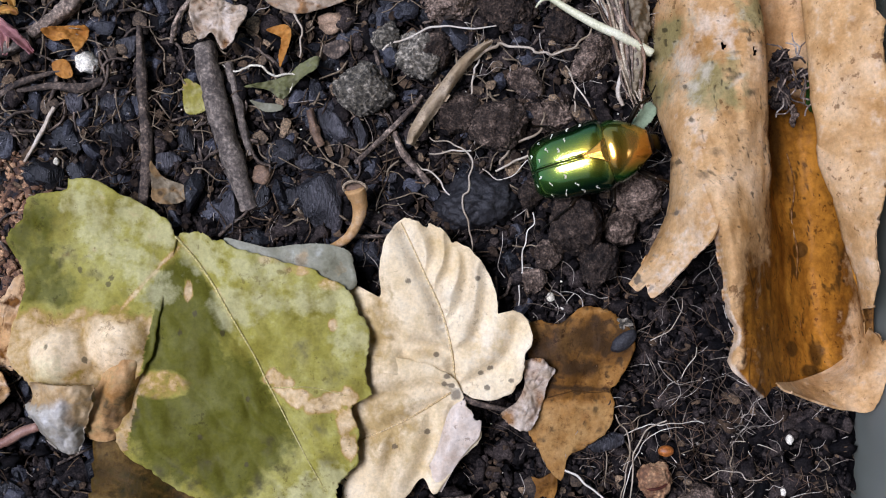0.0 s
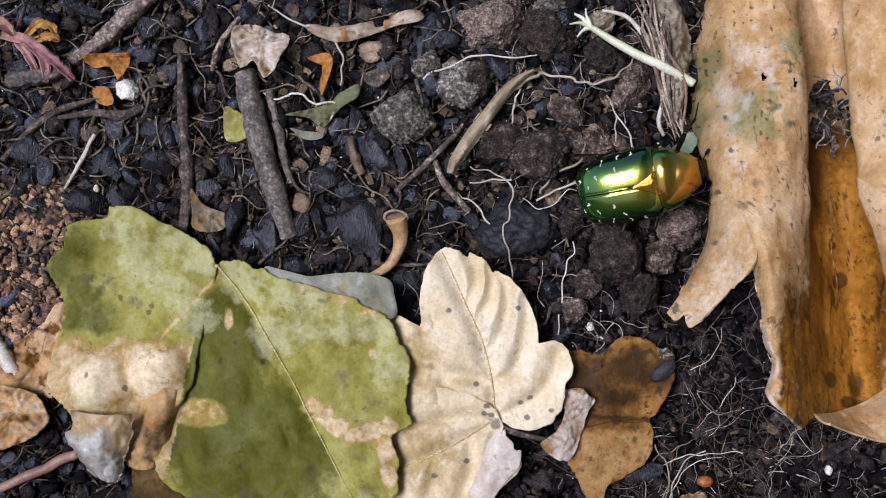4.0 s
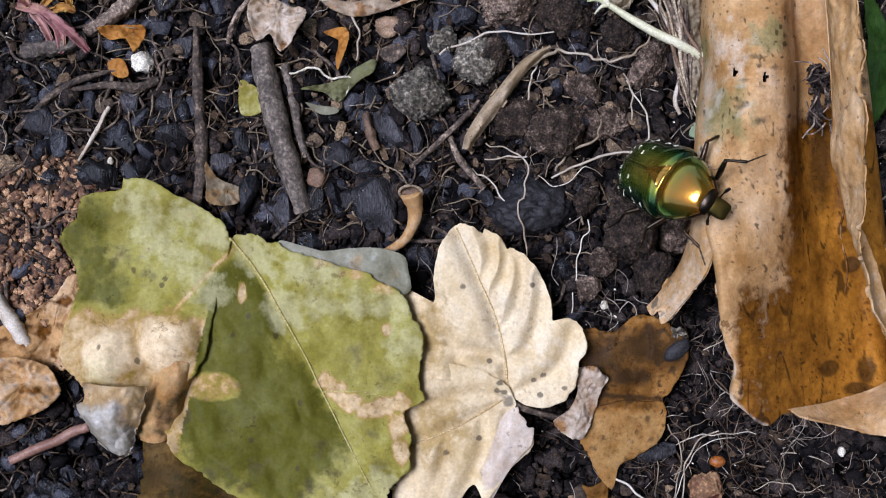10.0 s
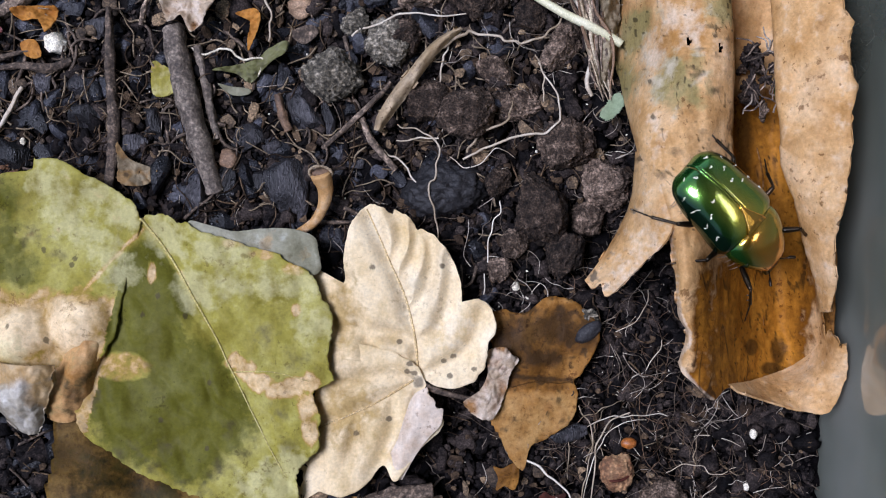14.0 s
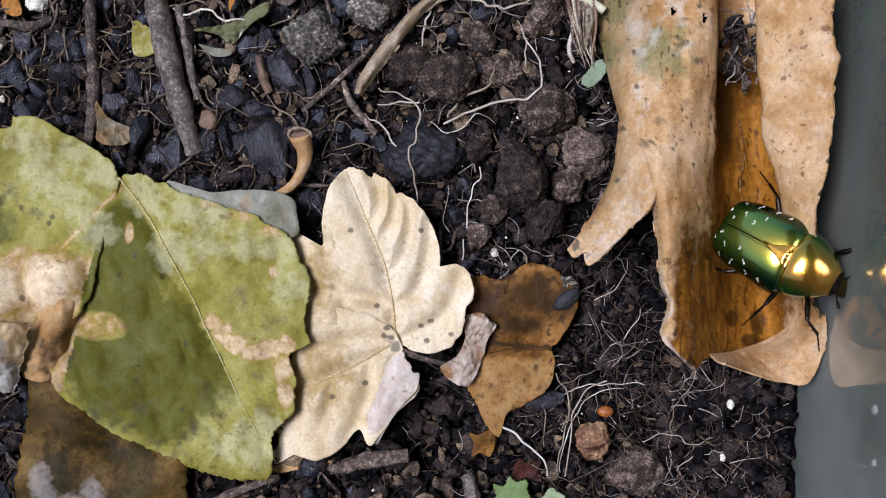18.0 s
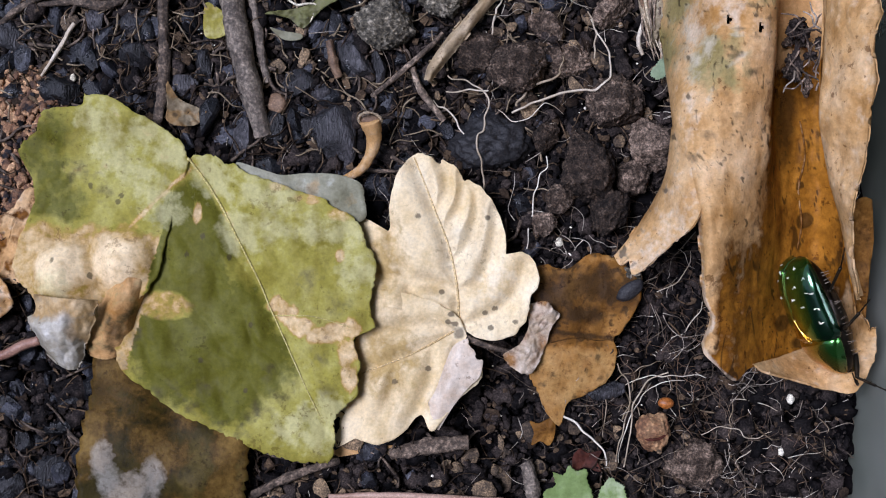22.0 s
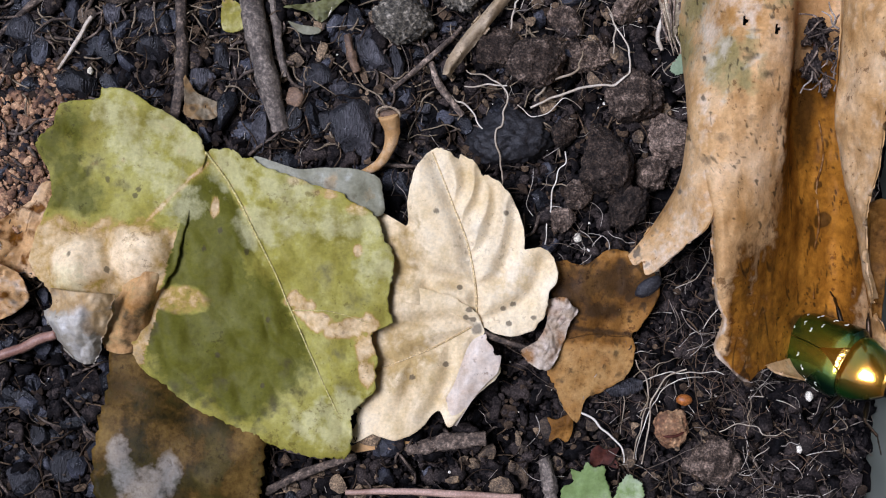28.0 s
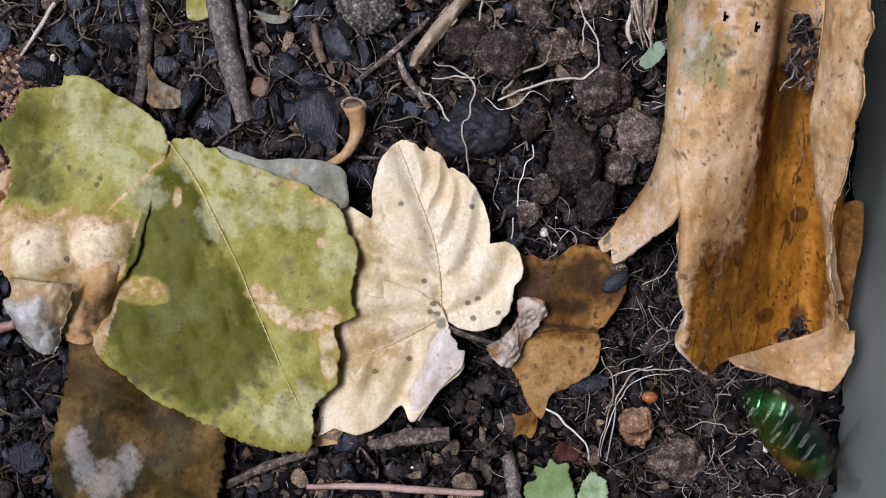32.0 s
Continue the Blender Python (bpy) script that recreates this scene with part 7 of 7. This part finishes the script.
# seconds, middle of the body (mm), heading, pitch up, roll to its right (degrees)
BEETLE_ROWS = [
    (0, 16.4, 14.0, 5.0, 15, 11, -6),
    (1, 15.9, 14.5, 5.0, 15, 11, -4),
    (2, 16.8, 13.6, 5.0, 13, 11, 0),
    (3, 17.2, 13.6, 5.4, 11, 12, 4),
    (4, 17.2, 14.3, 5.8, 12, 13, 8),
    (4.5, 17.0, 14.3, 6.2, 10, 10, 12),
    (5.5, 17.6, 15.4, 7.0, 13, 22, 16),
    (6.5, 17.5, 16.3, 8.0, 14, 40, 20),
    (7, 16.8, 16.4, 8.5, 10, 54, 20),
    (7.5, 16.4, 15.5, 9.5, 6, 64, 18),
    (8, 15.7, 14.2, 10.5, -10, 70, 14),
    (8.5, 16.6, 13.8, 10.5, -16, 72, 12),
    (9, 16.4, 13.4, 10.8, -20, 70, 10),
    (9.5, 16.9, 12.6, 12.0, -28, 64, 8),
    (10, 16.6, 11.4, 13.2, -36, 58, 6),
    (10.5, 20.8, 10.3, 17.0, -27, 34, 2),
    (11, 26.8, 9.2, 18.0, -17, 14, -4),
    (11.5, 31.6, 10.0, 19.5, -24, -4, -12),
    (12, 32.8, 8.2, 19.5, -38, -7, -16),
    (12.5, 33.3, 5.9, 19.5, -45, -8, -16),
    (13, 34.0, 5.3, 19.5, -47, -8, -16),
    (13.5, 34.3, 4.7, 19.0, -47, -8, -15),
    (14, 35.1, 4.8, 18.5, -44, -7, -14),
    (14.5, 36.6, 3.5, 17.5, -40, -4, -12),
    (15.5, 38.9, 1.4, 16.0, -37, 4, -4),
    (16.5, 40.9, -0.3, 13.5, -34, 18, 4),
    (17, 42.8, -1.1, 13.5, -28, 30, 6),
    (17.5, 43.3, -1.6, 13.5, -29, 31, 6),
    (18, 44.1, -2.8, 13.5, -30, 29, 4),
    (18.3, 43.4, -2.8, 13.5, -32, 14, 2),
    (18.6, 41.9, -8.4, 9.0, -42, -6, 40),
    (19, 41.6, -12.0, 7.0, -64, -8, 94),
    (19.5, 41.4, -12.2, 7.0, -65, -8, 98),
    (20, 41.7, -12.1, 7.0, -66, -8, 98),
    (20.5, 42.1, -11.9, 7.0, -65, -8, 95),
    (21, 41.9, -11.9, 7.8, -63, -6, 88),
    (22, 41.9, -12.0, 8.2, -64, -6, 82),
    (23, 43.0, -13.1, 8.6, -62, -4, 62),
    (24, 44.8, -12.6, 9.4, -55, 8, 30),
    (25, 44.2, -14.4, 9.8, -60, 24, 18),
    (25.5, 44.2, -14.3, 10.0, -56, 30, 10),
    (26.5, 43.6, -15.0, 9.0, -42, 46, 4),
    (27.5, 42.9, -16.4, 9.0, -30, 50, 0),
    (28, 42.6, -16.6, 9.0, -26, 50, 0),
    (29, 42.1, -18.4, 9.0, -29, 48, 0),
    (30, 42.8, -18.3, 9.8, -32, 34, -2),
    (30.5, 42.8, -18.3, 10.5, -36, 24, -2),
    (31, 43.6, -17.5, 11.0, -41, 16, -4),
    (31.5, 43.0, -21.9, 11.5, -44, 10, -6),
    (31.7, 43.3, -22.6, 11.0, -45, -4, -12),
    (31.9, 42.9, -23.3, 10.0, -46, -8, -6),
    (32, 42.7, -27.4, 5.0, -48, -25, 70),
]


# seconds, degrees by which the side flap of the leaf is bent down (minus: up), and by which it shifts (mm)
FLAP_ROWS = [(0, 0, 0), (7, 0, 0), (8, -24, 0.2), (10, -24, 0.2), (10.6, -18, 0.1), (11.5, 0, 0), (18.3, 4, -0.2), (19, -30, -1.0), (20.5, -28, -0.8), (22, -22, 0.0), (25, -22, 0.2), (28, -22, 0.0), (32, -22, 0.0)]


def stir(t):
    """How briskly the beetle works its legs."""
    return 0.35 if t < 4 else 1.0 if t < 12 else 0.3 if t < 14.5 else 0.6 if t < 18 else 1.2 if t < 21 else 0.7


def motions():
    leaf_rows = [(t, pose(x * MM, y * MM, z * MM, rx, ry, rz)) for t, x, y, z, rx, ry, rz in LEAF_ROWS]
    walk(curled, leaf_rows)
    walk(debris_clump, leaf_rows)
    at, axis = flap_hinge
    walk(side_flap, [(t, Matrix.Translation((at + V((dx, 0, 0))) * MM) @ Matrix.Rotation(radians(a), 4, axis)) for t, a, dx in FLAP_ROWS])
    sx, sy = loose_scrap.location.x, loose_scrap.location.y
    walk(loose_scrap, [(0, pose(sx, sy, 0)), (31.1, pose(sx, sy, 0)), (31.4, pose(sx, sy, 0.0006, 0, -24, 6)), (31.8, pose(sx, sy, 0.0006, 0, -24, 6)), (32, pose(sx - 0.0004, sy, 0.0012, 6, 20, -8))])
    walk(chafer, [(t, pose(x * MM, y * MM, z * MM, 0, 0, h) @ pose(0, 0, 0, 0, -p, 0) @ pose(0, 0, 0, r, 0, 0)) for t, x, y, z, h, p, r in BEETLE_ROWS])
    for k, (leg, hip, side, x0) in enumerate(LEGS):
        phase = (0 if (k % 2) == 0 else math.pi) + (math.pi if side > 0 else 0)
        rows = []
        for i in range(129):
            t = i * 0.25
            s = stir(t)
            rows.append((t, pose(hip[0] * MM, hip[1] * MM, hip[2] * MM, side * 5 * s * math.sin(5.1 * t + phase + 1.2), 0, 13 * s * math.sin(5.1 * t + phase))))
        walk(leg, rows)


motions()
